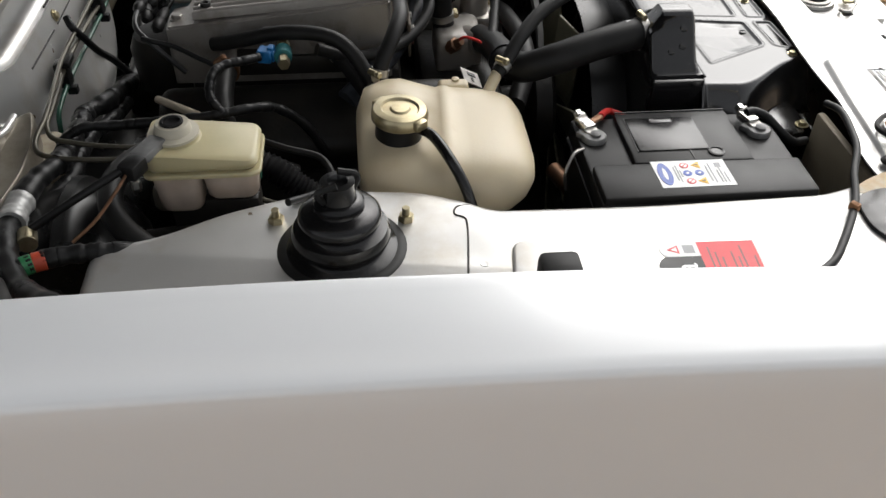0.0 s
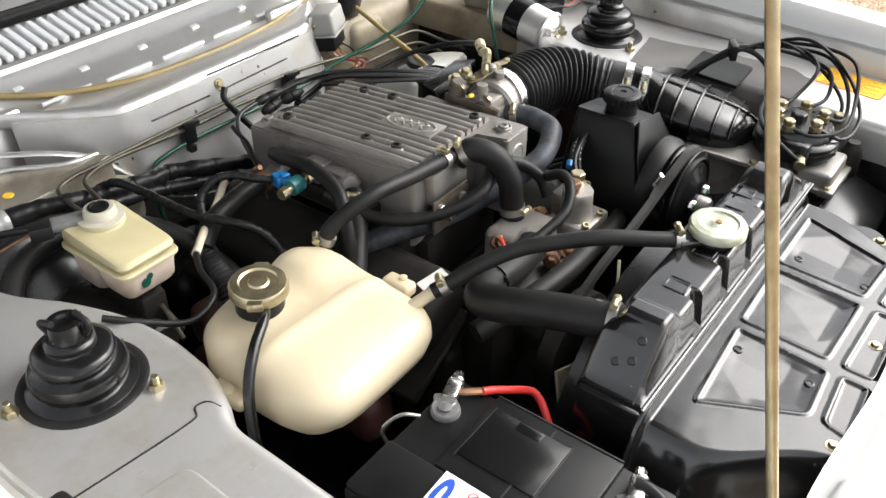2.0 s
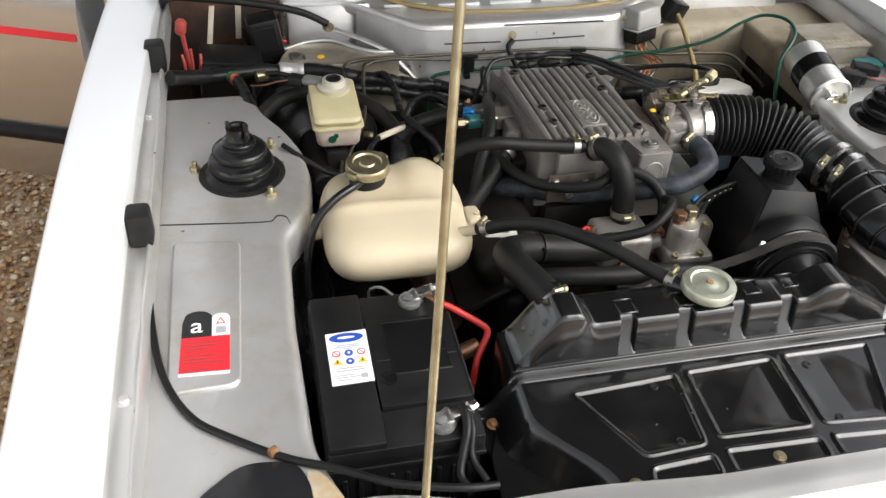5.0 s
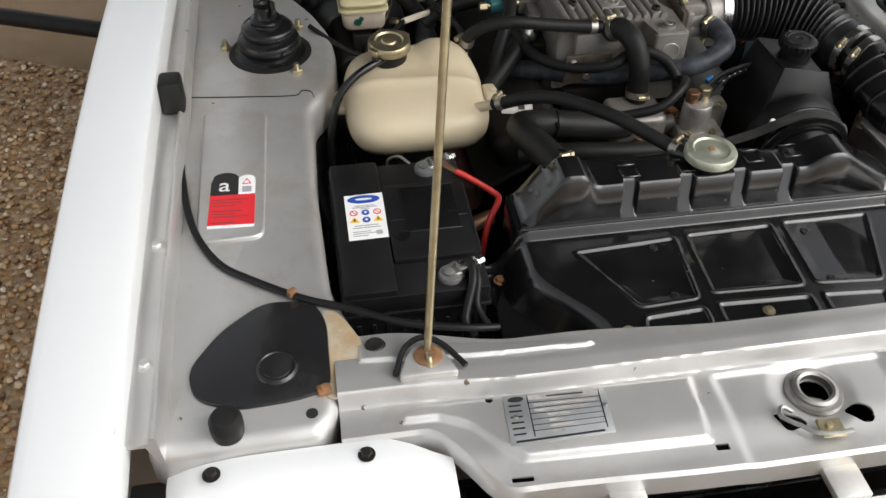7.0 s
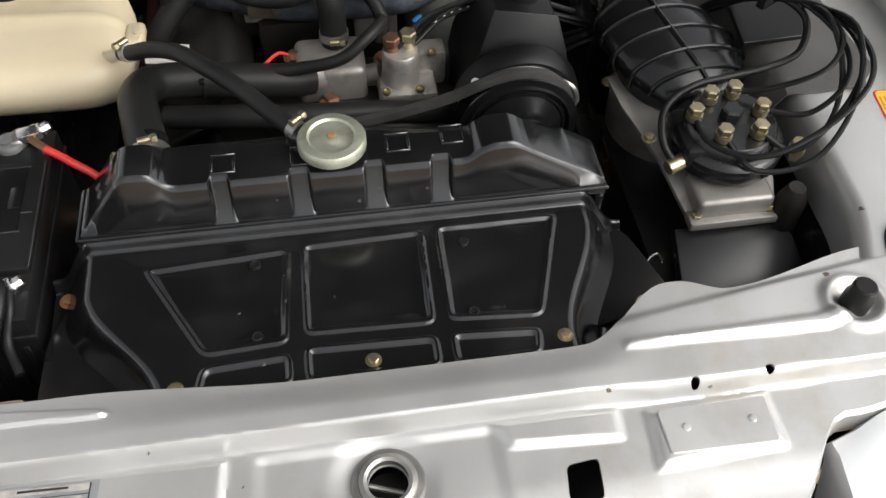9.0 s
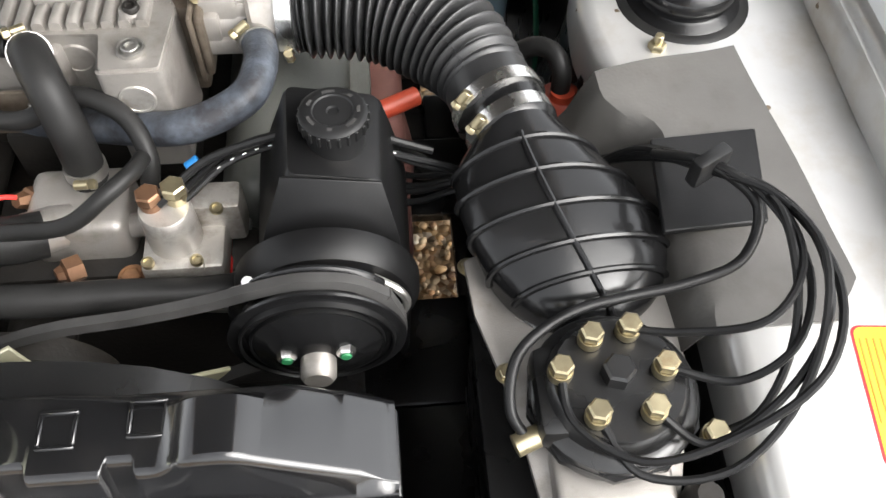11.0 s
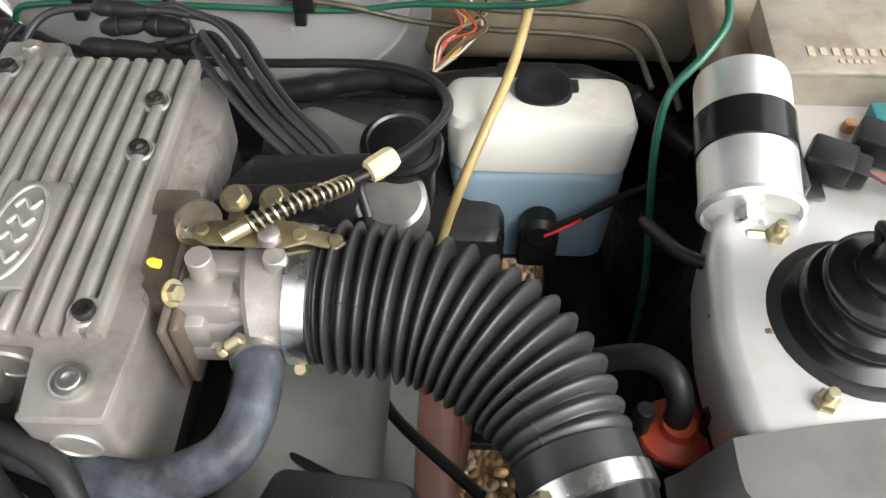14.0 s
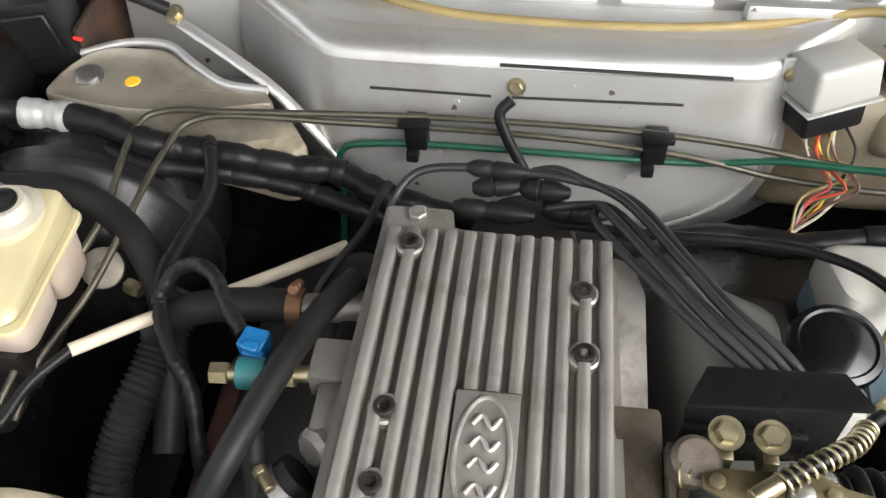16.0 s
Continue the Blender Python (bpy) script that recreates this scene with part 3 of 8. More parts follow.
def slam_rear(x):
    a = abs(x)
    if x > 0:
        return 0.094 + 0.058 * step(0.19, 0.285, x) - 0.014 * step(0.295, 0.34, x) + 0.030 * step(0.34, 0.50, x)
    return 0.094 + 0.012 * step(0.05, 0.25, a) + 0.028 * step(0.30, 0.45, a)


RWEDGE = [(0.219, 0.094), (0.222, 0.080), (0.412, 0.074), (0.446, 0.084), (0.468, 0.112), (0.404, 0.097)]
RPLATE = [(0.222, -0.028), (0.226, 0.031), (0.340, 0.034), (0.342, -0.022)]
LRIB = [(-0.475, 0.090), (-0.358, 0.080), (-0.222, 0.077), (-0.216, 0.082), (-0.222, 0.089), (-0.358, 0.105), (-0.475, 0.12)]


def slam_left(x, y):
    r = slam_rear(x)
    ridge = 0.049 + 0.006 * step(0.30, 0.45, abs(x))
    z = 0.747 - 0.004 * step(-0.02, -0.065, y) - 0.003 * step(-0.106, -0.092, x) * step(0.105, 0.090, x) * step(0.036, 0.026, y)
    z += 0.0205 * step(ridge - 0.011, ridge - 0.0015, y) - 0.010 * step(ridge + 0.012, r, y)
    if inpoly(x, y, PAD):
        z += 0.0055 * step(0.0, 0.007, edge_gap(x, y, PAD))
    if inpoly(x, y, RSTEP):
        z += 0.0055 * step(0.0, 0.008, edge_gap(x, y, RSTEP))
    if x < -0.2 and inpoly(x, y, LRIB):
        z += 0.005 * step(0, 0.004, edge_gap(x, y, LRIB))
    return z


def slam_right(x, y):
    line = 0.106 + 0.138 * (x - 0.195)
    z = 0.747 - 0.004 * step(-0.02, -0.065, y) + 0.017 * step(0.034, 0.046, y) - 0.009 * step(line - 0.002, line + 0.010, y)
    if inpoly(x, y, RWEDGE):
        z += 0.0055 * step(0.0, 0.010, edge_gap(x, y, RWEDGE))
    if inpoly(x, y, RPLATE):
        z += 0.006 * step(0.0, 0.009, edge_gap(x, y, RPLATE))
    h = math.hypot(x - 0.448, y - 0.102)
    return z + 0.004 * math.exp(-((h - 0.026) / 0.006) ** 2) - 0.004 * (1 - step(0.014, 0.024, h))


def slam_z(x, y):
    k = step(0.16, 0.25, x)
    z = (slam_left(x, y) if k < 1 else 0.0) * (1 - k) + (slam_right(x, y) if k > 0 else 0.0) * k
    # dished seat of the lock
    return z - 0.004 * (1 - step(0.026, 0.05, math.hypot(x, y + 0.002)))


slam = part("slam_panel", field([-0.50 + 1.0 * k / 320 for k in range(321)], slam_front, slam_rear, 110, slam_z, 0.0025), M_BAY, body, "bright silver slam panel with pressed ribs")
cut(slam, [lathe([(0.0165, -0.03), (0.0165, 0.03)], (0.004, -0.002, 0.745), (0, 0, 1), 28),
           prism(rounded([(0.146, -0.039), (0.175, -0.041), (0.178, -0.006), (0.15, -0.009)], 0.006), 0.70, 0.80),
           prism(rounded([(-0.056, -0.022), (-0.025, -0.03), (-0.02, -0.04), (-0.045, -0.047)], 0.008), 0.70, 0.80),
           prism(rounded([(0.022, -0.03), (0.04, -0.022), (0.055, -0.03), (0.052, -0.046), (0.04, -0.048)], 0.007), 0.70, 0.80),
           prism(circle(-0.345, 0.0325, 0.0042), 0.70, 0.80), prism(circle(0.275, 0.043, 0.004), 0.70, 0.80), prism(circle(0.343, 0.046, 0.004), 0.70, 0.80),
           prism(rounded([(-0.34, -0.056), (-0.318, -0.057), (-0.318, -0.0625), (-0.34, -0.0615)], 0.001), 0.70, 0.80),
           prism(rounded([(-0.128, -0.05), (-0.114, -0.051), (-0.114, -0.058), (-0.128, -0.057)], 0.001), 0.70, 0.80)])


def slam_lip():
    """Front flange of the slam panel turned down, and the dark panel under it."""
    rows = []
    for k in range(81):
        x = -0.50 + k / 80
        y, z = slam_front(x), slam_z(x, slam_front(x))
        rows.append([(x, y, z), (x, y - 0.004, z - 0.004), (x, y - 0.006, z - 0.03), (x, y - 0.003, z - 0.03), (x, y - 0.001, z - 0.006), (x, y + 0.004, z - 0.003)])
    return rings(rows)


part("slam_flange", slam_lip(), M_BAY, body)
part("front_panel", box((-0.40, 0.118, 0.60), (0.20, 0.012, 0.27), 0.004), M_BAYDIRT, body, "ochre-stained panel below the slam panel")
part("front_panel", box((0.40, 0.118, 0.60), (0.20, 0.012, 0.25), 0.004), M_BLACKP, body)
part("lock_ring", lathe([(0.017, -0.004), (0.017, 0.004), (0.020, 0.0055), (0.024, 0.004), (0.0245, 0.0015), (0.029, 0.0012), (0.031, -0.003)], (0.004, -0.002, 0.7445), (0, 0, 1), 40, False), M_STEEL, body, "bare steel bonnet lock ring")
part("lock_spring", tube([(-0.012, 0.004, 0.728), (0.0, 0.0, 0.727), (0.016, -0.006, 0.728)], 0.0025, 8), M_STEEL, body)
part("lock_box", prism(circle(0.004, -0.002, 0.022), 0.690, 0.712), M_GREASE, body)
part("catch_lever", tube([(-0.034, -0.026, 0.747), (-0.044, -0.021, 0.75), (-0.05, -0.03, 0.75), (-0.043, -0.039, 0.75), (-0.034, -0.046, 0.75), (-0.022, -0.056, 0.75), (0.0, -0.060, 0.75), (0.016, -0.059, 0.75)], 0.0026, 8), M_STEEL, body)
part("catch_plate", add(box((-0.004, -0.052, 0.7485), (0.026, 0.022, 0.004), 0.001, 1, (0, 0, -4)), hexhead((-0.006, -0.05, 0.7505), (0, 0, 1), 0.004, 0.003, False)), M_ZINC, body)

# nose under the slam panel: dark void, grille surround and headlamp bowls
part("front_apron", add(box((0, -0.10, 0.50), (1.20, 0.02, 0.36), 0.004), box((0, -0.25, 0.42), (1.5, 0.05, 0.14), 0.02, 3)), M_BLACKP, body)
part("nose_panel", add(box((0.02, -0.128, 0.706), (0.86, 0.030, 0.012), 0.003), box((0.02, -0.155, 0.694), (0.9, 0.03, 0.012), 0.004)), M_SILVER, body, "silver nose strip above the grille")
for x in (-0.225, 0.0, 0.225):
    part("grille_bracket", add(box((x, -0.083, 0.716), (0.038, 0.066, 0.010), 0.002), hexhead((x, -0.068, 0.7215), (0, 0, 1), 0.0055, 0.004)), M_BAY, body)


def headlamp_top(s):
    rows = []
    for k in range(15):
        t = k / 14
        x = -0.675 + 0.285 * t
        c = 0.748 - 0.022 * (2 * t - 1) ** 4
        yb = 0.012 - 0.02 * step(0.75, 1.0, t)
        rows.append([(x, yb, c - 0.016), (x, yb - 0.004, c - 0.003), (x, yb - 0.018, c), (x, yb - 0.05, c - 0.008), (x, yb - 0.085, c - 0.03), (x, yb - 0.12, c - 0.085), (x, yb - 0.13, c - 0.16),
                     (x, yb - 0.10, c - 0.16), (x, yb - 0.03, c - 0.08), (x, yb - 0.01, c - 0.03)])
    b = rings(rows)
    return b if s < 0 else mirror(b)


for s in (-1, 1):
    part("headlamp_panel", headlamp_top(s), M_SILVER, body, "silver pressed headlamp surround")
    for x in (-0.477, -0.628):
        part("lamp_bolt", hexhead((-s * x, -0.010, 0.7465), (0, 0, 1), 0.006, 0.006), M_GREASE, body)
    part("cover_plate", prism(rounded([(s * 0.653, 0.106), (s * 0.620, 0.156), (s * 0.573, 0.193), (s * 0.518, 0.187), (s * 0.504, 0.155), (s * 0.505, 0.062), (s * 0.543, 0.053), (s * 0.605, 0.050), (s * 0.645, 0.068)], 0.02, 5),
         0.7615, 0.767, 0.002, 2), M_COVER, body, "flat black rubber access cover")
    part("cover_boss", lathe([(0.023, 0), (0.022, 0.002), (0.019, 0.0035), (0.018, 0.0025), (0.0165, 0.0025), (0.0155, 0.004), (0.006, 0.0035)], (s * 0.560, 0.096, 0.7665)), M_COVER, body)
part("bump_stop", lathe([(0.016, -0.012), (0.017, 0.0), (0.0165, 0.010), (0.013, 0.016), (0.006, 0.018)], (-0.610, 0.027, 0.772)), M_RUBBER, body)
part("bump_stop", lathe([(0.0135, -0.02), (0.0135, 0.0), (0.011, 0.006), (0.011, 0.016), (0.009, 0.018)], (0.446, 0.100, 0.774)), M_RUBBER, body)
part("wing_buffer", box((-0.683, 0.548, 0.820), (0.030, 0.036, 0.050), 0.006, 2), M_RUBBER, body)
part("wing_buffer", box((-0.682, 1.02, 0.822), (0.032, 0.036, 0.052), 0.006, 2), M_RUBBER, body)
part("slam_screw", add(lathe([(0.012, 0), (0.011, 0.002), (0.008, 0.004), (0.004, 0.003)], (-0.455, 0.112, 0.764)),), M_GREASE, body)
part("sealer_patch", prism(rounded([(-0.513, 0.050), (-0.470, 0.052), (-0.467, 0.120), (-0.480, 0.150), (-0.494, 0.172), (-0.508, 0.176), (-0.512, 0.110)], 0.012), 0.7605, 0.7628, 0.001, 1), M_SEALER, body, "ochre stained sealer")
part("rusty_clip", add(box((-0.513, 0.061, 0.7655), (0.015, 0.013, 0.008), 0.003, 2, (0, 0, 12)), lathe([(0.004, 0), (0.0035, 0.003), (0.001, 0.0035)], (-0.513, 0.061, 0.769), seg=12)), M_RUST, body, "rusty brown spring clip")
# no opening is cut: a black disc paints the hole's inner shade
part("hole", prism(circle(-0.527, 0.036, 0.0062, 20), 0.7615, 0.7626), M_INK, body)
for x, y in ((-0.655, 0.235), (-0.60, 0.215), (-0.655, 0.60), (-0.59, 0.597), (-0.525, 0.44), (-0.527, 0.52), (-0.535, 0.265)):
    part("spot_weld", lathe([(0.0045, -0.001), (0.0040, 0.0004), (0.002, 0.0002), (0.0005, 0.0001)], (x, y, 0.7620), seg=14), M_BAY, body)


# ---- bulkhead, scuttle, windscreen ----
def chamber_line(off):
    """Outline of the heater chamber, from its upper left corner round below to its upper right."""
    pts = [(-0.197 - off, 0.779), (-0.198 - off, 0.755)]
    for k in range(29):
        a = math.pi + math.pi * k / 28
        ca, sa = math.cos(a), math.sin(a)
        f = (abs(ca) ** 2.3 + abs(sa) ** 2.3) ** (-1 / 2.3)
        pts.append((0.006 + (0.205 + off) * f * ca, 0.722 + (0.118 + off) * f * sa))
    return pts + [(0.209 + off, 0.755), (0.208 + off, 0.779)]


def chamber_y(z):
    return 1.124 + 0.24 * (z - 0.70)


def chamber():
    rows = []
    for off, dy in ((-0.030, 0.0), (-0.013, 0.001), (-0.004, 0.0035), (0.004, 0.008), (0.014, 0.0155), (0.115, 0.109)):
        rows.append([(x, chamber_y(z) + dy, z) for x, z in chamber_line(off)])
    return rings(rows[::-1], True, True)


bulk = part("bulkhead", chamber(), M_BAY, body, "pressed silver heater chamber with stamped grooves")
LIP = [Vector((-0.36, 1.205, 0.765)), Vector((-0.30, 1.172, 0.752)), Vector((-0.25, 1.150, 0.727))] + [Vector((x, chamber_y(z) + 0.018, z)) for x, z in chamber_line(0.012)[8:-2]]
part("chamber_lip", sweep(spline(LIP, 3), 0.0068, 10, 0.6), M_BAY, body, "bright folded lip round the chamber")
part("bulkhead_panel", box((-0.365, 1.268, 0.722), (0.17, 0.02, 0.13), 0.008, 2, (-14, 0, 0)), M_BAY, body, "plain silver bulkhead panel")
part("bulkhead_panel", box((0.40, 1.225, 0.70), (0.42, 0.02, 0.2), 0.008, 2, (-8, 0, 0)), M_BAY, body, "plain silver bulkhead panel")


def fold_shift(x):
    """How far the fold runs back on either side of the chamber."""
    u = abs(x - 0.006) - 0.203
    return min(0.125, 0.465 * (math.sqrt(u * u + 0.0001) + u))


SCUT = [(1.143, 0.772), (1.146, 0.783), (1.151, 0.789), (1.160, 0.792), (1.174, 0.790), (1.195, 0.781), (1.214, 0.7745), (1.232, 0.7745), (1.250, 0.780), (1.268, 0.788), (1.285, 0.796), (1.300, 0.799), (1.350, 0.804),
        (1.353, 0.812), (1.359, 0.815), (1.363, 0.808), (1.47, 0.826), (1.47, 0.812), (1.355, 0.79), (1.300, 0.784), (1.250, 0.766), (1.214, 0.760), (1.174, 0.772), (1.155, 0.768)]


def scut_y(x, y):
    return y + fold_shift(x) * max(0.0, 1 - (y - 1.143) / 0.165) + 0.025 * (x / 0.68) ** 2 + 0.10 * step(-0.455, -0.50, x) * max(0.0, 1 - (y - 1.143) / 0.30)


def scuttle():
    """Ledge from the bulkhead to the air intake under the windscreen."""
    return rings([[(x, scut_y(x, y), z) for y, z in SCUT] for x in [-0.68 + 1.36 * k / 96 for k in range(97)]])


scut = part("scuttle_panel", scuttle(), M_BAY, body, "silver scuttle ledge below the windscreen")
for k in range(66):
    x = -0.64 + k * 0.0197
    part("vent_slat", box((x, 1.403 + 0.025 * (x / 0.68) ** 2, 0.825), (0.0115, 0.074, 0.012), 0.002, 1, (12, 0, 0)), M_SILVER, body)
part("windscreen_seal", tube([(-0.66, 1.50, 0.835), (0.0, 1.475, 0.838), (0.66, 1.50, 0.835)], 0.012, 10), M_RUBBER, body)
part("windscreen", slab([(-0.66, 1.50, 0.835), (0.66, 1.50, 0.835), (0.56, 2.05, 1.22), (-0.56, 2.05, 1.22)], 0.006), M_GLASS, body, "dark windscreen glass")
# black fillers added so that gaps at the front read dark, not gravel
part("wing_gap_filler", box((-0.692, -0.02, 0.66), (0.045, 0.07, 0.10), 0.004), M_BLACKP, body)
part("wing_gap_filler", box((0.692, -0.02, 0.66), (0.045, 0.07, 0.10), 0.004), M_BLACKP, body)
part("front_gap_panel", box((0, -0.01, 0.42), (1.0, 0.008, 0.30), 0.003), M_BLACKP, body, "added black panel closing the gap below the front")
part("wiper", tube([(-0.45, 1.51, 0.87), (-0.1, 1.50, 0.868), (0.3, 1.51, 0.87)], 0.006, 8), M_PLAS, body)
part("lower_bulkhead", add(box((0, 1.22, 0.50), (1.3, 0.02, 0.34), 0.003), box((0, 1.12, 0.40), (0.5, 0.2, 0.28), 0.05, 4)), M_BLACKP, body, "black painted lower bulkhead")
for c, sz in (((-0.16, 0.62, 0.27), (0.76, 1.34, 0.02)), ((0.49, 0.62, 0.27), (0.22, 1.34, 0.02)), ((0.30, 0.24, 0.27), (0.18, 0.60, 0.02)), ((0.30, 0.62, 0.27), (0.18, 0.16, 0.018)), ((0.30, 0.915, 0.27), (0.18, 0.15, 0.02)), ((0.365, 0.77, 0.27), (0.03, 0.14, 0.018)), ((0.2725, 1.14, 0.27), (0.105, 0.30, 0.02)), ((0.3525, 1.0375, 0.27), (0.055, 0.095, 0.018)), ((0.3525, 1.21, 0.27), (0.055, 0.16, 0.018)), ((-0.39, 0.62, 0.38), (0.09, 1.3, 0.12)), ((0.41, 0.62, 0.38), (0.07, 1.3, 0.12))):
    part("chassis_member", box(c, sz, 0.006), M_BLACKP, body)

# bonnet, propped open over the bay
BY, BZ, BA = 1.43, 0.90, radians(41)


def bonnet_pt(x, d, h):
    return (x, BY - d * math.cos(BA) + h * math.sin(BA), BZ + d * math.sin(BA) + h * math.cos(BA))


def bonnet():
    rows = []
    for k in range(17):
        x = -0.69 + 1.38 * k / 16
        c = 0.035 * (1 - (x / 0.69) ** 2)
        n = 10
        up = [bonnet_pt(x, 1.46 * j / n, c + 0.03 * math.sin(math.pi * j / n)) for j in range(n + 1)]
        lo = [bonnet_pt(x, 1.46 * j / n, c + 0.03 * math.sin(math.pi * j / n) - 0.02) for j in range(n + 1)]
        rows.append(up + lo[::-1])
    return rings(rows)


part("bonnet", bonnet(), M_SILVER, body, "silver bonnet propped open")
lin = []
for k in range(13):
    x = -0.64 + 1.28 * k / 12
    c = 0.035 * (1 - (x / 0.69) ** 2)
    up = [bonnet_pt(x, 0.05 + 1.36 * j / 10, c + 0.03 * math.sin(math.pi * j / 10) - 0.023) for j in range(11)]
    lo = [bonnet_pt(x, 0.05 + 1.36 * j / 10, c + 0.03 * math.sin(math.pi * j / 10) - 0.038) for j in range(11)]
    lin.append(up + lo[::-1])
part("bonnet_liner", rings(lin), M_FELT, body, "black felt liner under the bonnet")
# cabin and doors behind, and the open driver's door
part("cabin_roof", slab([(-0.56, 2.05, 1.25), (0.56, 2.05, 1.25), (0.54, 3.0, 1.30), (-0.54, 3.0, 1.30)], 0.03, 0.01), M_SILVER, body)
for sx in (-0.78, 0.78):
    part("cabin_side", box((sx, 2.62 if sx < 0 else 2.3, 0.55), (0.06, 0.96 if sx < 0 else 1.6, 0.7), 0.02, 2), M_SILVER, body)
part("cabin_back", box((0, 3.1, 0.6), (1.5, 0.06, 0.6), 0.02, 2), M_SILVER, body)
part("rear_glass", slab([(-0.62, 3.08, 0.9), (0.62, 3.08, 0.9), (0.54, 2.99, 1.27), (-0.54, 2.99, 1.27)], 0.006), M_GLASS, body)
part("cabin_floor", box((0, 2.3, 0.3), (1.5, 1.7, 0.05), 0.01), M_BLACKP, body)


def open_door():
    at = Vector((-0.86, 1.50, 0))
    a = radians(158)
    way = Vector((math.cos(a), math.sin(a), 0))
    n = Vector((-way.y, way.x, 0)) * -1
    rows = []
    prof = [(0.24, 0.0), (0.26, 0.012), (0.36, 0.022), (0.50, 0.03), (0.62, 0.026), (0.70, 0.016), (0.80, -0.012), (0.83, -0.03), (0.80, -0.10), (0.26, -0.10)]
    for k in range(13):
        d = 0.02 + 1.15 * k / 12
        rows.append([at + way * d + n * (-o) + Vector((0, 0, z)) for z, o in prof])
    door = part("door", rings(rows), M_DOOR, body, "open silver driver's door")
    for z, h, o, m, nm in ((0.645, 0.016, 0.0262, M_INKRED, "pinstripe"), (0.385, 0.045, 0.030, M_RUBBER, "rubbing_strip")):
        p0, p1 = at + way * 0.03, at + way * 1.16
        if nm == "pinstripe":
            q = [p0 + Vector((0, 0, z - h / 2)) - n * o * 1.0, p1 + Vector((0, 0, z - h / 2)) - n * o, p1 + Vector((0, 0, z + h / 2)) - n * (o - 0.004), p0 + Vector((0, 0, z + h / 2)) - n * (o - 0.004)]
            part(nm, slab(q, 0.002), m, door)
        else:
            part(nm, sweep([p0 + (p1 - p0) * (i / 6) + Vector((0, 0, z)) - n * (o - 0.004) for i in range(7)], 0.02, 12), m, door)


open_door()

# ---- prop rod ----
prop = thing("bonnet_prop", (-0.405, 0.072, 0.77), "thin yellow zinc bonnet prop rod standing in its grommet", "prop rod")
PROP0, PROP1 = Vector((-0.4005, 0.0905, 0.79)), Vector((-0.3128, 0.366, 1.80))
part("rod", tube([(-0.4025, 0.080, 0.765), (-0.402, 0.084, 0.774), PROP0, PROP0.lerp(PROP1, 0.5), PROP1], 0.0042, 12), M_ZINC, prop)
part("hook", tube([(-0.402, 0.078, 0.782), (-0.402, 0.071, 0.782), (-0.402, 0.064, 0.768)], 0.0036, 10), M_ZINC, prop)
part("grommet", lathe([(0.0145, 0), (0.016, 0.003), (0.013, 0.006), (0.006, 0.007)], (-0.402, 0.081, 0.774), (0, 0.15, 1), 20), M_RUST, prop, "brown rubber grommet")
part("bracket", add(prism(rounded([(-0.437, 0.056), (-0.371, 0.056), (-0.385, 0.088), (-0.395, 0.098), (-0.413, 0.098), (-0.423, 0.088)], 0.008), 0.768, 0.7765, 0.003, 2)), M_BAY, prop)
part("gasket", tube([(-0.439, 0.062, 0.774), (-0.424, 0.096, 0.776), (-0.404, 0.107, 0.776), (-0.386, 0.096, 0.776), (-0.364, 0.064, 0.774)], 0.0034, 8, 6), M_RUBBER, prop)


# ---- suspension strut tops ----
def strut_mount(s):
    x, y, z = s * 0.554, 0.735, 0.760
    t = thing("strut_top_mount", (x, y, z), "black stepped rubber strut gaiter with zinc nuts", "strut mount", "strut mounts")
    part("flange", lathe([(0.064, 0), (0.0645, 0.002), (0.062, 0.004), (0.055, 0.0045)], (x, y, z), seg=40), M_RUBBER, t)
    part("gaiter", lathe([(0.057, 0.003), (0.053, 0.006), (0.047, 0.008), (0.0445, 0.010), (0.046, 0.013), (0.0485, 0.019), (0.0485, 0.025), (0.046, 0.030), (0.040, 0.0325), (0.0375, 0.0345), (0.0385, 0.037), (0.0405, 0.042), (0.0400, 0.046), (0.0365, 0.050),
                          (0.029, 0.052), (0.0245, 0.0535), (0.0235, 0.056), (0.0245, 0.060), (0.0215, 0.0635), (0.0175, 0.0645), (0.0165, 0.068), (0.016, 0.080), (0.0165, 0.083), (0.010, 0.0835), (0.008, 0.079)], (x, y, z), seg=44), M_GLOSSPLAS, t)
    for k in range(2):
        a = 2.2 + k * math.pi
        part("strap", tube([(x + 0.017 * math.cos(a), y + 0.017 * math.sin(a), z + 0.066), (x + 0.023 * math.cos(a), y + 0.023 * math.sin(a), z + 0.079), (x + 0.012 * math.cos(a + 0.9), y + 0.012 * math.sin(a + 0.9), z + 0.086)], 0.0035, 8), M_RUBBER, t)
    for bx, by in ((-0.037, 0.0755), (-0.077 * -1, 0.03), (-0.042, -0.06)):
        if (bx, by) == (-0.042, -0.06):
            px, py = s * 0.515, 0.669
        elif by == 0.0755:
            px, py = s * 0.508, 0.802
        else:
            px, py = s * 0.623, 0.752
        nut = part("nut", add(hexhead((px, py, z), (0, 0, 1), 0.0085, 0.009), rod((px, py, z), (px, py, z + 0.018), 0.0042, 10)), M_ZINC, t)
    return t


strut_r, strut_l = strut_mount(-1), strut_mount(1)

# ---- battery ----
bat = thing("battery", (-0.398, 0.326, 0.555), "black car battery with a white label and bright clamps", "battery")
part("case", box((-0.3985, 0.326, 0.640), (0.172, 0.243, 0.17), 0.004), M_PLAS, bat)
part("lid", box((-0.3985, 0.326, 0.728), (0.177, 0.249, 0.028), 0.003), M_PLAS, bat, "moulded black lid")
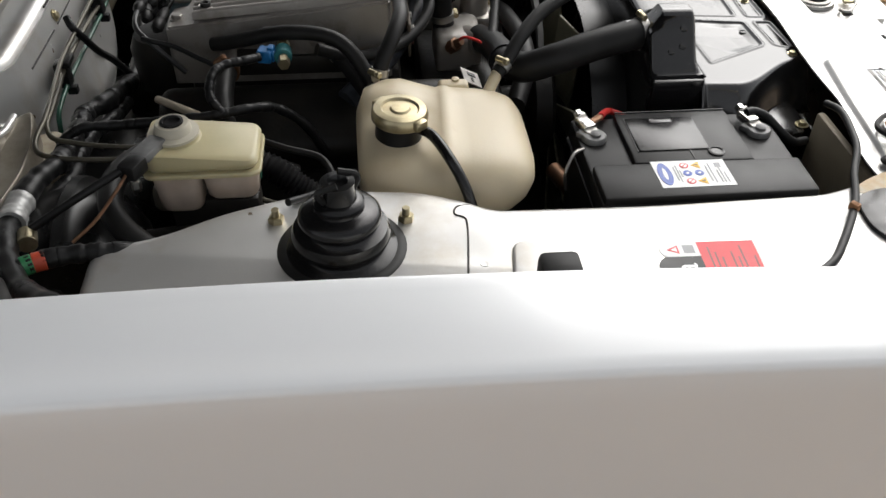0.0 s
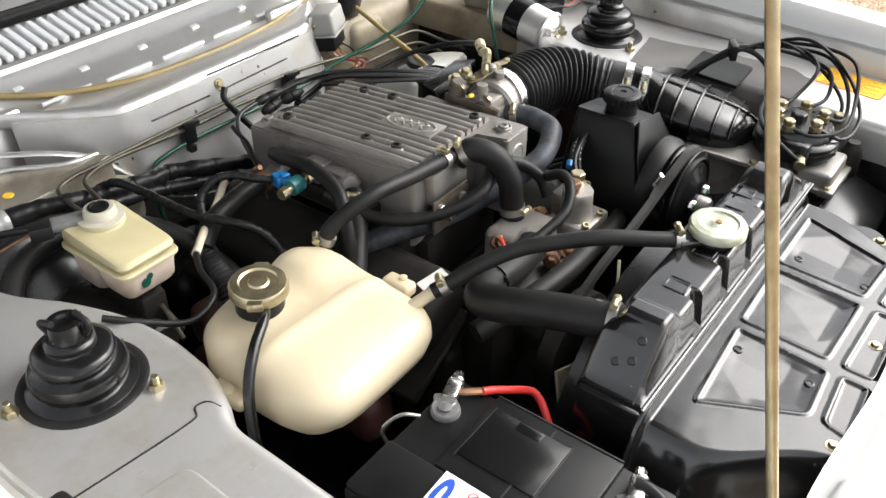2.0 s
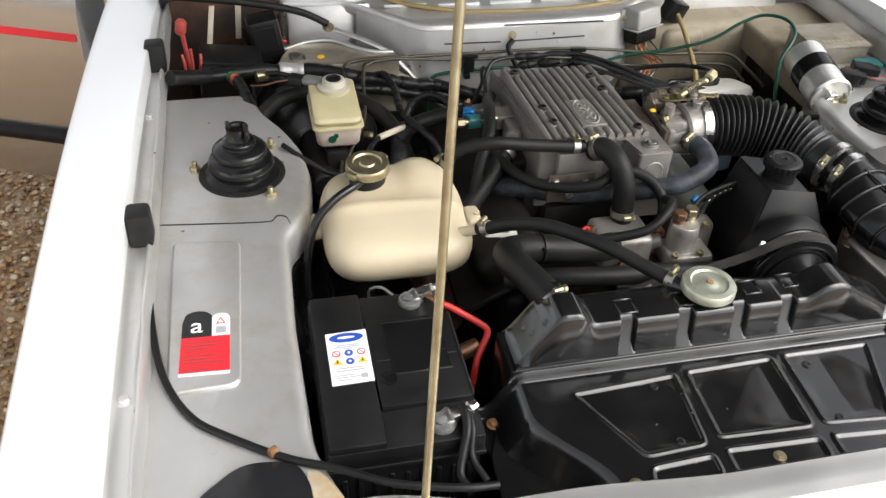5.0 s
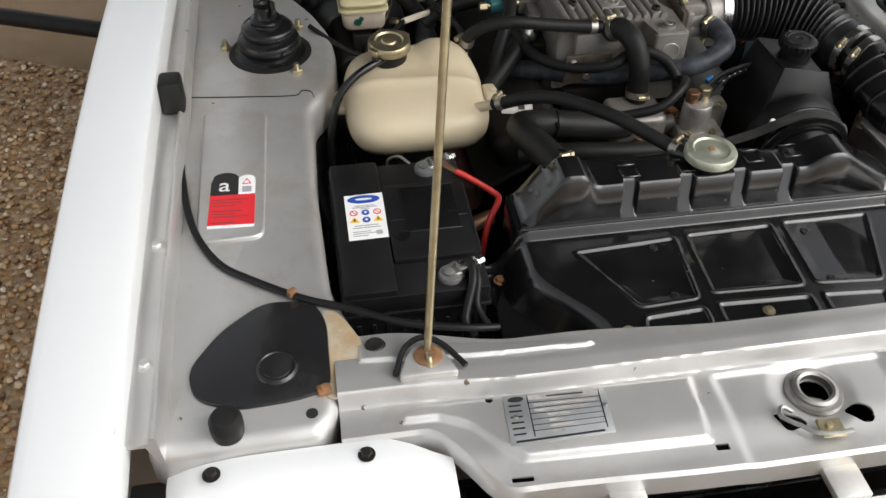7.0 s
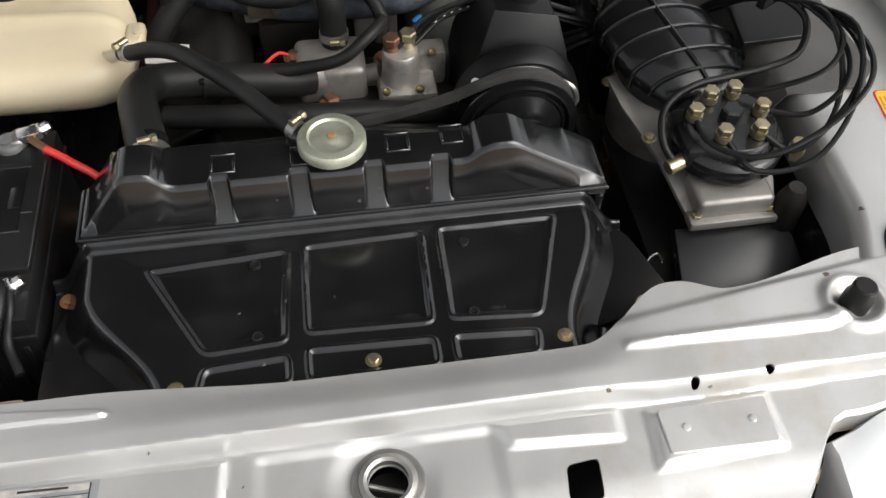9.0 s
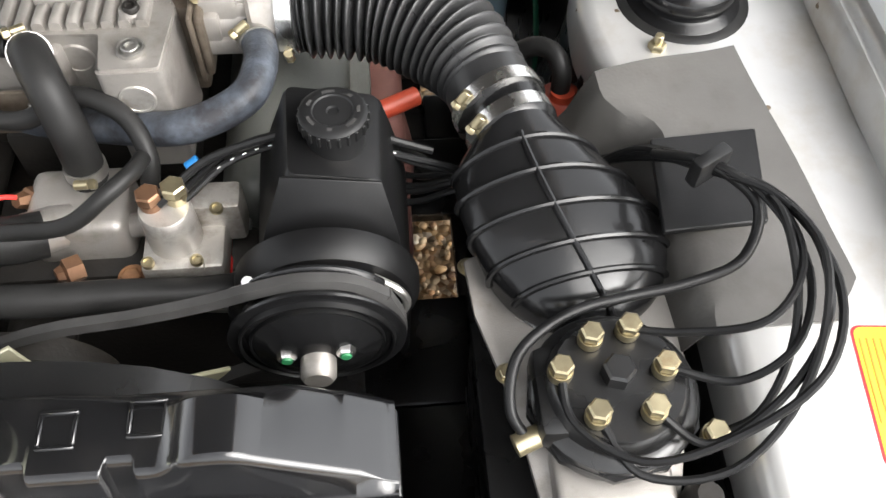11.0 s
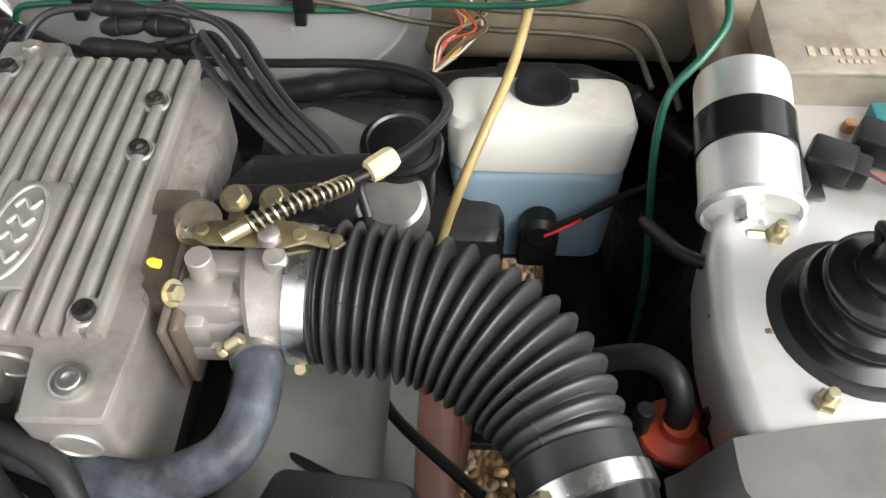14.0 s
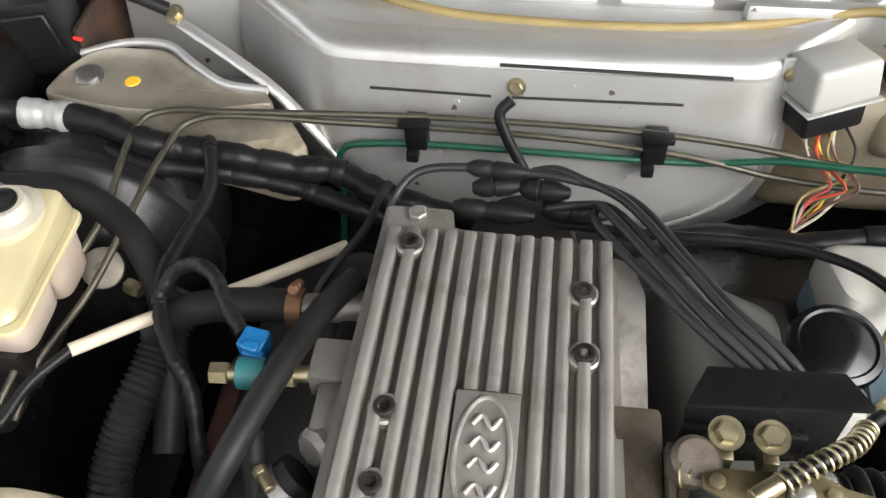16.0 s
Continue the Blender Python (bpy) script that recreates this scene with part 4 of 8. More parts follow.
part("lid_step", box((-0.4535, 0.326, 0.745), (0.064, 0.245, 0.012), 0.003), M_PLAS, bat)
part("lid_step", box((-0.366, 0.326, 0.7445), (0.108, 0.143, 0.011), 0.003), M_PLAS, bat)
part("lid_rim", box((-0.3985, 0.326, 0.713), (0.181, 0.253, 0.006), 0.002), M_PLAS, bat)
part("handle", add(box((-0.363, 0.345, 0.7505), (0.07, 0.085, 0.003), 0.0012), box((-0.335, 0.345, 0.751), (0.012, 0.028, 0.004), 0.0012)), M_GLOSSPLAS, bat)
part("vent_plug", lathe([(0.0095, 0), (0.0095, 0.0018), (0.0075, 0.0024), (0.007, 0.0012), (0.0035, 0.001)], (-0.404, 0.296, 0.7500), seg=24), M_GLOSSPLAS, bat)
for bx, by, sx, sy in ((-0.366, 0.326, 0.098, 0.002), (-0.312, 0.326, 0.002, 0.14), (-0.363, 0.302, 0.074, 0.0015), (-0.363, 0.3885, 0.074, 0.0015)):
    part("lid_groove", box((bx, by, 0.7502), (sx, sy, 0.0016), 0.0004, 1), M_INK, bat)
for k in range(9):
    part("rib", box((-0.47 + k * 0.018, 0.2035, 0.66), (0.006, 0.003, 0.07), 0.001, 1), M_PLAS, bat)
for y, nm in ((0.434, "rear"), (0.228, "front")):
    post = part("terminal", lathe([(0.0115, 0), (0.0095, 0.009), (0.008, 0.0105)], (-0.348, y, 0.741), seg=20), M_STEEL, bat, "lead terminal post")
    part("terminal_cap", add(lathe([(0.0150, 0.0), (0.0155, 0.002), (0.0150, 0.0065), (0.0135, 0.0085), (0.006, 0.0092), (0.001, 0.0093)], (-0.3555, y - 0.003, 0.7405), seg=24), box((-0.348, y + 0.004, 0.7450), (0.020, 0.022, 0.0085), 0.003, 2, (0, 0, 40)), lathe([(0.0065, 0), (0.0068, 0.003), (0.0035, 0.0045)], (-0.3575, y - 0.004, 0.7495), seg=16)), M_CLEARPL, bat, "clear grey plastic cap")
    part("clamp", add(box((-0.334, y + 0.004, 0.750), (0.026, 0.016, 0.012), 0.003, 2, (0, 0, 18)), hexhead((-0.322, y + 0.007, 0.752), (1, 0.4, 0.3), 0.0055, 0.010)), M_CHROME, bat, "bright battery clamp")
BL = [(-0.4710, 0.3800), (-0.4205, 0.3815), (-0.4215, 0.2955), (-0.4710, 0.2945)]
label_b = part("label", prism(BL, 0.7508, 0.7516), M_LABEL, bat, "white warning label with coloured symbols")
LZ = 0.7518


def disc(x, y, r, z=LZ, h=0.0003, sx=1.0, n=20):
    return prism([(x + r * sx * math.cos(TAU * k / n), y + r * math.sin(TAU * k / n)) for k in range(n)], z - 0.0004, z + h)


LX = -0.446
part("badge_oval", disc(LX, 0.3705, 0.0078, sx=2.7), M_INKBLUE, label_b)
part("badge_stroke", disc(LX, 0.3705, 0.0022, LZ + 0.0003, 0.0002, 5.0), M_LABEL, label_b)
for x, y, m in ((LX - 0.015, 0.3445, M_INKRED), (LX, 0.3445, M_INKBLUE), (LX + 0.015, 0.3445, M_INKRED), (LX, 0.3305, M_INKBLUE)):
    part("symbol", disc(x, y, 0.0052), m, label_b)
    part("symbol_centre", disc(x, y, 0.0037 if m is M_INKRED else 0.0018, LZ + 0.0003, 0.0002), M_LABEL, label_b)
    if m is M_INKRED:
        part("symbol_bar", prism([(x - 0.0034, y + 0.0026), (x - 0.0026, y + 0.0034), (x + 0.0034, y - 0.0026), (x + 0.0026, y - 0.0034)], LZ, LZ + 0.0008), M_INKRED, label_b)
for x in (LX - 0.015, LX + 0.015):
    part("symbol", prism([(x - 0.0064, 0.3265), (x + 0.0064, 0.3265), (x, 0.3365)], LZ - 0.0004, LZ + 0.0003), M_YLABEL, label_b)
    part("symbol_bar", prism([(x - 0.0012, 0.3285), (x + 0.0012, 0.3285), (x + 0.0006, 0.333), (x - 0.0006, 0.333)], LZ, LZ + 0.0006), M_INK, label_b)
for k, (y, a, c) in enumerate(((0.3585, -0.013, 0.013), (0.3555, -0.016, 0.016), (0.3525, -0.006, 0.006), (0.3205, -0.016, 0.014), (0.3165, -0.019, 0.017), (0.3095, -0.019, 0.004), (0.3060, -0.019, 0.010), (0.3020, -0.019, 0.0))):
    part("text_bar", prism([(LX + a, y), (LX + c, y + 0.0003), (LX + c, y - 0.0011), (LX + a, y - 0.0014)], LZ - 0.0004, LZ + 0.0002), M_INKGREY, label_b)
part("symbol", prism([(LX + 0.010, 0.309), (LX + 0.018, 0.309), (LX + 0.018, 0.302), (LX + 0.010, 0.302)], LZ - 0.0004, LZ + 0.0002), M_INKGREY, label_b)
bat.location += Vector((0.003, 0.0, 0.0))
solo("battery_tray", add(box((-0.40, 0.326, 0.548), (0.20, 0.275, 0.012), 0.003), box((-0.498, 0.326, 0.58), (0.006, 0.275, 0.06), 0.002), box((-0.40, 0.187, 0.58), (0.2, 0.006, 0.06), 0.002)), M_BLACKP, "black steel battery tray on the inner wing", "tray")
cab = thing("battery_cable", (-0.31, 0.43, 0.60), "red battery cable running down from the rear terminal", "cable")
part("lead", tube([(-0.313, 0.414, 0.749), (-0.300, 0.408, 0.744), (-0.283, 0.399, 0.736), (-0.267, 0.392, 0.727), (-0.2585, 0.385, 0.7215), (-0.261, 0.375, 0.719), (-0.270, 0.362, 0.714), (-0.279, 0.350, 0.705), (-0.284, 0.341, 0.69), (-0.29, 0.335, 0.63)], 0.0044, 10), M_RED, cab)
part("lug", tube([(-0.332, 0.436, 0.752), (-0.325, 0.426, 0.751), (-0.310, 0.413, 0.748)], 0.0048, 10, 6, 0.6), M_COPPER, cab)
solo("earth_cable", add(tube([(-0.330, 0.235, 0.757), (-0.327, 0.226, 0.757), (-0.328, 0.208, 0.75), (-0.336, 0.190, 0.735), (-0.343, 0.170, 0.72), (-0.335, 0.148, 0.715)], 0.0055, 10), tube([(-0.322, 0.232, 0.752), (-0.321, 0.212, 0.745), (-0.326, 0.188, 0.725), (-0.315, 0.160, 0.715)], 0.0048, 10)),
     M_PLAS, "black earth cables at the front terminal", "cable")
solo("thin_wire", tube([(-0.372, 0.448, 0.742), (-0.385, 0.462, 0.745), (-0.40, 0.474, 0.73), (-0.395, 0.47, 0.70)], 0.002, 8), M_STEEL, "thin bare grey wire beside the battery", "wire")

# bonnet release cable along the inner wing
solo("release_cable", tube([(-0.676, 0.78, 0.772), (-0.680, 0.605, 0.770), (-0.677, 0.50, 0.770), (-0.672, 0.422, 0.770), (-0.652, 0.316, 0.7705), (-0.621, 0.259, 0.767), (-0.588, 0.231, 0.767), (-0.526, 0.190, 0.767), (-0.477, 0.168, 0.767), (-0.429, 0.142, 0.767), (-0.393, 0.131, 0.766), (-0.344, 0.122, 0.764), (-0.315, 0.125, 0.757)], 0.0044, 10), M_PLAS, "black sheathed release cable lying along the inner wing", "cable")
solo("cable_clip", add(box((-0.540, 0.1985, 0.7705), (0.011, 0.008, 0.010), 0.002, 2, (0, 0, 35))), M_RUST, "small rusty cable clip", "clip")

# asbestos-style warning sticker
st = thing("warning_sticker", (-0.617, 0.362, 0.7672), "red, black and white warning sticker on the inner wing", "sticker")
SZ = 0.7676
part("panel", prism([(-0.645, 0.3155), (-0.588, 0.3125), (-0.5875, 0.3175), (-0.6447, 0.3205)], SZ, SZ + 0.0004), M_LABEL, st)
part("panel", prism([(-0.6447, 0.3205), (-0.5875, 0.3175), (-0.586, 0.3755), (-0.6425, 0.3775)], SZ, SZ + 0.0004), M_INKRED, st)
part("panel", prism([(-0.6425, 0.3775), (-0.6075, 0.3762), (-0.6065, 0.4125)] + [(-0.6065 - 0.0175 + 0.0175 * math.cos(a) , 0.4125 - 0.004 + 0.014 * math.sin(a)) for a in [0.4 + 0.35 * k for k in range(7)]] + [(-0.6418, 0.402)], SZ, SZ + 0.0004), M_INK, st)
part("panel", prism([(-0.607, 0.3762), (-0.586, 0.3755), (-0.5853, 0.398)] + [(-0.5965 + 0.0112 * math.cos(a), 0.4045 + 0.0105 * math.sin(a)) for a in [0.0 + 0.3 * k for k in range(10)]] + [(-0.6066, 0.412)], SZ, SZ + 0.0004), M_LABEL, st)
part("letter", letters("a", 0.036, (-0.6245, 0.3955, SZ + 0.0006), (0, 0, -3)), M_LABEL, st)
part("symbol", prism([(-0.6025, 0.3965), (-0.5905, 0.396), (-0.5963, 0.408)], SZ, SZ + 0.0006), M_INKRED, st)
part("symbol_centre", prism([(-0.6000, 0.3980), (-0.5930, 0.3977), (-0.5964, 0.4045)], SZ, SZ + 0.0008), M_LABEL, st)
part("symbol", prism([(-0.6025, 0.3805), (-0.5908, 0.380), (-0.5903, 0.391), (-0.602, 0.3915)], SZ, SZ + 0.0006), M_INKGREY, st)
for k in range(9):
    y = 0.369 - k * 0.0054
    part("text_bar", prism([(-0.640, y), (-0.595 - 0.008 * (k % 3), y - 0.002), (-0.595 - 0.008 * (k % 3), y - 0.0034), (-0.640, y - 0.0014)], SZ, SZ + 0.0005), M_INKRED if k % 4 == 3 else M_BROWN, st)

for p in st.children:
    p.location += Vector((0.006, 0.008, 0))

# ---- expansion tank ----
tank = thing("expansion_tank", (-0.355, 0.61, 0.63), "aged cream plastic coolant expansion tank with brass-coloured cap", "coolant tank")


def tank_body():
    """A moulding of one section, rounded at both ends: sloping top with a rib, fuller at the rear where the hoses join."""
    sec = [(0.700, 0.676), (0.64, 0.679), (0.592, 0.681), (0.556, 0.686), (0.530, 0.696), (0.515, 0.712), (0.509, 0.730), (0.511, 0.745), (0.519, 0.7565), (0.535, 0.7635), (0.560, 0.768), (0.585, 0.7705), (0.601, 0.772), (0.605, 0.7745), (0.611, 0.7752), (0.617, 0.7745), (0.621, 0.7725),
           (0.64, 0.7755), (0.665, 0.7785), (0.692, 0.778), (0.708, 0.772), (0.717, 0.756), (0.717, 0.71), (0.711, 0.687)]
    cy, cz = 0.614, 0.725
    rows = []
    n = 44
    for k in range(n + 1):
        u = -1 + 2 * (0.5 - 0.5 * math.cos(math.pi * k / n))
        f = max(1e-3, 1 - abs(u) ** 5.0) ** (1 / 2.3)
        x = -0.341 + 0.1075 * u
        row = []
        for y, z in sec:
            zz = cz + (z - cz) * f
            if z > 0.762 and y > 0.622:
                zz += 0.011 * f * step(-0.335, -0.300, x) * (1 - step(-0.262, -0.236, x)) * step(0.622, 0.66, y) - 0.004 * step(-0.35, -0.41, x)
            yy = cy + (y - cy) * (0.22 + 0.78 * f) - 0.05 * (x + 0.341) * (abs(y - 0.61) < 0.02)
            row.append((x, yy - 0.030 * step(-0.285, -0.235, x) * step(0.66, 0.72, y), zz))
        rows.append(row)
    return rings(rows)


part("moulding", tank_body(), M_CREAM, tank, "aged cream plastic moulding", 60)
part("neck", lathe([(0.028, -0.03), (0.027, 0.0), (0.0265, 0.012)], (-0.373, 0.668, 0.782), (0, -0.05, 1), 28), M_PLAS, tank)
part("pressure_cap", lathe([(0.031, 0.0), (0.0325, 0.002), (0.0325, 0.011), (0.030, 0.0145), (0.022, 0.0155), (0.020, 0.013), (0.012, 0.0135), (0.010, 0.0155), (0.004, 0.0158)], (-0.373, 0.667, 0.794), (0, -0.05, 1), 36), M_ZINC, tank, "brassy pressed steel pressure cap")
for a in (0.7, 3.84):
    part("cap_tab", box((-0.373 + 0.031 * math.cos(a), 0.667 + 0.031 * math.sin(a), 0.801), (0.014, 0.018, 0.011), 0.003, 2, (0, 0, math.degrees(a))), M_ZINC, tank)
part("lug", add(box((-0.450, 0.637, 0.722), (0.030, 0.050, 0.016), 0.006, 3), lathe([(0.006, 0), (0.006, 0.004), (0.003, 0.005)], (-0.456, 0.636, 0.7295), (-0.3, -0.2, 0.9), 14)), M_CREAM, tank)
part("lug", add(box((-0.230, 0.590, 0.748), (0.022, 0.040, 0.018), 0.006, 3), lathe([(0.005, 0), (0.005, 0.003), (0.002, 0.004)], (-0.2255, 0.587, 0.7565), seg=12)), M_CREAM, tank)
part("outlet", rod((-0.256, 0.688, 0.75), (-0.252, 0.688, 0.786), 0.008), M_CREAM, tank)
part("outlet", rod((-0.262, 0.552, 0.752), (-0.228, 0.530, 0.774), 0.0075), M_CREAM, tank)
solo("overflow_hose", tube([(-0.386, 0.645, 0.789), (-0.402, 0.632, 0.789), (-0.430, 0.617, 0.780), (-0.455, 0.602, 0.760), (-0.470, 0.588, 0.72), (-0.476, 0.57, 0.66), (-0.470, 0.54, 0.58)], 0.0062, 12), M_GLOSSPLAS, "thin shiny black overflow hose bent over the tank", "hose")


def hose(name, pts, r, label, ends=(True, True), mat_=None, screws=((0, 0, 1), (0, 0, 1)), inset=0.014):
    h = thing(name, pts[0], label, "hose")
    line = spline(pts, 8)
    part("pipe", sweep(line, r, 16), mat_ or M_RUBBER, h)
    for on, i, j, sc in ((ends[0], 0, 1, screws[0]), (ends[1], -1, -2, screws[1])):
        if on:
            d = Vector(pts[j]) - Vector(pts[i])
            at = Vector(pts[i]) + d.normalized() * inset
            b1, b2 = clamp(at, d, r + 0.0003, 0.010, sc)
            c = part("hose_clip", b1, M_STEEL, h, "bright steel hose clip")
            part("screw", b2, M_ZINC, c)
    return h


hose("coolant_hose", [(-0.252, 0.688, 0.772), (-0.246, 0.682, 0.796), (-0.225, 0.668, 0.818), (-0.19, 0.656, 0.83), (-0.13, 0.653, 0.823), (-0.085, 0.652, 0.818), (-0.045, 0.651, 0.814)], 0.0098, "black rubber hose from the tank to the plenum")
hose("bleed_hose", [(-0.236, 0.535, 0.770), (-0.221, 0.520, 0.781), (-0.20, 0.503, 0.797), (-0.165, 0.472, 0.815), (-0.135, 0.436, 0.824), (-0.10, 0.395, 0.828), (-0.07, 0.360, 0.824), (-0.046, 0.335, 0.820), (-0.036, 0.324, 0.819)], 0.0092, "black rubber bleed hose between tank and radiator")
hose("top_hose", [(-0.186, 0.325, 0.797), (-0.193, 0.355, 0.795), (-0.204, 0.405, 0.788), (-0.212, 0.452, 0.776), (-0.203, 0.490, 0.760), (-0.165, 0.508, 0.746), (-0.11, 0.512, 0.735), (-0.055, 0.520, 0.722), (-0.03, 0.53, 0.715)], 0.0205, "thick black rubber top radiator hose", (True, False), inset=0.012)
solo("lower_hose", tube([(-0.20, 0.50, 0.70), (-0.13, 0.475, 0.715), (-0.05, 0.465, 0.715), (0.04, 0.47, 0.706), (0.10, 0.475, 0.695), (0.16, 0.49, 0.68)], 0.014, 14), M_RUBBER, "black rubber hose under the top hose", "hose")
hose("heater_hose", [(0.148, 0.690, 0.784), (0.157, 0.662, 0.787), (0.156, 0.636, 0.786), (0.147, 0.612, 0.784), (0.125, 0.600, 0.777), (0.094, 0.594, 0.769), (0.060, 0.604, 0.757), (0.02, 0.620, 0.745), (-0.02, 0.635, 0.735), (-0.07, 0.655, 0.728), (-0.13, 0.69, 0.72), (-0.17, 0.73, 0.70)], 0.0152,
     "worn blue-grey heater hose curling under the plenum", (True, False), M_BLUEHOSE, ((0, -1, 0.6), (0, 0, 1)))
hose("breather_hose", [(-0.030, 0.650, 0.806), (-0.022, 0.634, 0.820), (-0.008, 0.606, 0.812), (0.001, 0.589, 0.782), (0.003, 0.583, 0.745), (0.003, 0.58, 0.722)], 0.0165, "black rubber elbow hose down to the thermostat housing", (True, True))
solo("loop_hose", tube([(-0.165, 0.765, 0.775), (-0.150, 0.715, 0.755), (-0.125, 0.665, 0.752), (-0.08, 0.625, 0.760), (-0.035, 0.605, 0.775), (0.005, 0.615, 0.79), (0.045, 0.60, 0.78), (0.062, 0.575, 0.758), (0.06, 0.56, 0.735)], 0.0085, 12), M_RUBBER, "black looped vacuum hose round the plenum front", "hose")
solo("coolant_lead", tube([(-0.20, 0.50, 0.755), (-0.16, 0.515, 0.742), (-0.10, 0.520, 0.738), (-0.04, 0.510, 0.747), (0.01, 0.504, 0.762), (0.04, 0.518, 0.778), (0.058, 0.54, 0.778), (0.06, 0.565, 0.765)], 0.0072, 12), M_RUBBER, "black taped lead in front of the thermostat housing", "wiring")

# ---- brake fluid reservoir, master cylinder and servo ----
res = thing("brake_reservoir", (-0.413, 0.88, 0.70), "yellowed translucent brake fluid reservoir above the black servo", "fluid reservoir")
def bowl(z0, z1, x0, x1, y0, y1, r, top):
    """A rounded plastic bowl, a little narrower at its foot."""
    rows = []
    for z, g in ((z0, 0.006), (z0 + 0.003, 0.002), (z0 + 0.007, 0.0), (z1 - 0.006, -0.001), (z1 - 0.002, 0.001), (z1, 0.005 if top else -0.001)):
        k = 0.05 * (z1 - z)
        pl = rounded([(x0 + g + k, y0 + g + k), (x1 - g - k, y0 + g + k), (x1 - g - k, y1 - g - k), (x0 + g + k, y1 - g - k)], r, 5)
        rows.append([(x, y, z + (0.10 * (y - y0) if top and z > z0 + 0.01 else 0.0)) for x, y in pl])
    return rings(rows)


part("tank", add(bowl(0.773, 0.789, -0.436, -0.358, 0.824, 0.944, 0.014, True), prism(rounded([(-0.439, 0.821), (-0.355, 0.821), (-0.355, 0.947), (-0.439, 0.947)], 0.014), 0.770, 0.7745, 0.0015, 1)), M_BRAKE, res)
part("lower_tank", add(bowl(0.733, 0.770, -0.434, -0.360, 0.826, 0.885, 0.014, False), bowl(0.716, 0.770, -0.432, -0.362, 0.888, 0.940, 0.014, False)), M_MILKY, res, "milky lower half")
part("neck", lathe([(0.031, -0.012), (0.0305, 0.0), (0.0275, 0.003), (0.0272, 0.008)], (-0.394, 0.914, 0.7935), seg=28), M_BRAKE, res)
part("cap", lathe([(0.0275, 0.0), (0.0275, 0.003), (0.020, 0.0045), (0.0185, 0.013), (0.017, 0.0145), (0.0125, 0.0145), (0.011, 0.009), (0.002, 0.008)], (-0.394, 0.914, 0.800), seg=28), M_OLDCAP, res, "off-white filler cap")
part("connector", box((-0.424, 0.936, 0.801), (0.04, 0.022, 0.012), 0.004, 2, (0, 0, -25)), M_CLEARPL, res, "grey translucent tab")
part("plug", box((-0.453, 0.948, 0.798), (0.026, 0.020, 0.018), 0.003, 2, (0, 0, -25)), M_PLAS, res)
part("cap_plug", lathe([(0.0128, 0), (0.0125, 0.003), (0.0098, 0.0035), (0.009, 0.001), (0.001, 0.0005)], (-0.394, 0.914, 0.8135), seg=24), M_PLAS, res, "black switch plug")
part("level_wire", tube([(-0.463, 0.953, 0.797), (-0.485, 0.962, 0.79), (-0.51, 0.98, 0.775), (-0.53, 1.0, 0.765)], 0.0018, 8), M_COPPER, res)
part("mark", add(lathe([(0.0068, 0), (0.006, 0.0008), (0.001, 0.001)], (-0.408, 0.8255, 0.752), (0, -1, 0), 14), lathe([(0.0045, 0), (0.004, 0.0010), (0.001, 0.0012)], (-0.402, 0.8255, 0.758), (0, -1, 0), 14)), M_GREEN, res, "green paint dab")
servo = thing("brake_servo", (-0.43, 1.05, 0.64), "large black vacuum brake servo drum", "brake servo")
part("drum", lathe([(0.05, -0.10), (0.075, -0.088), (0.108, -0.06), (0.118, -0.035), (0.126, -0.03), (0.128, -0.02), (0.118, -0.012), (0.12, 0.03), (0.11, 0.06)], (-0.43, 1.06, 0.62), (0.0, 1, 0.0), 44), M_BLACKP, servo)
part("master_cylinder", add(rod((-0.42, 0.80, 0.675), (-0.43, 0.99, 0.66), 0.026, 20, 0.004), box((-0.40, 0.88, 0.70), (0.035, 0.10, 0.05), 0.005)), M_GREASE, servo)
part("bolt", hexhead((-0.35, 0.985, 0.70), (0, -1, 0.1), 0.008, 0.008), M_STEEL, servo)
part("check_valve", add(lathe([(0.008, -0.02), (0.016, -0.008), (0.019, 0.0), (0.0185, 0.003), (0.014, 0.005), (0.005, 0.0055), (0.004, 0.003), (0.001, 0.0028)], (-0.365, 0.943, 0.698), (0.2, -0.5, 0.8), 22)), M_DUSTY, servo, "dusty grey check valve")
part("union", lathe([(0.006, 0), (0.0075, 0.002), (0.0075, 0.014), (0.005, 0.018)], (-0.342, 0.934, 0.689), (0.8, -0.4, 0.1), 6), M_ZINC, servo)
solo("servo_hose", tube([(-0.535, 0.86, 0.70), (-0.525, 0.92, 0.735), (-0.48, 0.97, 0.752), (-0.41, 0.985, 0.752), (-0.345, 0.965, 0.742), (-0.30, 0.92, 0.72), (-0.28, 0.87, 0.69), (-0.27, 0.80, 0.65)], 0.0135, 16), M_RUBBER, "thick black vacuum hose curving over the servo", "hose")

# ---- radiator and its cowl ----
rad = thing("radiator", (0, 0.30, 0.36), "satin black radiator with stepped top tank and plated cap", "radiator")


TANK_TOP = [(-0.256, 0.769), (-0.250, 0.774), (-0.209, 0.831), (-0.202, 0.8355), (-0.182, 0.835), (-0.176, 0.831), (-0.168, 0.820), (-0.160, 0.8165), (0.112, 0.8160), (0.120, 0.820), (0.130, 0.829), (0.140, 0.8325), (0.156, 0.833), (0.164, 0.830), (0.182, 0.817), (0.250, 0.774), (0.256, 0.769)]
NOTCHES = (-0.120, -0.046, 0.025, 0.089)


def tank_top(x):
    for (x0, z0), (x1, z1) in zip(TANK_TOP, TANK_TOP[1:]):
        if x0 <= x <= x1:
            return z0 + (z1 - z0) * (x - x0) / (x1 - x0)
    return TANK_TOP[-1][1]


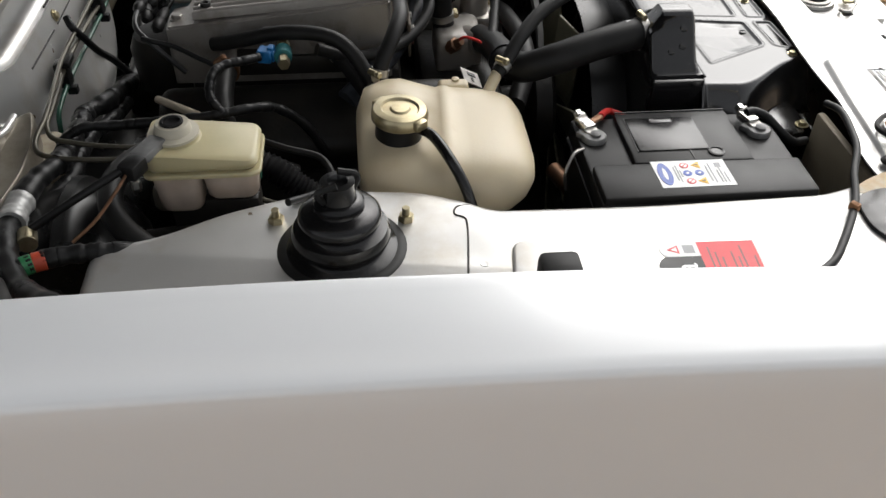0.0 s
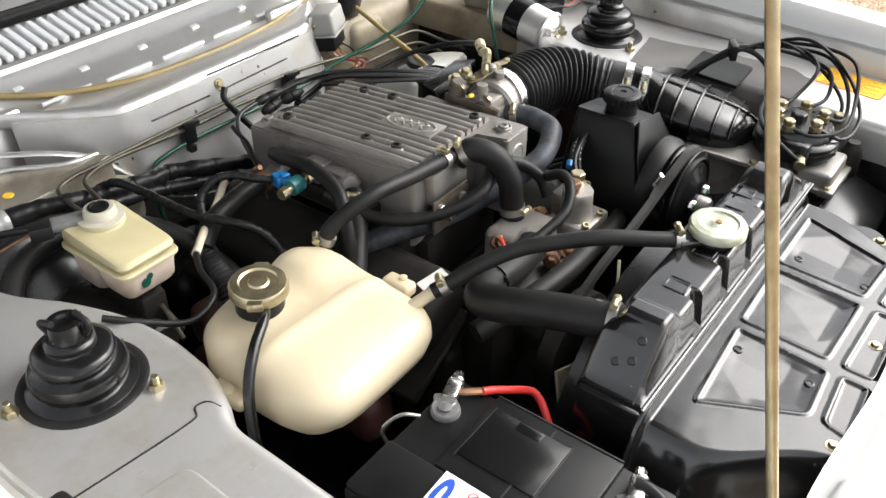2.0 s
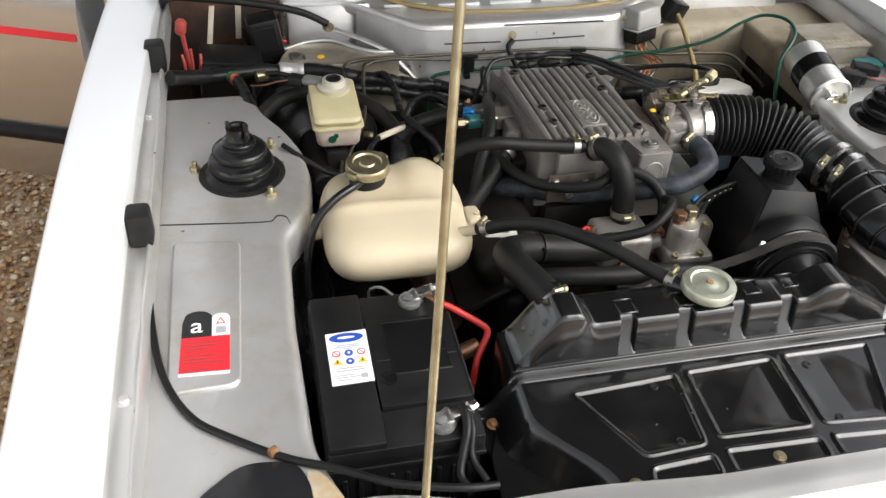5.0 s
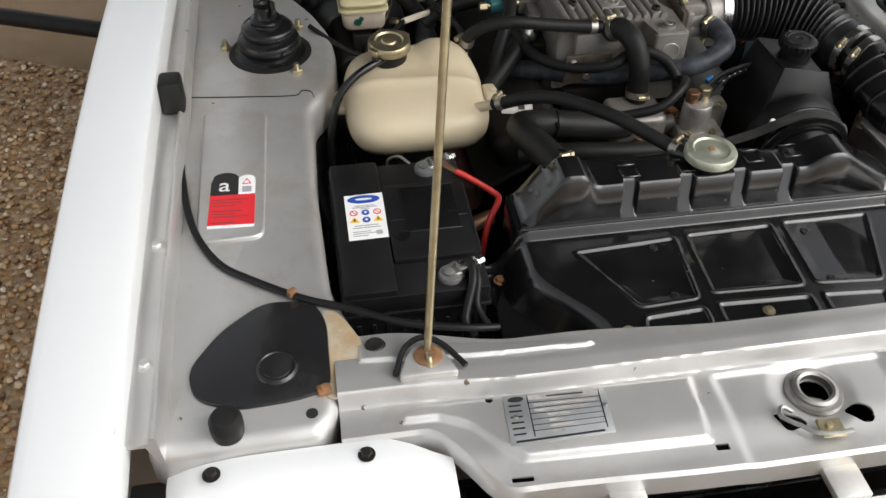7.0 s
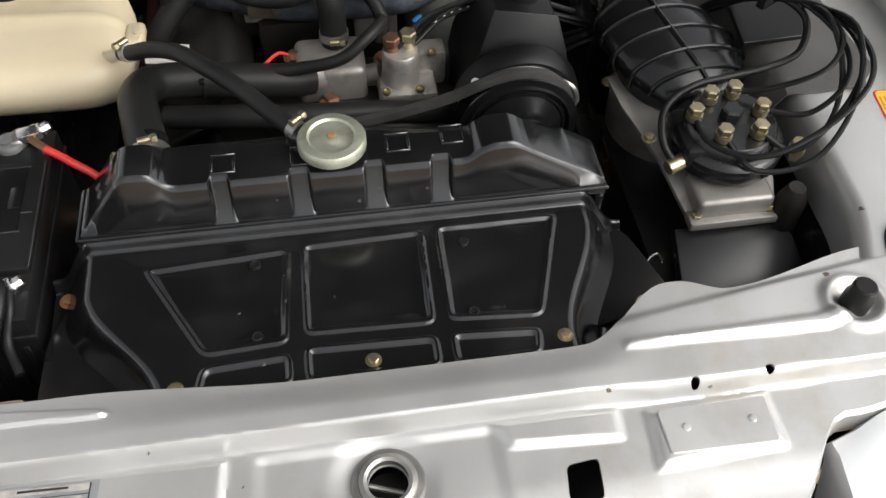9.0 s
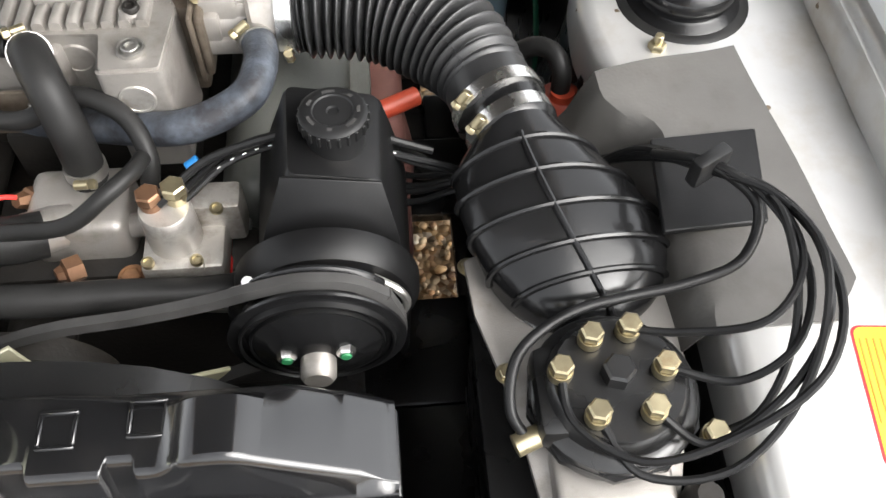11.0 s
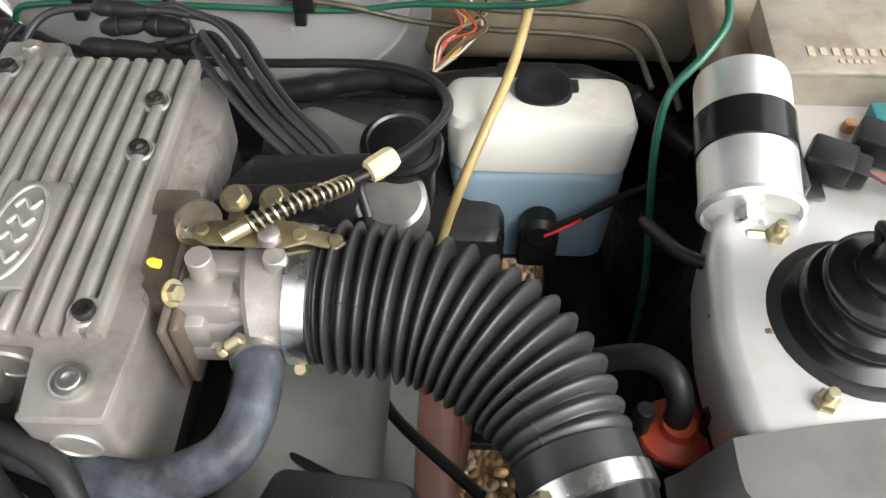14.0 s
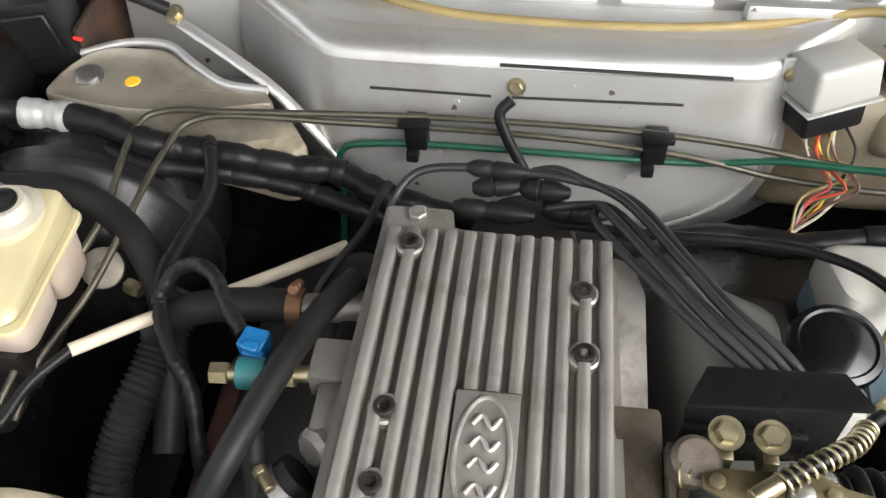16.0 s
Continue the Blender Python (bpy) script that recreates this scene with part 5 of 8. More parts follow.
def rad_tank():
    """The pressed top tank: sloped ends, a raised shoulder at each, grooves down the upright front."""
    rows = []
    n = 440
    for k in range(n + 1):
        x = -0.256 + 0.512 * k / n
        t = sum(tank_top(x + d) for d in (-0.003, 0.0, 0.003)) / 3
        notch = max(step(0.0105, 0.0075, abs(x - c)) for c in NOTCHES)
        yf, yt = 0.270 + 0.009 * notch, 0.2765 + 0.009 * notch
        tb = min(t, 0.815 - 0.008 * step(0.02, 0.09, x) - 0.016 * step(0.185, 0.224, x))
        h = max(0.002, t - 0.7745)
        r = min(0.0055, h * 0.5)
        row = [(x, 0.268, 0.756), (x, 0.2665, 0.766), (x, 0.268, 0.770), (x, yf, 0.7705 + 0.011 * notch * min(1.0, h / 0.03)), (x, yt - 0.001, t - r)]
        row += [(x, yt + r - r * math.cos(q), t - r + r * math.sin(q)) for q in (0.3, 0.65, 1.0, 1.3, 1.57)]
        row += [(x, 0.318, t), (x, 0.330, tb), (x, 0.334, tb - 0.002), (x, 0.337, tb - 0.007), (x, 0.338, min(tb - 0.012, 0.768)), (x, 0.338, 0.756)]
        rows.append(row)
    return rings(rows)


part("top_tank", rad_tank(), M_SHROUD, rad, "", 50)
part("seam", add(rod((-0.258, 0.2660, 0.7675), (0.258, 0.2660, 0.7675), 0.0020, 8)), M_SHROUD, rad)
part("end_panel", box((-0.259, 0.301, 0.735), (0.008, 0.068, 0.062), 0.003, 2), M_SHROUD, rad)
part("core", box((-0.013, 0.303, 0.56), (0.49, 0.055, 0.40), 0.004), M_BLACKP, rad)
for xx in (-0.255, 0.253):
    part("side_frame", box((xx, 0.303, 0.555), (0.010, 0.068, 0.39), 0.003), M_SHROUD, rad)
for p in ((-0.219, 0.292, 0.8172), (-0.232, 0.294, 0.7992), (-0.236, 0.309, 0.7936)):
    part("dimple", lathe([(0.005, 0), (0.004, 0.001), (0.001, 0.0012)], p, (-0.65, 0, 0.75), 14), M_SHROUD, rad)
part("filler_neck", lathe([(0.022, 0), (0.021, 0.012), (0.025, 0.016)], (-0.012, 0.303, 0.812), seg=28), M_SHROUD, rad)
cap = part("radiator_cap", lathe([(0.030, 0.0), (0.0325, 0.0015), (0.0325, 0.010), (0.0305, 0.0128), (0.023, 0.0138), (0.021, 0.0118), (0.0105, 0.0112), (0.008, 0.0128), (0.003, 0.0132)], (-0.012, 0.303, 0.8255), seg=44), M_CAPZ, rad, "dull plated pressure cap")
part("rivet", lathe([(0.004, 0), (0.0035, 0.0012), (0.001, 0.0015)], (-0.012, 0.303, 0.839), seg=12), M_RUST, cap)
part("bleed_pipe", rod((-0.05, 0.331, 0.818), (-0.015, 0.305, 0.818), 0.0075), M_SHROUD, rad)
part("hose_neck", rod((-0.182, 0.300, 0.797), (-0.19, 0.36, 0.796), 0.019, 20), M_SHROUD, rad)
for x, y in ((-0.116, 0.302), (-0.041, 0.303), (0.050, 0.309), (0.104, 0.313)):
    part("pocket_rim", add(*[box((x + dx, y + dy, tank_top(x) - 0.0006), (w, d, 0.0040), 0.0009, 1) for dx, dy, w, d in ((0, 0.0115, 0.024, 0.003), (0, -0.0115, 0.024, 0.003), (0.0105, 0, 0.003, 0.02), (-0.0105, 0, 0.003, 0.02))]), M_SHROUD, rad)

PANELS = [[(-0.203, 0.237), (-0.062, 0.245), (-0.068, 0.138), (-0.146, 0.134)], [(-0.054, 0.247), (0.068, 0.250), (0.065, 0.140), (-0.056, 0.144)],
          [(0.077, 0.252), (0.203, 0.252), (0.164, 0.135), (0.075, 0.142)], [(-0.147, 0.126), (-0.066, 0.130), (-0.066, 0.096), (-0.155, 0.092)],
          [(-0.057, 0.134), (0.065, 0.130), (0.065, 0.096), (-0.057, 0.096)], [(0.074, 0.131), (0.160, 0.125), (0.155, 0.096), (0.074, 0.096)]]
PANELS = [rounded(p, 0.010, 3) for p in PANELS]
PCEN = [(-0.11, 0.175), (0.045, 0.165), (0.125, 0.185)]


def cowl_w(y):
    t = (y - 0.09) / 0.17
    return -0.190 - 0.070 * step(0.05, 0.75, t), 0.195 + 0.045 * step(0.15, 0.9, t)


def cowl_z(x, y):
    z = 0.747 + 0.006 * (y - 0.1) / 0.15
    a, c = cowl_w(y)
    z -= 0.055 * step(a + 0.012, a - 0.035, x) + 0.055 * step(c - 0.012, c + 0.035, x)
    z += 0.012 * step(0.258, 0.266, y)
    g = min(edge_gap(x, y, p) for p in PANELS)
    inside = any(inpoly(x, y, p) for p in PANELS)
    if inside:
        z += 0.0017 * math.exp(-((g - 0.0035) / 0.0025) ** 2) - 0.0012 * step(0.004, 0.009, g)
        for i in range(3):
            if inpoly(x, y, PANELS[i]):
                cx, cy = PCEN[i]
                z -= 0.0045 * max(0.0, 1 - abs(x - cx) / 0.075 - abs(y - cy) / 0.085) * step(0.004, 0.02, g)
    return z


def cowl():
    rows = []
    nx, ny = 380, 150
    for k in range(nx + 1):
        u = k / nx
        row = []
        for j in range(ny + 1):
            y = 0.090 + 0.178 * j / ny
            a, c = cowl_w(y)
            x = (a - 0.04) + (c - a + 0.08) * u
            row.append((x, y, cowl_z(x, y)))
        rows.append(row + [(p[0], p[1], p[2] - 0.002) for p in reversed(row)])
    return rings(rows)


cow = thing("radiator_cowl", (0, 0.18, 0.70), "satin black pressed cowl panel between radiator and slam panel", "cowl")
part("panel", cowl(), M_SHROUD, cow, "", 40)
for x, y in ((-0.097, 0.229), (-0.097, 0.151), (0.104, 0.230), (0.101, 0.150)):
    part("rivet", lathe([(0.0055, 0), (0.0055, 0.0012), (0.004, 0.0016), (0.0035, 0.0006), (0.001, 0.0006)], (x, y, cowl_z(x, y) - 0.0002), seg=14), M_BLACKP, cow)
for x, y in ((0.004, 0.112), (0.179, 0.113), (-0.168, 0.106)):
    part("screw", hexhead((x, y, cowl_z(x, y)), (0, 0, 1), 0.005, 0.004), M_ZINC, cow, "rusty zinc screw")
part("ear", add(prism(rounded([(-0.235, 0.262), (-0.280, 0.245), (-0.300, 0.20), (-0.302, 0.13), (-0.245, 0.118), (-0.21, 0.13)], 0.012), 0.700, 0.704, 0.001, 1)), M_SHROUD, cow)
part("ear", add(prism(rounded([(0.212, 0.262), (0.249, 0.276), (0.284, 0.260), (0.310, 0.182), (0.294, 0.159), (0.246, 0.150), (0.200, 0.14)], 0.014), 0.698, 0.702, 0.001, 1)), M_SHROUD, cow)
for p, m in (((-0.284, 0.245, 0.704), M_RUST), ((-0.274, 0.222, 0.704), M_RUST), ((-0.283, 0.128, 0.705), M_ZINC), ((0.280, 0.166, 0.702), M_ZINC), ((0.255, 0.250, 0.702), M_STEEL)):
    part("bolt", hexhead(p, (0, 0, 1), 0.0062, 0.005), m, cow)

# grey shroud ring behind the core
shr = []
for k in range(25):
    a = -math.pi / 2 + radians(20 + 320 * k / 24)
    c, s_ = math.cos(a), math.sin(a)
    shr.append([(-0.013 + 0.195 * c, 0.335, 0.56 + 0.195 * s_), (-0.013 + 0.205 * c, 0.335, 0.56 + 0.205 * s_), (-0.013 + 0.205 * c, 0.385, 0.56 + 0.205 * s_), (-0.013 + 0.202 * c, 0.385, 0.56 + 0.202 * s_)])
solo("fan_shroud", rings(shr), M_BLACKP, "black fan shroud ring behind the radiator", "fan shroud")
solo("cable_tie", add(lathe([(0.0215, -0.002), (0.0228, -0.002), (0.0228, 0.002), (0.0215, 0.002)], (-0.15, 0.510, 0.7425), (1, 0.08, -0.2), 24), box((-0.15, 0.492, 0.755), (0.006, 0.005, 0.006), 0.001)), M_PLAS, "black cable tie round the top hose", "cable tie")
tag = thing("hose_tag", (-0.19, 0.56, 0.735), "white paper tag on the engine loom", "tag")
part("paper", box((-0.194, 0.562, 0.742), (0.050, 0.026, 0.0012), 0.0004, 1, (25, 8, 0)), M_DUSTYPAPER, tag)
part("text_bar", box((-0.187, 0.5612, 0.7428), (0.010, 0.012, 0.0006), 0.0, 1, (25, 8, 0)), M_INK, tag)
part("text_bar", box((-0.204, 0.5612, 0.7452), (0.014, 0.003, 0.0006), 0.0, 1, (25, 8, 0)), M_INK, tag)

# ---- engine ----
eng = thing("engine", (0, 0.75, 0.35), "V6 engine with ribbed grey cast plenum and dark oily block", "engine")
SL = -0.08  # fall of the plenum to the rear


def ptop(y):
    return 0.8185 + SL * (y - 0.683)


def plenum_body():
    plan = rounded([(-0.108, 0.664), (0.030, 0.664), (0.030, 0.612), (0.084, 0.612), (0.086, 0.70), (0.074, 0.715), (0.070, 0.905), (0.062, 0.936), (-0.052, 0.936), (-0.054, 0.968), (-0.108, 0.968)], 0.006, 3)
    b = bmesh.new()
    n = len(plan)
    lo = [b.verts.new((x * 1.01, y, 0.700)) for x, y in plan]
    hi = [b.verts.new((x, y, ptop(y) - 0.0065 - (0.006 if y > 0.945 else 0))) for x, y in plan]
    b.faces.new(lo)
    top = b.faces.new(hi)
    for i in range(n):
        b.faces.new((lo[i], lo[(i + 1) % n], hi[(i + 1) % n], hi[i]))
    bmesh.ops.bevel(b, geom=list(top.edges), offset=0.003, segments=2, affect="EDGES")
    return b


plen = part("plenum_chamber", plenum_body(), M_CAST, eng, "grey cast plenum with lengthwise ribs")
RX = [-0.094 + 0.0142 * k for k in range(12)]
for i, x in enumerate(RX):
    spans = [(0.668, 0.931)]
    if -0.036 < x < 0.014:
        spans = [(0.668, 0.697), (0.792, 0.931)]
    for y0, y1 in spans:
        rows = []
        for j in range(7):
            y = y0 + (y1 - y0) * j / 6
            e = 0.35 if j in (0, 6) else 1.0
            rows.append([(x + u, y, ptop(y) + (w * e if w > 0 else w)) for u, w in ((-0.0054, -0.009), (-0.0046, -0.0005), (-0.0038, 0.0021), (-0.0022, 0.0034), (0.0, 0.0038), (0.0022, 0.0034), (0.0038, 0.0021), (0.0046, -0.0005), (0.0054, -0.009))])
        part("rib", rings(rows), M_CAST, plen)
part("corner_bolt", hexhead((-0.081, 0.955, ptop(0.955) - 0.012), (0, 0, 1), 0.0075, 0.006), M_CAST, plen)
part("badge_plate", slab([(-0.031, 0.698, ptop(0.698) + 0.004), (0.0095, 0.698, ptop(0.698) + 0.004), (0.0095, 0.790, ptop(0.79) + 0.004), (-0.031, 0.790, ptop(0.79) + 0.004)], 0.013, 0.0012), M_CAST, plen)
OC = (-0.0108, 0.744)
part("badge_ring", sweep([Vector((OC[0] + 0.0165 * math.cos(TAU * k / 48), OC[1] + 0.041 * math.sin(TAU * k / 48), ptop(OC[1] + 0.041 * math.sin(TAU * k / 48)) + 0.0045)) for k in range(49)], 0.0016, 8), M_CASTLITE, plen)
for k, (y0, dx) in enumerate(((0.719, 0.006), (0.736, 0.004), (0.750, 0.004), (0.765, 0.005))):
    part("badge_stroke", tube([(OC[0] - 0.008, y0, ptop(y0) + 0.0048), (OC[0] - 0.002, y0 + 0.006, ptop(y0) + 0.0052), (OC[0] + 0.004, y0 - 0.002, ptop(y0) + 0.0052), (OC[0] + 0.009, y0 + dx, ptop(y0) + 0.0048)], 0.0017, 8), M_CASTLITE, plen)
for x, y in ((-0.080, 0.914), (-0.074, 0.772), (-0.073, 0.720), (0.046, 0.879), (0.048, 0.826), (0.053, 0.683)):
    bo = part("bolt_boss", lathe([(0.0115, -0.006), (0.0112, 0.001), (0.0095, 0.0022), (0.008, 0.001)], (x, y, ptop(y)), seg=20), M_CAST, plen)
    part("bolt", socket((x, y, ptop(y) + 0.0005), (0, 0, 1), 0.0072, 0.006), M_GREASE, bo)
part("bolt", hexhead((-0.081, 0.955, ptop(0.955) - 0.0125), (0, 0, 1), 0.007, 0.006), M_STEEL, plen)
part("bolt", add(lathe([(0.012, -0.004), (0.012, 0.001), (0.0105, 0.0015), (0.0095, -0.001)], (0.057, 0.637, ptop(0.637) - 0.003), seg=20), socket((0.057, 0.637, ptop(0.637) - 0.004), (0, 0, 1), 0.0075, 0.004)), M_STEEL, plen)
part("boss", lathe([(0.016, 0), (0.015, 0.002), (0.013, 0.0022), (0.0125, 0.001)], (0.057, 0.6125, 0.785), (0, -1, 0), 24), M_CASTLITE, plen)
part("boss", lathe([(0.016, 0), (0.015, 0.002), (0.013, 0.0022), (0.0125, 0.001)], (0.0, 0.664, 0.785), (0, -1, 0), 24), M_CAST, plen)
part("gasket_face", box((0.081, 0.747, 0.755), (0.032, 0.096, 0.10), 0.004), M_STAINED, plen, "oil-stained casting shoulder")
part("side_flange", prism(rounded([(0.066, 0.76), (0.092, 0.79), (0.092, 0.90), (0.083, 0.925), (0.066, 0.93)], 0.006), 0.74, 0.785, 0.003, 2), M_CASTLITE, plen)
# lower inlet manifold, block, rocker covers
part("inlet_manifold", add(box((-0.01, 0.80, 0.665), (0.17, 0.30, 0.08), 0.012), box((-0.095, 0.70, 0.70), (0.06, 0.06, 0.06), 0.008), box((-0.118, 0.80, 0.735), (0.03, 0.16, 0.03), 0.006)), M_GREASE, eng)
for s in (-1, 1):
    # left cover takes the near-black metal in place of the bay's shade
    part("rocker_cover", add(box((s * 0.165, 0.78, 0.655), (0.12, 0.42, 0.075), 0.025, 4, (0, s * 28, 0)), box((s * 0.185, 0.78, 0.615), (0.14, 0.45, 0.012), 0.004, 1, (0, s * 28, 0))), M_ROCKER if s > 0 else M_GREASE, eng, "dusty grey-green rocker cover, toned down for shadow" if s > 0 else "")
    part("exhaust_manifold", add(box((s * 0.255, 0.78, 0.53), (0.06, 0.36, 0.07), 0.02, 3), tube([(s * 0.255, 0.66, 0.53), (s * 0.27, 0.78, 0.50), (s * 0.25, 0.98, 0.42)], 0.025)), M_BROWN, eng, "red-brown enamelled manifold")
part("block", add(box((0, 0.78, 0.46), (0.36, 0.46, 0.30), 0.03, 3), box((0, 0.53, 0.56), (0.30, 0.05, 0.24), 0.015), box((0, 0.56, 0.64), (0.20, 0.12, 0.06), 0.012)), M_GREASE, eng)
part("heat_sheath", tube([(0.190, 0.745, 0.572), (0.24, 0.775, 0.57), (0.30, 0.81, 0.565)], 0.012, 14), M_ORANGE, eng, "orange sleeve")
part("heat_sheath", tube([(0.23, 0.615, 0.55), (0.262, 0.634, 0.55)], 0.012, 14), M_ORANGE, eng)
part("heat_sheath", tube([(-0.33, 0.42, 0.62), (-0.25, 0.45, 0.625)], 0.012, 14), M_COPPER, eng)

part("plug_sleeve", box((0.212, 0.745, 0.636), (0.018, 0.018, 0.022), 0.003, 2, (0, 20, 20)), M_RELAY, eng, "pale plastic connector")
part("plug_lead", tube([(0.214, 0.742, 0.628), (0.222, 0.725, 0.62), (0.24, 0.70, 0.63), (0.27, 0.67, 0.64), (0.30, 0.64, 0.65)], 0.005, 10), M_PLAS, eng)

# thermostat housing, warm-up regulator
part("thermostat_housing", add(box((-0.005, 0.56, 0.695), (0.085, 0.07, 0.06), 0.010, 3), rod((0.003, 0.58, 0.70), (0.003, 0.582, 0.738), 0.0155), rod((-0.045, 0.528, 0.716), (-0.005, 0.55, 0.705), 0.0195),
                               rod((0.035, 0.545, 0.70), (0.055, 0.54, 0.708), 0.011)), M_CAST, eng, "stained aluminium thermostat housing")
part("sensor", add(lathe([(0.011, 0), (0.011, 0.014), (0.008, 0.016), (0.006, 0.026)], (-0.043, 0.575, 0.708), (-0.5, -0.6, 0.6), 6)), M_COPPER, eng)
part("sensor", add(lathe([(0.012, 0), (0.012, 0.014), (0.008, 0.016), (0.006, 0.022)], (-0.005, 0.512, 0.69), (-0.8, -0.5, 0.2), 6)), M_COPPER, eng, "rusty copper sender")
part("sensor_lead", tube([(-0.13, 0.525, 0.728), (-0.09, 0.53, 0.735), (-0.065, 0.555, 0.735), (-0.05, 0.565, 0.72)], 0.0022, 8), M_RED, eng)
wur = part("warm_up_regulator", box((0.085, 0.519, 0.693), (0.070, 0.055, 0.030), 0.006, 2), M_CASTLITE, eng, "pale aluminium warm-up regulator")
part("regulator_can", lathe([(0.023, 0), (0.022, 0.03), (0.0215, 0.046), (0.020, 0.048)], (0.078, 0.524, 0.703), seg=28), M_CASTLITE, wur)
part("regulator_lug", box((0.105, 0.549, 0.708), (0.06, 0.03, 0.05), 0.005, 2), M_CASTLITE, wur)
part("regulator_foot", box((0.078, 0.497, 0.702), (0.052, 0.012, 0.014), 0.003, 2), M_CASTLITE, wur)
part("gasket", box((0.085, 0.519, 0.6785), (0.072, 0.057, 0.003), 0.001, 1), M_RED, wur)
part("mounting_plate", slab([(-0.03, 0.485, 0.672), (0.125, 0.470, 0.672), (0.135, 0.565, 0.675), (-0.02, 0.575, 0.675)], 0.008, 0.002), M_STEEL, eng)
for p, m in (((0.068, 0.527, 0.752), M_COPPER), ((0.088, 0.532, 0.754), M_ZINC)):
    part("banjo_bolt", add(lathe([(0.0105, 0), (0.0105, 0.008), (0.009, 0.0095)], (p[0], p[1], p[2] + 0.007), seg=6), lathe([(0.009, -0.006), (0.0095, 0.006)], p, seg=16)), m, wur)
for p in ((0.058, 0.497, 0.710), (0.098, 0.497, 0.710), (0.117, 0.531, 0.735)):
    part("screw", socket(p, (0, -0.2, 1), 0.0055, 0.005), M_ZINC, wur)
for p in ((0.035, 0.505, 0.676), (0.062, 0.570, 0.70)):
    part("bolt", hexhead(p, (0, -0.2, 1), 0.009, 0.008), M_RUST, eng)
part("hose_stub", add(rod((-0.045, 0.651, 0.813), (-0.03, 0.66, 0.805), 0.008), box((-0.045, 0.66, 0.778), (0.075, 0.02, 0.05), 0.005, 2)), M_CAST, eng)
part("bracket", slab([(-0.10, 0.640, 0.775), (-0.025, 0.640, 0.775), (-0.025, 0.640, 0.725), (-0.10, 0.640, 0.725)], 0.004, 0.001), M_STAINED, eng)
for x, z in ((-0.088, 0.762), (-0.040, 0.758), (-0.064, 0.738)):
    part("bolt", hexhead((x, 0.637, z), (0, -1, 0), 0.0065, 0.006), M_STEEL, eng)
part("vacuum_stub", add(box((-0.121, 0.822, 0.770), (0.032, 0.034, 0.026), 0.003, 2), box((-0.115, 0.785, 0.764), (0.026, 0.040, 0.034), 0.004, 2), lathe([(0.014, 0), (0.015, 0.015), (0.011, 0.020)], (-0.114, 0.772, 0.765), (-0.5, -0.7, 0.3), 8)), M_CAST, eng)
part("injector_pipe", add(rod((-0.205, 0.806, 0.776), (-0.13, 0.812, 0.777), 0.006), lathe([(0.008, 0), (0.0085, 0.012), (0.007, 0.013)], (-0.205, 0.806, 0.776), (1, 0.08, 0), 6), lathe([(0.009, 0), (0.009, 0.011)], (-0.157, 0.809, 0.776), (1, 0.08, 0), 6)), M_ZINC, eng)
part("cold_start_valve", rod((-0.186, 0.808, 0.776), (-0.166, 0.809, 0.776), 0.0115), M_TEAL, eng, "teal injector body")
part("connector", add(box((-0.180, 0.831, 0.778), (0.019, 0.018, 0.017), 0.0015, 1, (0, 0, -12)), box((-0.179, 0.823, 0.7875), (0.012, 0.008, 0.004), 0.001, 1, (0, 0, -12)), box((-0.178, 0.821, 0.776), (0.016, 0.006, 0.013), 0.001, 1, (0, 0, -12))), M_BLUE, eng, "bright blue plug")
part("vacuum_pipe", add(tube([(-0.170, 0.884, 0.749), (-0.140, 0.886, 0.750), (-0.105, 0.889, 0.751)], 0.0115, 14), box((-0.125, 0.889, 0.752), (0.035, 0.020, 0.014), 0.003, 2)), M_CAST, eng)
part("vacuum_tube", tube([(-0.29, 0.872, 0.715), (-0.262, 0.882, 0.733), (-0.225, 0.886, 0.742), (-0.19, 0.886, 0.747), (-0.160, 0.884, 0.749)], 0.0135, 14), M_RUBBER, eng, "black vacuum hose end")
part("hose_clip", add(*clamp((-0.166, 0.884, 0.749), (1, 0.0, 0.05), 0.0145, 0.012, (0, 0.6, 0.8))), M_COPPER, eng)
hose("vacuum_hose", [(-0.13, 0.745, 0.765), (-0.142, 0.735, 0.757), (-0.17, 0.71, 0.735), (-0.21, 0.68, 0.70), (-0.24, 0.66, 0.66)], 0.0155, "black hose with bright clip beside the plenum", (True, False))
solo("ribbed_hose", tube([(-0.122, 0.905, 0.765), (-0.135, 0.875, 0.775), (-0.153, 0.80, 0.795), (-0.172, 0.735, 0.79), (-0.195, 0.70, 0.75), (-0.215, 0.68, 0.66)], 0.0098, 12), M_RUBBER, "thin black vacuum hose along the plenum side", "hose")
for nm, pts, r, seg in (("convoluted_hose", [(-0.275, 0.915, 0.705), (-0.286, 0.881, 0.70), (-0.291, 0.854, 0.69), (-0.299, 0.823, 0.68), (-0.308, 0.797, 0.66), (-0.313, 0.771, 0.64), (-0.315, 0.74, 0.60)], 0.016, 16),):
    line = spline(pts, 22)
    n = len(line)
    solo(nm, sweep(line, lambda t: 0.0165 + 0.0016 * math.sin(t * TAU * 33), 14), M_BELLOW, "black convoluted hose beside the engine", "hose")

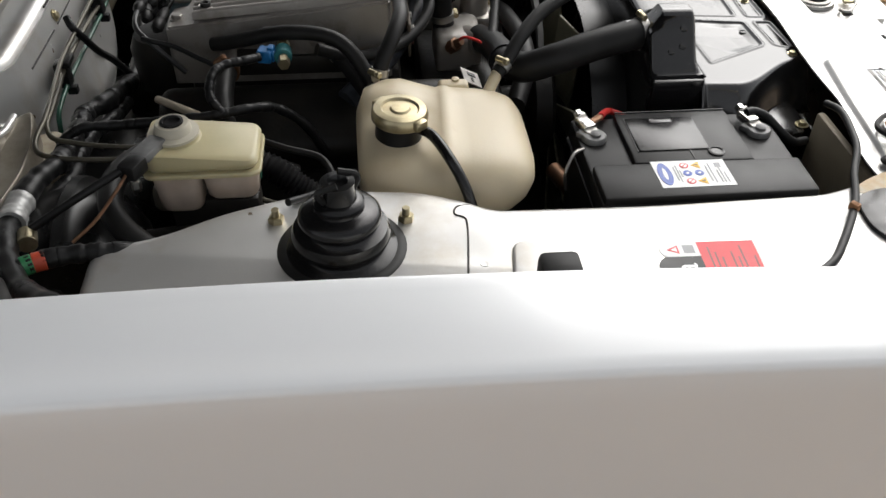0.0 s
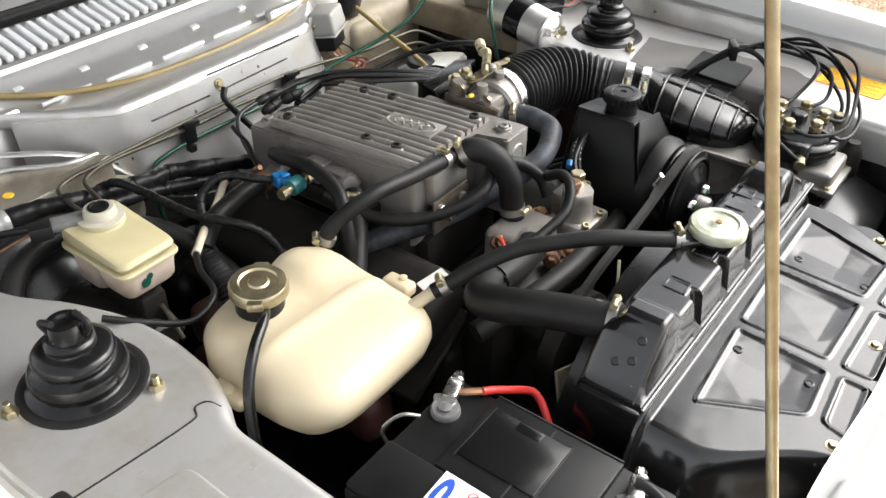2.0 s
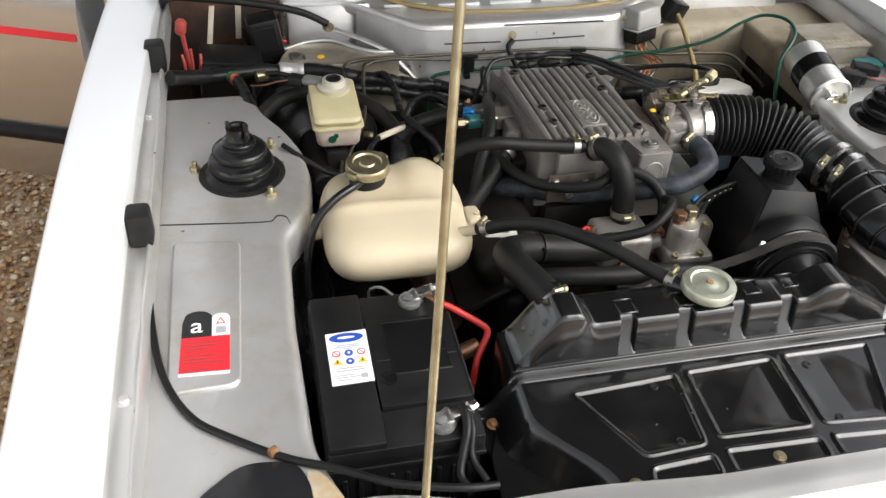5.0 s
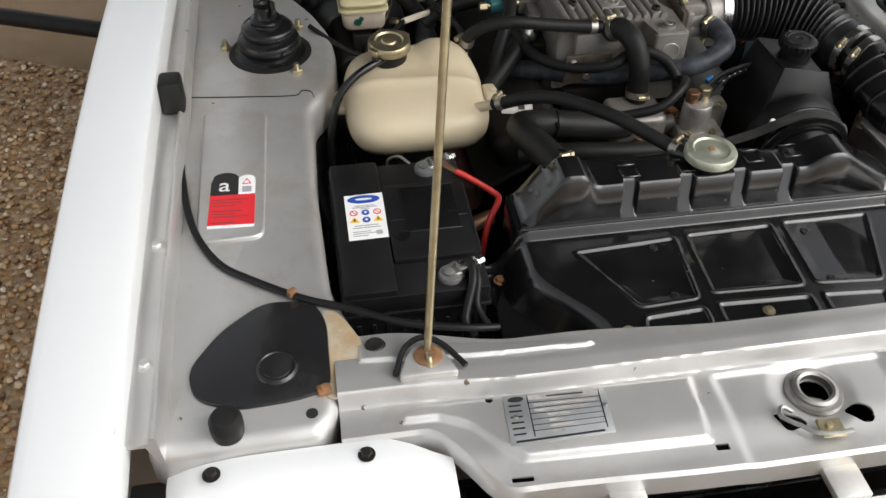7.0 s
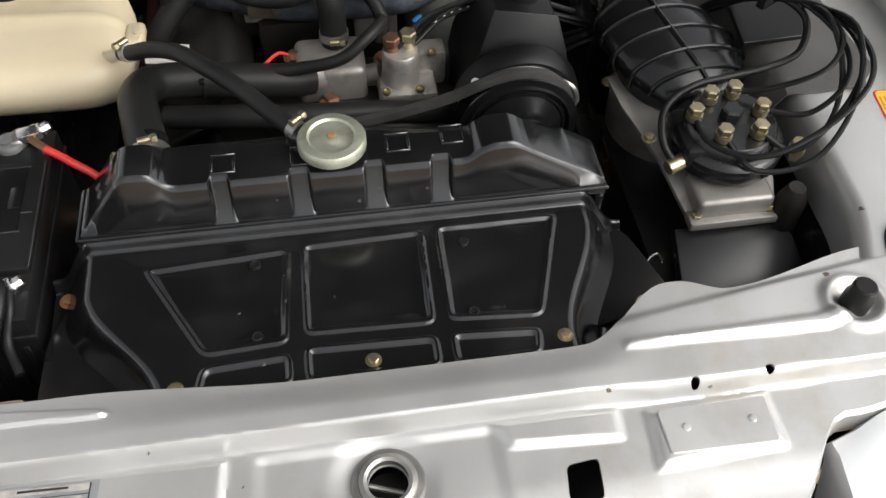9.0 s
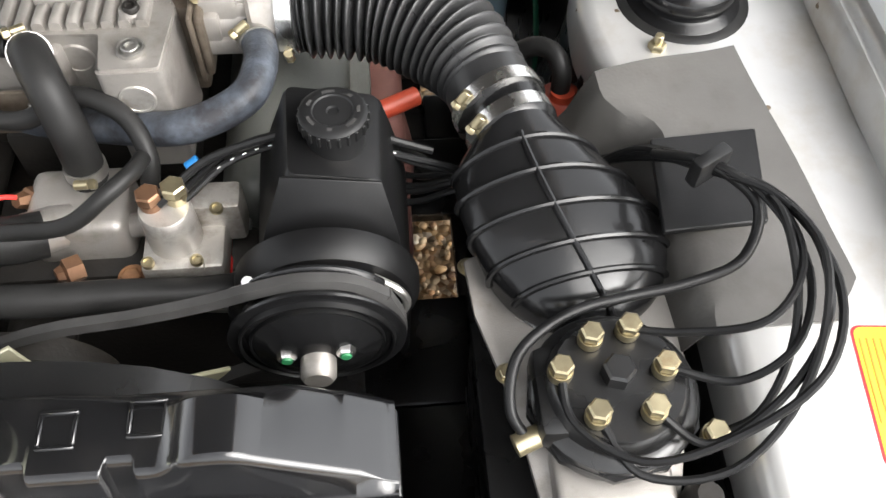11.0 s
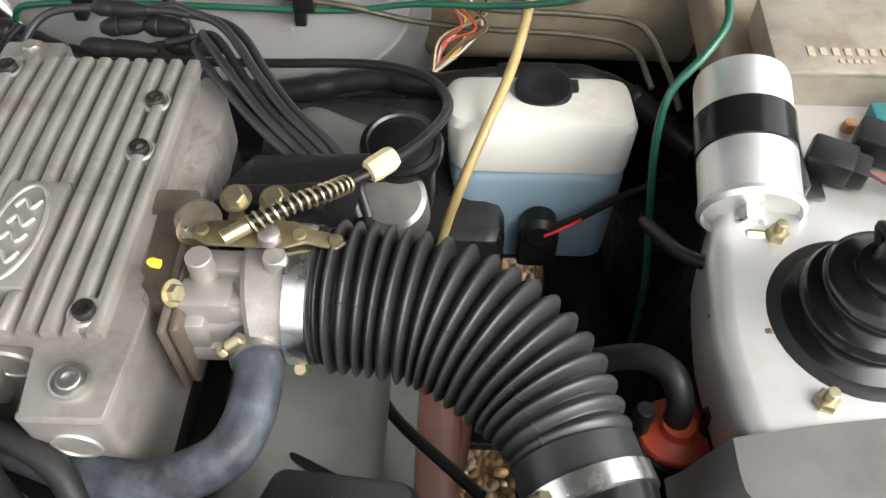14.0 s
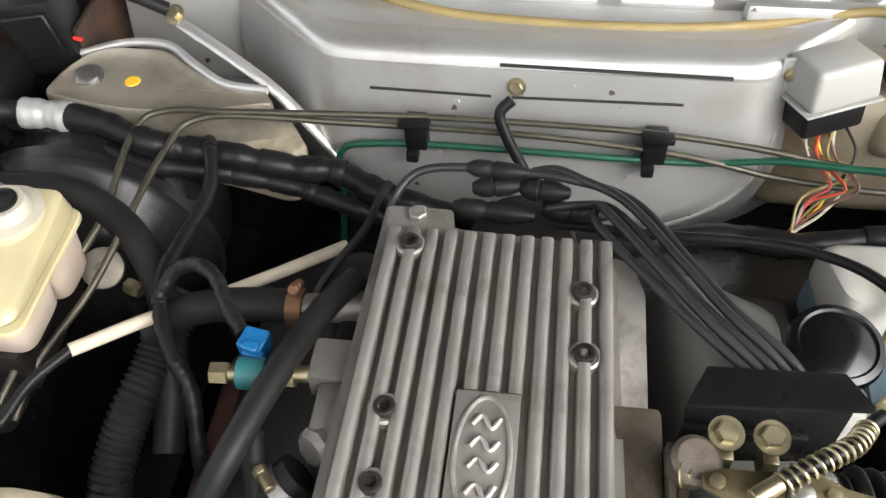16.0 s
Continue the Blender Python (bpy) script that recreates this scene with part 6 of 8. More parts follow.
# ---- throttle body and linkage ----
tb = thing("throttle_body", (0.13, 0.712, 0.76), "stained cast aluminium throttle body with linkage", "throttle body")
part("housing", rod((0.10, 0.716, 0.782), (0.150, 0.718, 0.784), 0.030, 28, 0.003), M_CAST, tb)
part("throat", rod((0.145, 0.718, 0.786), (0.176, 0.7205, 0.788), 0.0415, 32, 0.004), M_CAST, tb)
part("lug", box((0.122, 0.702, 0.8025), (0.034, 0.022, 0.031), 0.004, 2), M_CAST, tb)
part("housing_rib", add(box((0.128, 0.700, 0.790), (0.050, 0.010, 0.050), 0.003, 2), box((0.128, 0.692, 0.772), (0.056, 0.020, 0.018), 0.004, 2), box((0.114, 0.690, 0.792), (0.016, 0.014, 0.028), 0.003, 2), box((0.126, 0.704, 0.790), (0.044, 0.024, 0.044), 0.004, 2)), M_CAST, tb)
part("spindle_boss", box((0.138, 0.725, 0.812), (0.05, 0.018, 0.016), 0.004, 2), M_CAST, tb)
part("water_stub", rod((0.152, 0.705, 0.77), (0.151, 0.690, 0.788), 0.0145), M_CAST, tb)
part("flange", box((0.106, 0.716, 0.779), (0.008, 0.082, 0.068), 0.004, 2), M_STAINED, tb)
part("gasket_plate", box((0.0995, 0.720, 0.778), (0.005, 0.095, 0.074), 0.002), M_STAINED, tb)
for p in ((0.104, 0.697, 0.822), (0.104, 0.742, 0.826)):
    part("bolt", hexhead(p, (1, -0.3, 0.5), 0.006, 0.006), M_ZINC, tb)
part("lever", slab([(0.112, 0.730, 0.837), (0.122, 0.724, 0.838), (0.150, 0.722, 0.840), (0.172, 0.722, 0.840), (0.184, 0.726, 0.840), (0.203, 0.722, 0.839), (0.209, 0.727, 0.839), (0.205, 0.733, 0.839), (0.188, 0.736, 0.840), (0.176, 0.742, 0.840), (0.150, 0.742, 0.840), (0.122, 0.742, 0.838), (0.112, 0.738, 0.837)], 0.003, 0.0008), M_OLDZINC, tb, "yellow zinc throttle lever")
for lx, ly in ((0.180, 0.731), (0.203, 0.7275), (0.119, 0.733)):
    part("lever_pin", lathe([(0.0045, 0), (0.004, 0.0025), (0.001, 0.003)], (lx, ly, 0.8395), seg=14), M_ZINC, tb)
part("lever_post", rod((0.166, 0.716, 0.812), (0.166, 0.7165, 0.838), 0.0075), M_CAST, tb)
part("lever_post", rod((0.119, 0.715, 0.808), (0.119, 0.7155, 0.836), 0.0085), M_CAST, tb)
part("spindle", lathe([(0.013, -0.012), (0.0145, 0.0), (0.0150, 0.006), (0.012, 0.009), (0.004, 0.0095)], (0.110, 0.750, 0.824), (0.15, -0.15, 1), 24), M_STAINED, tb, "brown spindle drum")
part("pivot_bolt", lathe([(0.0075, 0), (0.007, 0.006), (0.004, 0.008)], (0.162, 0.728, 0.839), (0, 0, 1), 12), M_STEEL, tb)
part("ball_joint", rod((0.135, 0.722, 0.846), (0.150, 0.732, 0.848), 0.0052), M_ZINC, tb)
line = spline([(0.150, 0.731, 0.849), (0.172, 0.744, 0.852), (0.192, 0.758, 0.848), (0.206, 0.776, 0.838)], 10)
coil = []
for k in range(0, 331):
    u = k / 330 * (len(line) - 1)
    i = min(int(u), len(line) - 2)
    c = line[i].lerp(line[i + 1], u - i)
    d = (line[i + 1] - line[i]).normalized()
    a = Vector((0, 0, 1)).cross(d).normalized()
    e = d.cross(a)
    w = TAU * 15 * k / 330
    coil.append(c + (a * math.cos(w) + e * math.sin(w)) * 0.0056)
part("return_spring", sweep(coil, 0.00105, 6), M_ZINC, tb, "coiled return spring")
part("yellow_cap", lathe([(0.0030, 0), (0.0034, 0.005), (0.002, 0.008)], (0.094, 0.714, 0.828), (-1, 0.2, 0.1), 10), M_YLABEL, tb)
part("throttle_cable", tube([(0.15, 0.733, 0.849), (0.19, 0.757, 0.848), (0.208, 0.778, 0.838), (0.231, 0.797, 0.836), (0.254, 0.836, 0.822), (0.266, 0.886, 0.802), (0.249, 0.932, 0.785), (0.207, 0.962, 0.771), (0.105, 0.982, 0.752), (0.03, 1.00, 0.735)], 0.0042, 10), M_PLAS, tb)
part("cable_stop", lathe([(0.005, 0), (0.0078, 0.001), (0.0085, 0.006), (0.0085, 0.018), (0.007, 0.022), (0.004, 0.023)], (0.217, 0.785, 0.838), (0.75, 0.65, 0.05), 8), M_BRAKE, tb, "pale yellow plastic cable stop")
part("cable_bracket", add(slab([(0.112, 0.800, 0.803), (0.226, 0.802, 0.812), (0.212, 0.830, 0.808), (0.128, 0.832, 0.800)], 0.003, 0.0008), slab([(0.112, 0.800, 0.803), (0.21, 0.802, 0.810), (0.20, 0.786, 0.775), (0.112, 0.780, 0.77)], 0.003), box((0.146, 0.784, 0.79), (0.075, 0.004, 0.03), 0.001)), M_BLACKP, tb, "black cable bracket")
for x in (0.130, 0.156):
    part("bolt", add(hexhead((x, 0.771, 0.824), (0, -0.25, 1), 0.0072, 0.007), box((x, 0.763, 0.808), (0.010, 0.012, 0.02), 0.002)), M_ZINC, tb)
part("vacuum_pot", add(lathe([(0.026, -0.07), (0.027, -0.012), (0.0325, -0.008), (0.034, 0.0), (0.0325, 0.005), (0.028, 0.007), (0.026, 0.0055), (0.016, 0.010), (0.006, 0.0115)], (0.229, 0.884, 0.757), (0, -0.10, 1), 36)), M_GLOSSPLAS, tb, "round black dashpot")
part("pot_collar", rod((0.226, 0.858, 0.70), (0.224, 0.842, 0.745), 0.027, 32, 0.004), M_STEEL, tb)

# ---- intake bellows and elbow ----
bel = thing("intake_bellows", (0.18, 0.722, 0.75), "grey-black ribbed rubber intake bellows", "intake hose")
BLINE = spline([(0.180, 0.7215, 0.788), (0.205, 0.7195, 0.789), (0.235, 0.7165, 0.788), (0.270, 0.709, 0.786), (0.303, 0.691, 0.782), (0.331, 0.664, 0.777), (0.348, 0.632, 0.774), (0.357, 0.602, 0.772)], 48)
NB = 18


def bell_r(t):
    base = 0.0465 - 0.008 * step(0.55, 0.9, t)
    if t < 0.10:
        return base - 0.003 + 0.0018 * math.cos(t / 0.10 * TAU * 3.5)
    if t > 0.90:
        return base
    w = (t - 0.10) / 0.80 * NB
    f = w - math.floor(w)
    fin = math.sin(math.pi * f)
    amp = 0.0108 * (1 - 0.75 * step(0.70, 0.92, t))
    return base - 0.001 + amp * (fin ** 1.15 - 0.50)


part("bellows", sweep(BLINE, bell_r, 44), M_BELLOW, bel, "", 70)
seam = []
for i in range(38, len(BLINE) - 35):
    t = (BLINE[i + 1] - BLINE[i - 1]).normalized()
    a = Vector((0, 0, 1)).cross(t).normalized()
    seam.append(BLINE[i] + (t.cross(a) * 0.80 - a * 0.60) * (bell_r(i / (len(BLINE) - 1)) + 0.0002))
part("mould_seam", sweep(seam, 0.0006, 6), M_BELLOW, bel)
b1, b2 = clamp((0.180, 0.7215, 0.788), (1, -0.05, 0), 0.0455, 0.014, (0, -1, -0.6))
c = part("hose_clip", b1, M_CHROME, bel, "broad bright steel clip")
part("screw", b2, M_ZINC, c)
for at, way, r, sc in (((0.359, 0.597, 0.772), (0.33, -0.94, -0.05), 0.0405, (-0.95, -0.2, 0.75)), ((0.367, 0.572, 0.770), (0.33, -0.94, -0.05), 0.0385, (-0.95, -0.2, 0.75))):
    b1, b2 = clamp(at, way, r, 0.013, sc)
    c = part("hose_clip", b1, M_CHROME, bel, "broad bright steel clip")
    part("screw", b2, M_ZINC, c)
elb = thing("intake_elbow", (0.40, 0.45, 0.68), "shiny black moulded intake elbow with ribs and a spine", "intake duct")
NECK, RING = Vector((0.3685, 0.565, 0.769)), Vector((0.4085, 0.470, 0.722))
NAX = Vector((0.20, -0.97, -0.12)).normalized()
NRT = Vector((0.97, 0.20, 0.0)).normalized()
NUP = NRT.cross(NAX).normalized()
if NUP.z < 0:
    NUP = -NUP


def elbow_pt(phi, t, grow=0.0):
    """A point on the moulding: from the round neck over the dome to the ring on the metering unit."""
    c, s_ = math.cos(phi), math.sin(phi)
    p0 = NECK + (NRT * c + NUP * s_) * (0.037 + grow)
    p3 = RING + Vector((c, -s_, 0)) * (0.0745 + grow)
    p1 = p0 + NAX * (0.040 + 0.034 * s_) + Vector((0.044 * c, 0, -0.012 * max(0.0, s_)))
    p2 = p3 + Vector((0.010 * c, -0.012 * s_, 0.036 + 0.016 * s_))
    u = 1 - t
    return p0 * u ** 3 + p1 * (3 * u * u * t) + p2 * (3 * u * t * t) + p3 * t ** 3


def elbow_arc(reach):
    """The line round the dome at one distance along the neck's way."""
    way = Vector((0.16, -0.987, 0)).normalized()
    out = []
    for k in range(73):
        phi = -0.75 + (math.pi + 1.5) * k / 72
        lo, hi = 0.0, 1.0
        if (elbow_pt(phi, 1.0) - NECK).dot(way) < reach:
            continue
        for j in range(24):
            mid = (lo + hi) / 2
            if (elbow_pt(phi, mid, 0.0008) - NECK).dot(way) >= reach:
                hi = mid
            else:
                lo = mid
        q = elbow_pt(phi, hi, 0.0008)
        if q.z > 0.729:
            out.append(q)
    return out


part("moulding", rings([[elbow_pt(TAU * k / 56, t / 30) for k in range(56)] for t in range(31)]), M_GLOSSPLAS, elb, "", 60)
part("neck", rings([[NECK - NAX * d + (NRT * math.cos(TAU * k / 40) + NUP * math.sin(TAU * k / 40)) * r for k in range(40)] for d, r in ((0.036, 0.036), (0.03, 0.037), (0.012, 0.037), (0.010, 0.0395), (0.004, 0.0395), (0.0, 0.037))]), M_GLOSSPLAS, elb)
for reach in (0.028, 0.056, 0.086, 0.117, 0.142):
    arc = elbow_arc(reach)
    if len(arc) > 5:
        part("rib", sweep(arc, 0.0030, 8), M_GLOSSPLAS, elb)
part("spine", sweep([elbow_pt(math.pi / 2 + 0.12 - 0.42 * k / 40, 0.08 + 0.84 * k / 40, 0.0012) for k in range(41)], 0.0027, 8), M_GLOSSPLAS, elb)
eb1, eb2 = clamp((0.4085, 0.470, 0.7205), (0, 0, 1), 0.0755, 0.011, (-0.9, -0.2, 0))
eclip = part("hose_clip", eb1, M_CHROME, elb, "bright steel clip at the elbow's foot")
part("screw", eb2, M_STEEL, eclip)

# ---- fuel metering unit on the air box ----
abx = thing("air_box", (0.40, 0.34, 0.42), "matt black air filter box with clips", "air filter box")
part("case", add(box((0.405, 0.34, 0.53), (0.145, 0.30, 0.22), 0.008), box((0.405, 0.34, 0.637), (0.158, 0.31, 0.010), 0.003)), M_BLACKP, abx)
part("front_ramp", slab([(0.346, 0.272, 0.668), (0.472, 0.272, 0.674), (0.484, 0.196, 0.640), (0.338, 0.190, 0.640)], 0.02, 0.003), M_BLACKP, abx)
for q in ([(0.314, 0.230, 0.615), (0.316, 0.246, 0.632), (0.326, 0.260, 0.645), (0.335, 0.262, 0.648), (0.339, 0.255, 0.642), (0.332, 0.246, 0.634), (0.318, 0.236, 0.620)],
          [(0.478, 0.270, 0.662), (0.484, 0.268, 0.660), (0.490, 0.262, 0.655), (0.486, 0.256, 0.650), (0.488, 0.250, 0.642), (0.496, 0.248, 0.634)]):
    part("clip", tube(q, 0.0014, 8), M_CHROME, abx, "bright wire spring clip")
met = thing("fuel_metering_unit", (0.40, 0.34, 0.64), "cast fuel metering unit with brass banjo bolts and pipes", "fuel distributor")
part("base_plate", slab([(0.318, 0.470, 0.722), (0.330, 0.476, 0.722), (0.365, 0.45, 0.722), (0.475, 0.44, 0.722), (0.480, 0.36, 0.722), (0.456, 0.262, 0.695), (0.360, 0.256, 0.692), (0.345, 0.345, 0.71), (0.322, 0.42, 0.722)], 0.008, 0.002), M_CAST, met)
part("air_funnel", lathe([(0.074, -0.078), (0.0745, -0.070), (0.075, -0.066), (0.0765, -0.010), (0.076, -0.002), (0.070, 0.0)], (0.4085, 0.470, 0.716), seg=44), M_CAST, met)
part("bridge", add(box((0.408, 0.287, 0.712), (0.085, 0.05, 0.03), 0.006, 3), box((0.408, 0.264, 0.699), (0.102, 0.022, 0.012), 0.003, 2)), M_CAST, met, "grey cast bridge")
part("distributor_body", add(lathe([(0.060, 0.0), (0.061, 0.02), (0.058, 0.024), (0.052, 0.026), (0.050, 0.036), (0.046, 0.040)], (0.412, 0.336, 0.735), seg=32), lathe([(0.064, 0), (0.064, 0.006)], (0.412, 0.336, 0.742), seg=10), box((0.379, 0.336, 0.752), (0.05, 0.07, 0.03), 0.008, 2)), M_BLACKP, met, "black cast distributor body")
part("centre_plug", lathe([(0.012, 0), (0.012, 0.012), (0.010, 0.014)], (0.411, 0.339, 0.775), seg=6), M_BLACKP, met)
FD = [(0.371, 0.342), (0.424, 0.371), (0.444, 0.340), (0.430, 0.309), (0.391, 0.308), (0.472, 0.295), (0.396, 0.366)]
for x, y in FD:
    z = 0.776 if x < 0.46 else 0.758
    bj = part("banjo_bolt", add(lathe([(0.0082, 0.009), (0.0085, 0.0095), (0.0085, 0.016), (0.007, 0.0175)], (x, y, z), seg=6), lathe([(0.0062, -0.008), (0.0062, 0.012)], (x, y, z), seg=14)), M_ZINC, met, "brassy banjo bolt")
    part("union", lathe([(0.0088, 0.0), (0.0092, 0.004), (0.0088, 0.008)], (x, y, z), seg=18), M_ZINC, bj)
part("side_union", rod((0.338, 0.305, 0.742), (0.358, 0.312, 0.745), 0.0085), M_ZINC, met)
for p in ((0.367, 0.265, 0.704), (0.449, 0.268, 0.706), (0.342, 0.37, 0.722), (0.322, 0.468, 0.722)):
    part("screw", hexhead(p, (0, 0, 1), 0.006, 0.005), M_ZINC, met)
part("regulator", lathe([(0.016, -0.05), (0.016, 0.0), (0.012, 0.012), (0.009, 0.02)], (0.468, 0.262, 0.72), seg=20), M_GREASE, met)
PRINTS = []
for k, (x, y) in enumerate(FD[:6]):
    z = 0.781 if x < 0.46 else 0.762
    w = 0.012 * (k - 2.5)
    far = [[(0.375, 0.308, 0.775), (0.415, 0.275, 0.779), (0.475, 0.28, 0.80), (0.527, 0.305, 0.835), (0.556, 0.37, 0.835)],
           [(0.46, 0.36, 0.792), (0.51, 0.352, 0.82), (0.54, 0.39, 0.83)],
           [(0.49, 0.324, 0.785), (0.525, 0.335, 0.81), (0.55, 0.39, 0.815)],
           [(0.463, 0.287, 0.77), (0.505, 0.30, 0.80), (0.545, 0.345, 0.825), (0.560, 0.42, 0.82)],
           [(0.416, 0.272, 0.763), (0.475, 0.267, 0.775), (0.525, 0.31, 0.815), (0.548, 0.385, 0.845)],
           [(0.50, 0.302, 0.78), (0.53, 0.35, 0.81), (0.535, 0.42, 0.835)]][k]
    pts = [(x, y, z)] + far + [(0.540 - 0.004 * (k % 3), 0.448 + 0.005 * k, 0.826 - 0.003 * k), (0.503, 0.486, 0.811 + 0.0045 * (k % 3)), (0.470 + 0.004 * (k % 2), 0.546, 0.768 - 0.006 * (k // 2)), (0.43, 0.568 + w * 0.2, 0.722 - 0.005 * (k % 3)), (0.38, 0.568 + w * 0.2, 0.712 - 0.006 * (k % 3))]
    pts += [(0.32, 0.555 + w * 0.3, 0.725), (0.28, 0.565 + w * 0.5, 0.705), (0.20, 0.60 + w, 0.70), (0.14, 0.63 + w, 0.69)] if k not in (1, 4) else [(0.30, 0.56, 0.74 + 0.006 * (k == 1)), (0.2, 0.572 + 0.01 * (k == 4), 0.768), (0.135, 0.556 + 0.012 * (k == 4), 0.768), (0.095, 0.53 + 0.012 * (k == 4), 0.752)]
    # the pipes pass beneath the elbow
    q = [Vector(p) for p in pts]
    if k in (1, 4):
        run = spline(q, 12)
        best = [p for p in run if 0.11 < p.x < 0.30 and p.y > 0.53 and p.z > 0.73]
        gone = 0.0
        for j in range(2, len(best) - 2):
            gone += (best[j] - best[j - 1]).length
            if gone < 0.010:
                continue
            gone = 0.0
            d = (best[j + 1] - best[j - 1]).normalized()
            up = (Vector((0, -0.5, 1)) - d * d.dot(Vector((0, -0.5, 1)))).normalized()
            PRINTS.append((best[j] + up * 0.0030, d))
    solo("fuel_pipe", tube(q, 0.0031, 8, 6), M_PLAS, "thin black plastic fuel pipe looping from the metering unit", "fuel pipe", "fuel pipes")
for p, d in PRINTS:
    solo("print_mark", rod(p - d * 0.0017, p + d * 0.0017, 0.0006, 6, 0.0002), M_LABEL, "white printed mark on a black fuel pipe", "marking", "print marks")
solo("control_pipe", tube([(0.348, 0.308, 0.743), (0.336, 0.325, 0.760), (0.345, 0.36, 0.775), (0.385, 0.388, 0.778), (0.43, 0.400, 0.776), (0.476, 0.407, 0.778), (0.521, 0.422, 0.785), (0.535, 0.455, 0.805), (0.503, 0.486, 0.818), (0.478, 0.53, 0.78)], 0.0042, 10), M_PLAS, "thicker black pipe over the metering unit", "fuel pipe", "fuel pipes")
solo("pipe_clip", box((0.502, 0.486, 0.817), (0.034, 0.012, 0.026), 0.003, 2, (0, 0, 30)), M_PLAS, "black plastic clip holding the fuel pipes", "clip")
solo("small_hose", tube([(0.075, 0.522, 0.756), (0.11, 0.55, 0.772), (0.165, 0.565, 0.782), (0.215, 0.575, 0.78), (0.30, 0.57, 0.75)], 0.0036, 8), M_PLAS, "thin black hose past the pump reservoir", "hose")
solo("blue_ferrule", rod((0.098, 0.551, 0.766), (0.108, 0.556, 0.770), 0.0052), M_BLUE, "small blue ferrule on a thin pipe", "ferrule")

# ---- power steering pump ----
pas = thing("power_steering_pump", (0.21, 0.48, 0.62), "satin black steering pump and reservoir with ribbed cap", "steering pump")


def pas_tank():
    rows = []
    for (y0, z), (xa, xb) in (((0.503, 0.806), (0.186, 0.252)), ((0.499, 0.802), (0.183, 0.256)), ((0.486, 0.770), (0.168, 0.262)), ((0.472, 0.735), (0.154, 0.270)), ((0.460, 0.70), (0.148, 0.275)), ((0.457, 0.60), (0.150, 0.272))):
        pl = rounded([(xa, y0), (xb, y0), (xb + 0.003, 0.592), (xa - 0.003, 0.592)], 0.007, 4)
        rows.append([(x, y, z - (0.2 * (x - 0.218) if z > 0.8 else 0.0)) for x, y in pl])
    return rings(rows)


part("reservoir", pas_tank(), M_PUMP, pas, "", 40)
part("front_plate", slab([(0.181, 0.496, 0.819), (0.256, 0.499, 0.803), (0.266, 0.480, 0.765), (0.272, 0.466, 0.728), (0.150, 0.464, 0.728), (0.163, 0.482, 0.768)], 0.003, 0.001), M_PUMP, pas)
part("front_shell", lathe([(0.075, 0.012), (0.074, -0.003), (0.068, -0.012), (0.05, -0.017)], (0.207, 0.456, 0.715), (0, 1, 0), 36), M_PUMP, pas)
part("neck", lathe([(0.023, -0.012), (0.0225, 0.018)], (0.222, 0.541, 0.808), seg=28), M_PLAS, pas)
part("filler_cap", lathe([(0.0245, 0.0), (0.0265, 0.001), (0.0265, 0.012), (0.0235, 0.0145), (0.016, 0.0148), (0.015, 0.0138), (0.005, 0.0142), (0.004, 0.0125)], (0.222, 0.542, 0.822), seg=48), M_PLAS, pas, "ribbed black filler cap")
for k in range(22):
    a = TAU * k / 22
    part("grip_rib", rod((0.222 + 0.0262 * math.cos(a), 0.542 + 0.0262 * math.sin(a), 0.8235), (0.222 + 0.0262 * math.cos(a), 0.542 + 0.0262 * math.sin(a), 0.8335), 0.0018, 6), M_PLAS, pas)
for k in range(10):
    a = TAU * (k + 0.3 * (k % 3)) / 10
    part("text_bar", box((0.222 + 0.0195 * math.cos(a), 0.542 + 0.0195 * math.sin(a), 0.8367), (0.0026, 0.006 - 0.002 * (k % 2), 0.0006), 0.0, 1, (0, 0, math.degrees(a))), M_BELTING, pas)
PC = Vector((0.199, 0.426, 0.718))
pul = part("pulley", add(lathe([(0.020, -0.030), (0.036, -0.026), (0.040, -0.022), (0.048, -0.020), (0.053, -0.016), (0.069, -0.0145), (0.0695, -0.0125), (0.062, -0.004), (0.062, 0.0), (0.0695, 0.009), (0.0695, 0.011), (0.045, 0.013), (0.02, 0.013)], PC, (0, 1, 0), 48)), M_GLOSSPLAS, pas, "black pressed steel pulley")
for dx, dz in ((-0.023, 0.004), (0.022, 0.006), (0.0, -0.024)):
    part("pulley_bolt", hexhead(PC + Vector((dx, -0.024, dz + 0.002)), (0, -1, 0.0), 0.0075, 0.010), M_CHROME, pul)
    part("paint_mark", lathe([(0.005, 0), (0.004, 0.002), (0.001, 0.0022)], PC + Vector((dx, -0.0335, dz + 0.002)), (0, -1, 0), 12), M_TAPEGREEN, pul, "green paint mark")
part("hub", lathe([(0.014, 0), (0.014, 0.022), (0.011, 0.026)], PC + Vector((0, -0.022, -0.004)), (0, -1, 0), 20), M_CAST, pul)
for r in (0.050, 0.058):
    part("pulley_ring", lathe([(r, -0.017), (r + 0.001, -0.0195), (r + 0.0022, -0.0195), (r + 0.003, -0.015)], PC, (0, 1, 0), 48, False), M_PUMP, pul)
part("adjuster", tube([(0.135, 0.44, 0.742), (0.138, 0.436, 0.757), (0.152, 0.434, 0.765), (0.166, 0.436, 0.758), (0.166, 0.44, 0.744)], 0.0035, 8), M_STEEL, pas)
part("adjuster", tube([(0.245, 0.44, 0.76), (0.264, 0.432, 0.752), (0.270, 0.43, 0.735), (0.262, 0.43, 0.715)], 0.0035, 8), M_STEEL, pas)
part("stud", rod((0.152, 0.45, 0.738), (0.152, 0.436, 0.770), 0.005), M_CHROME, pas)
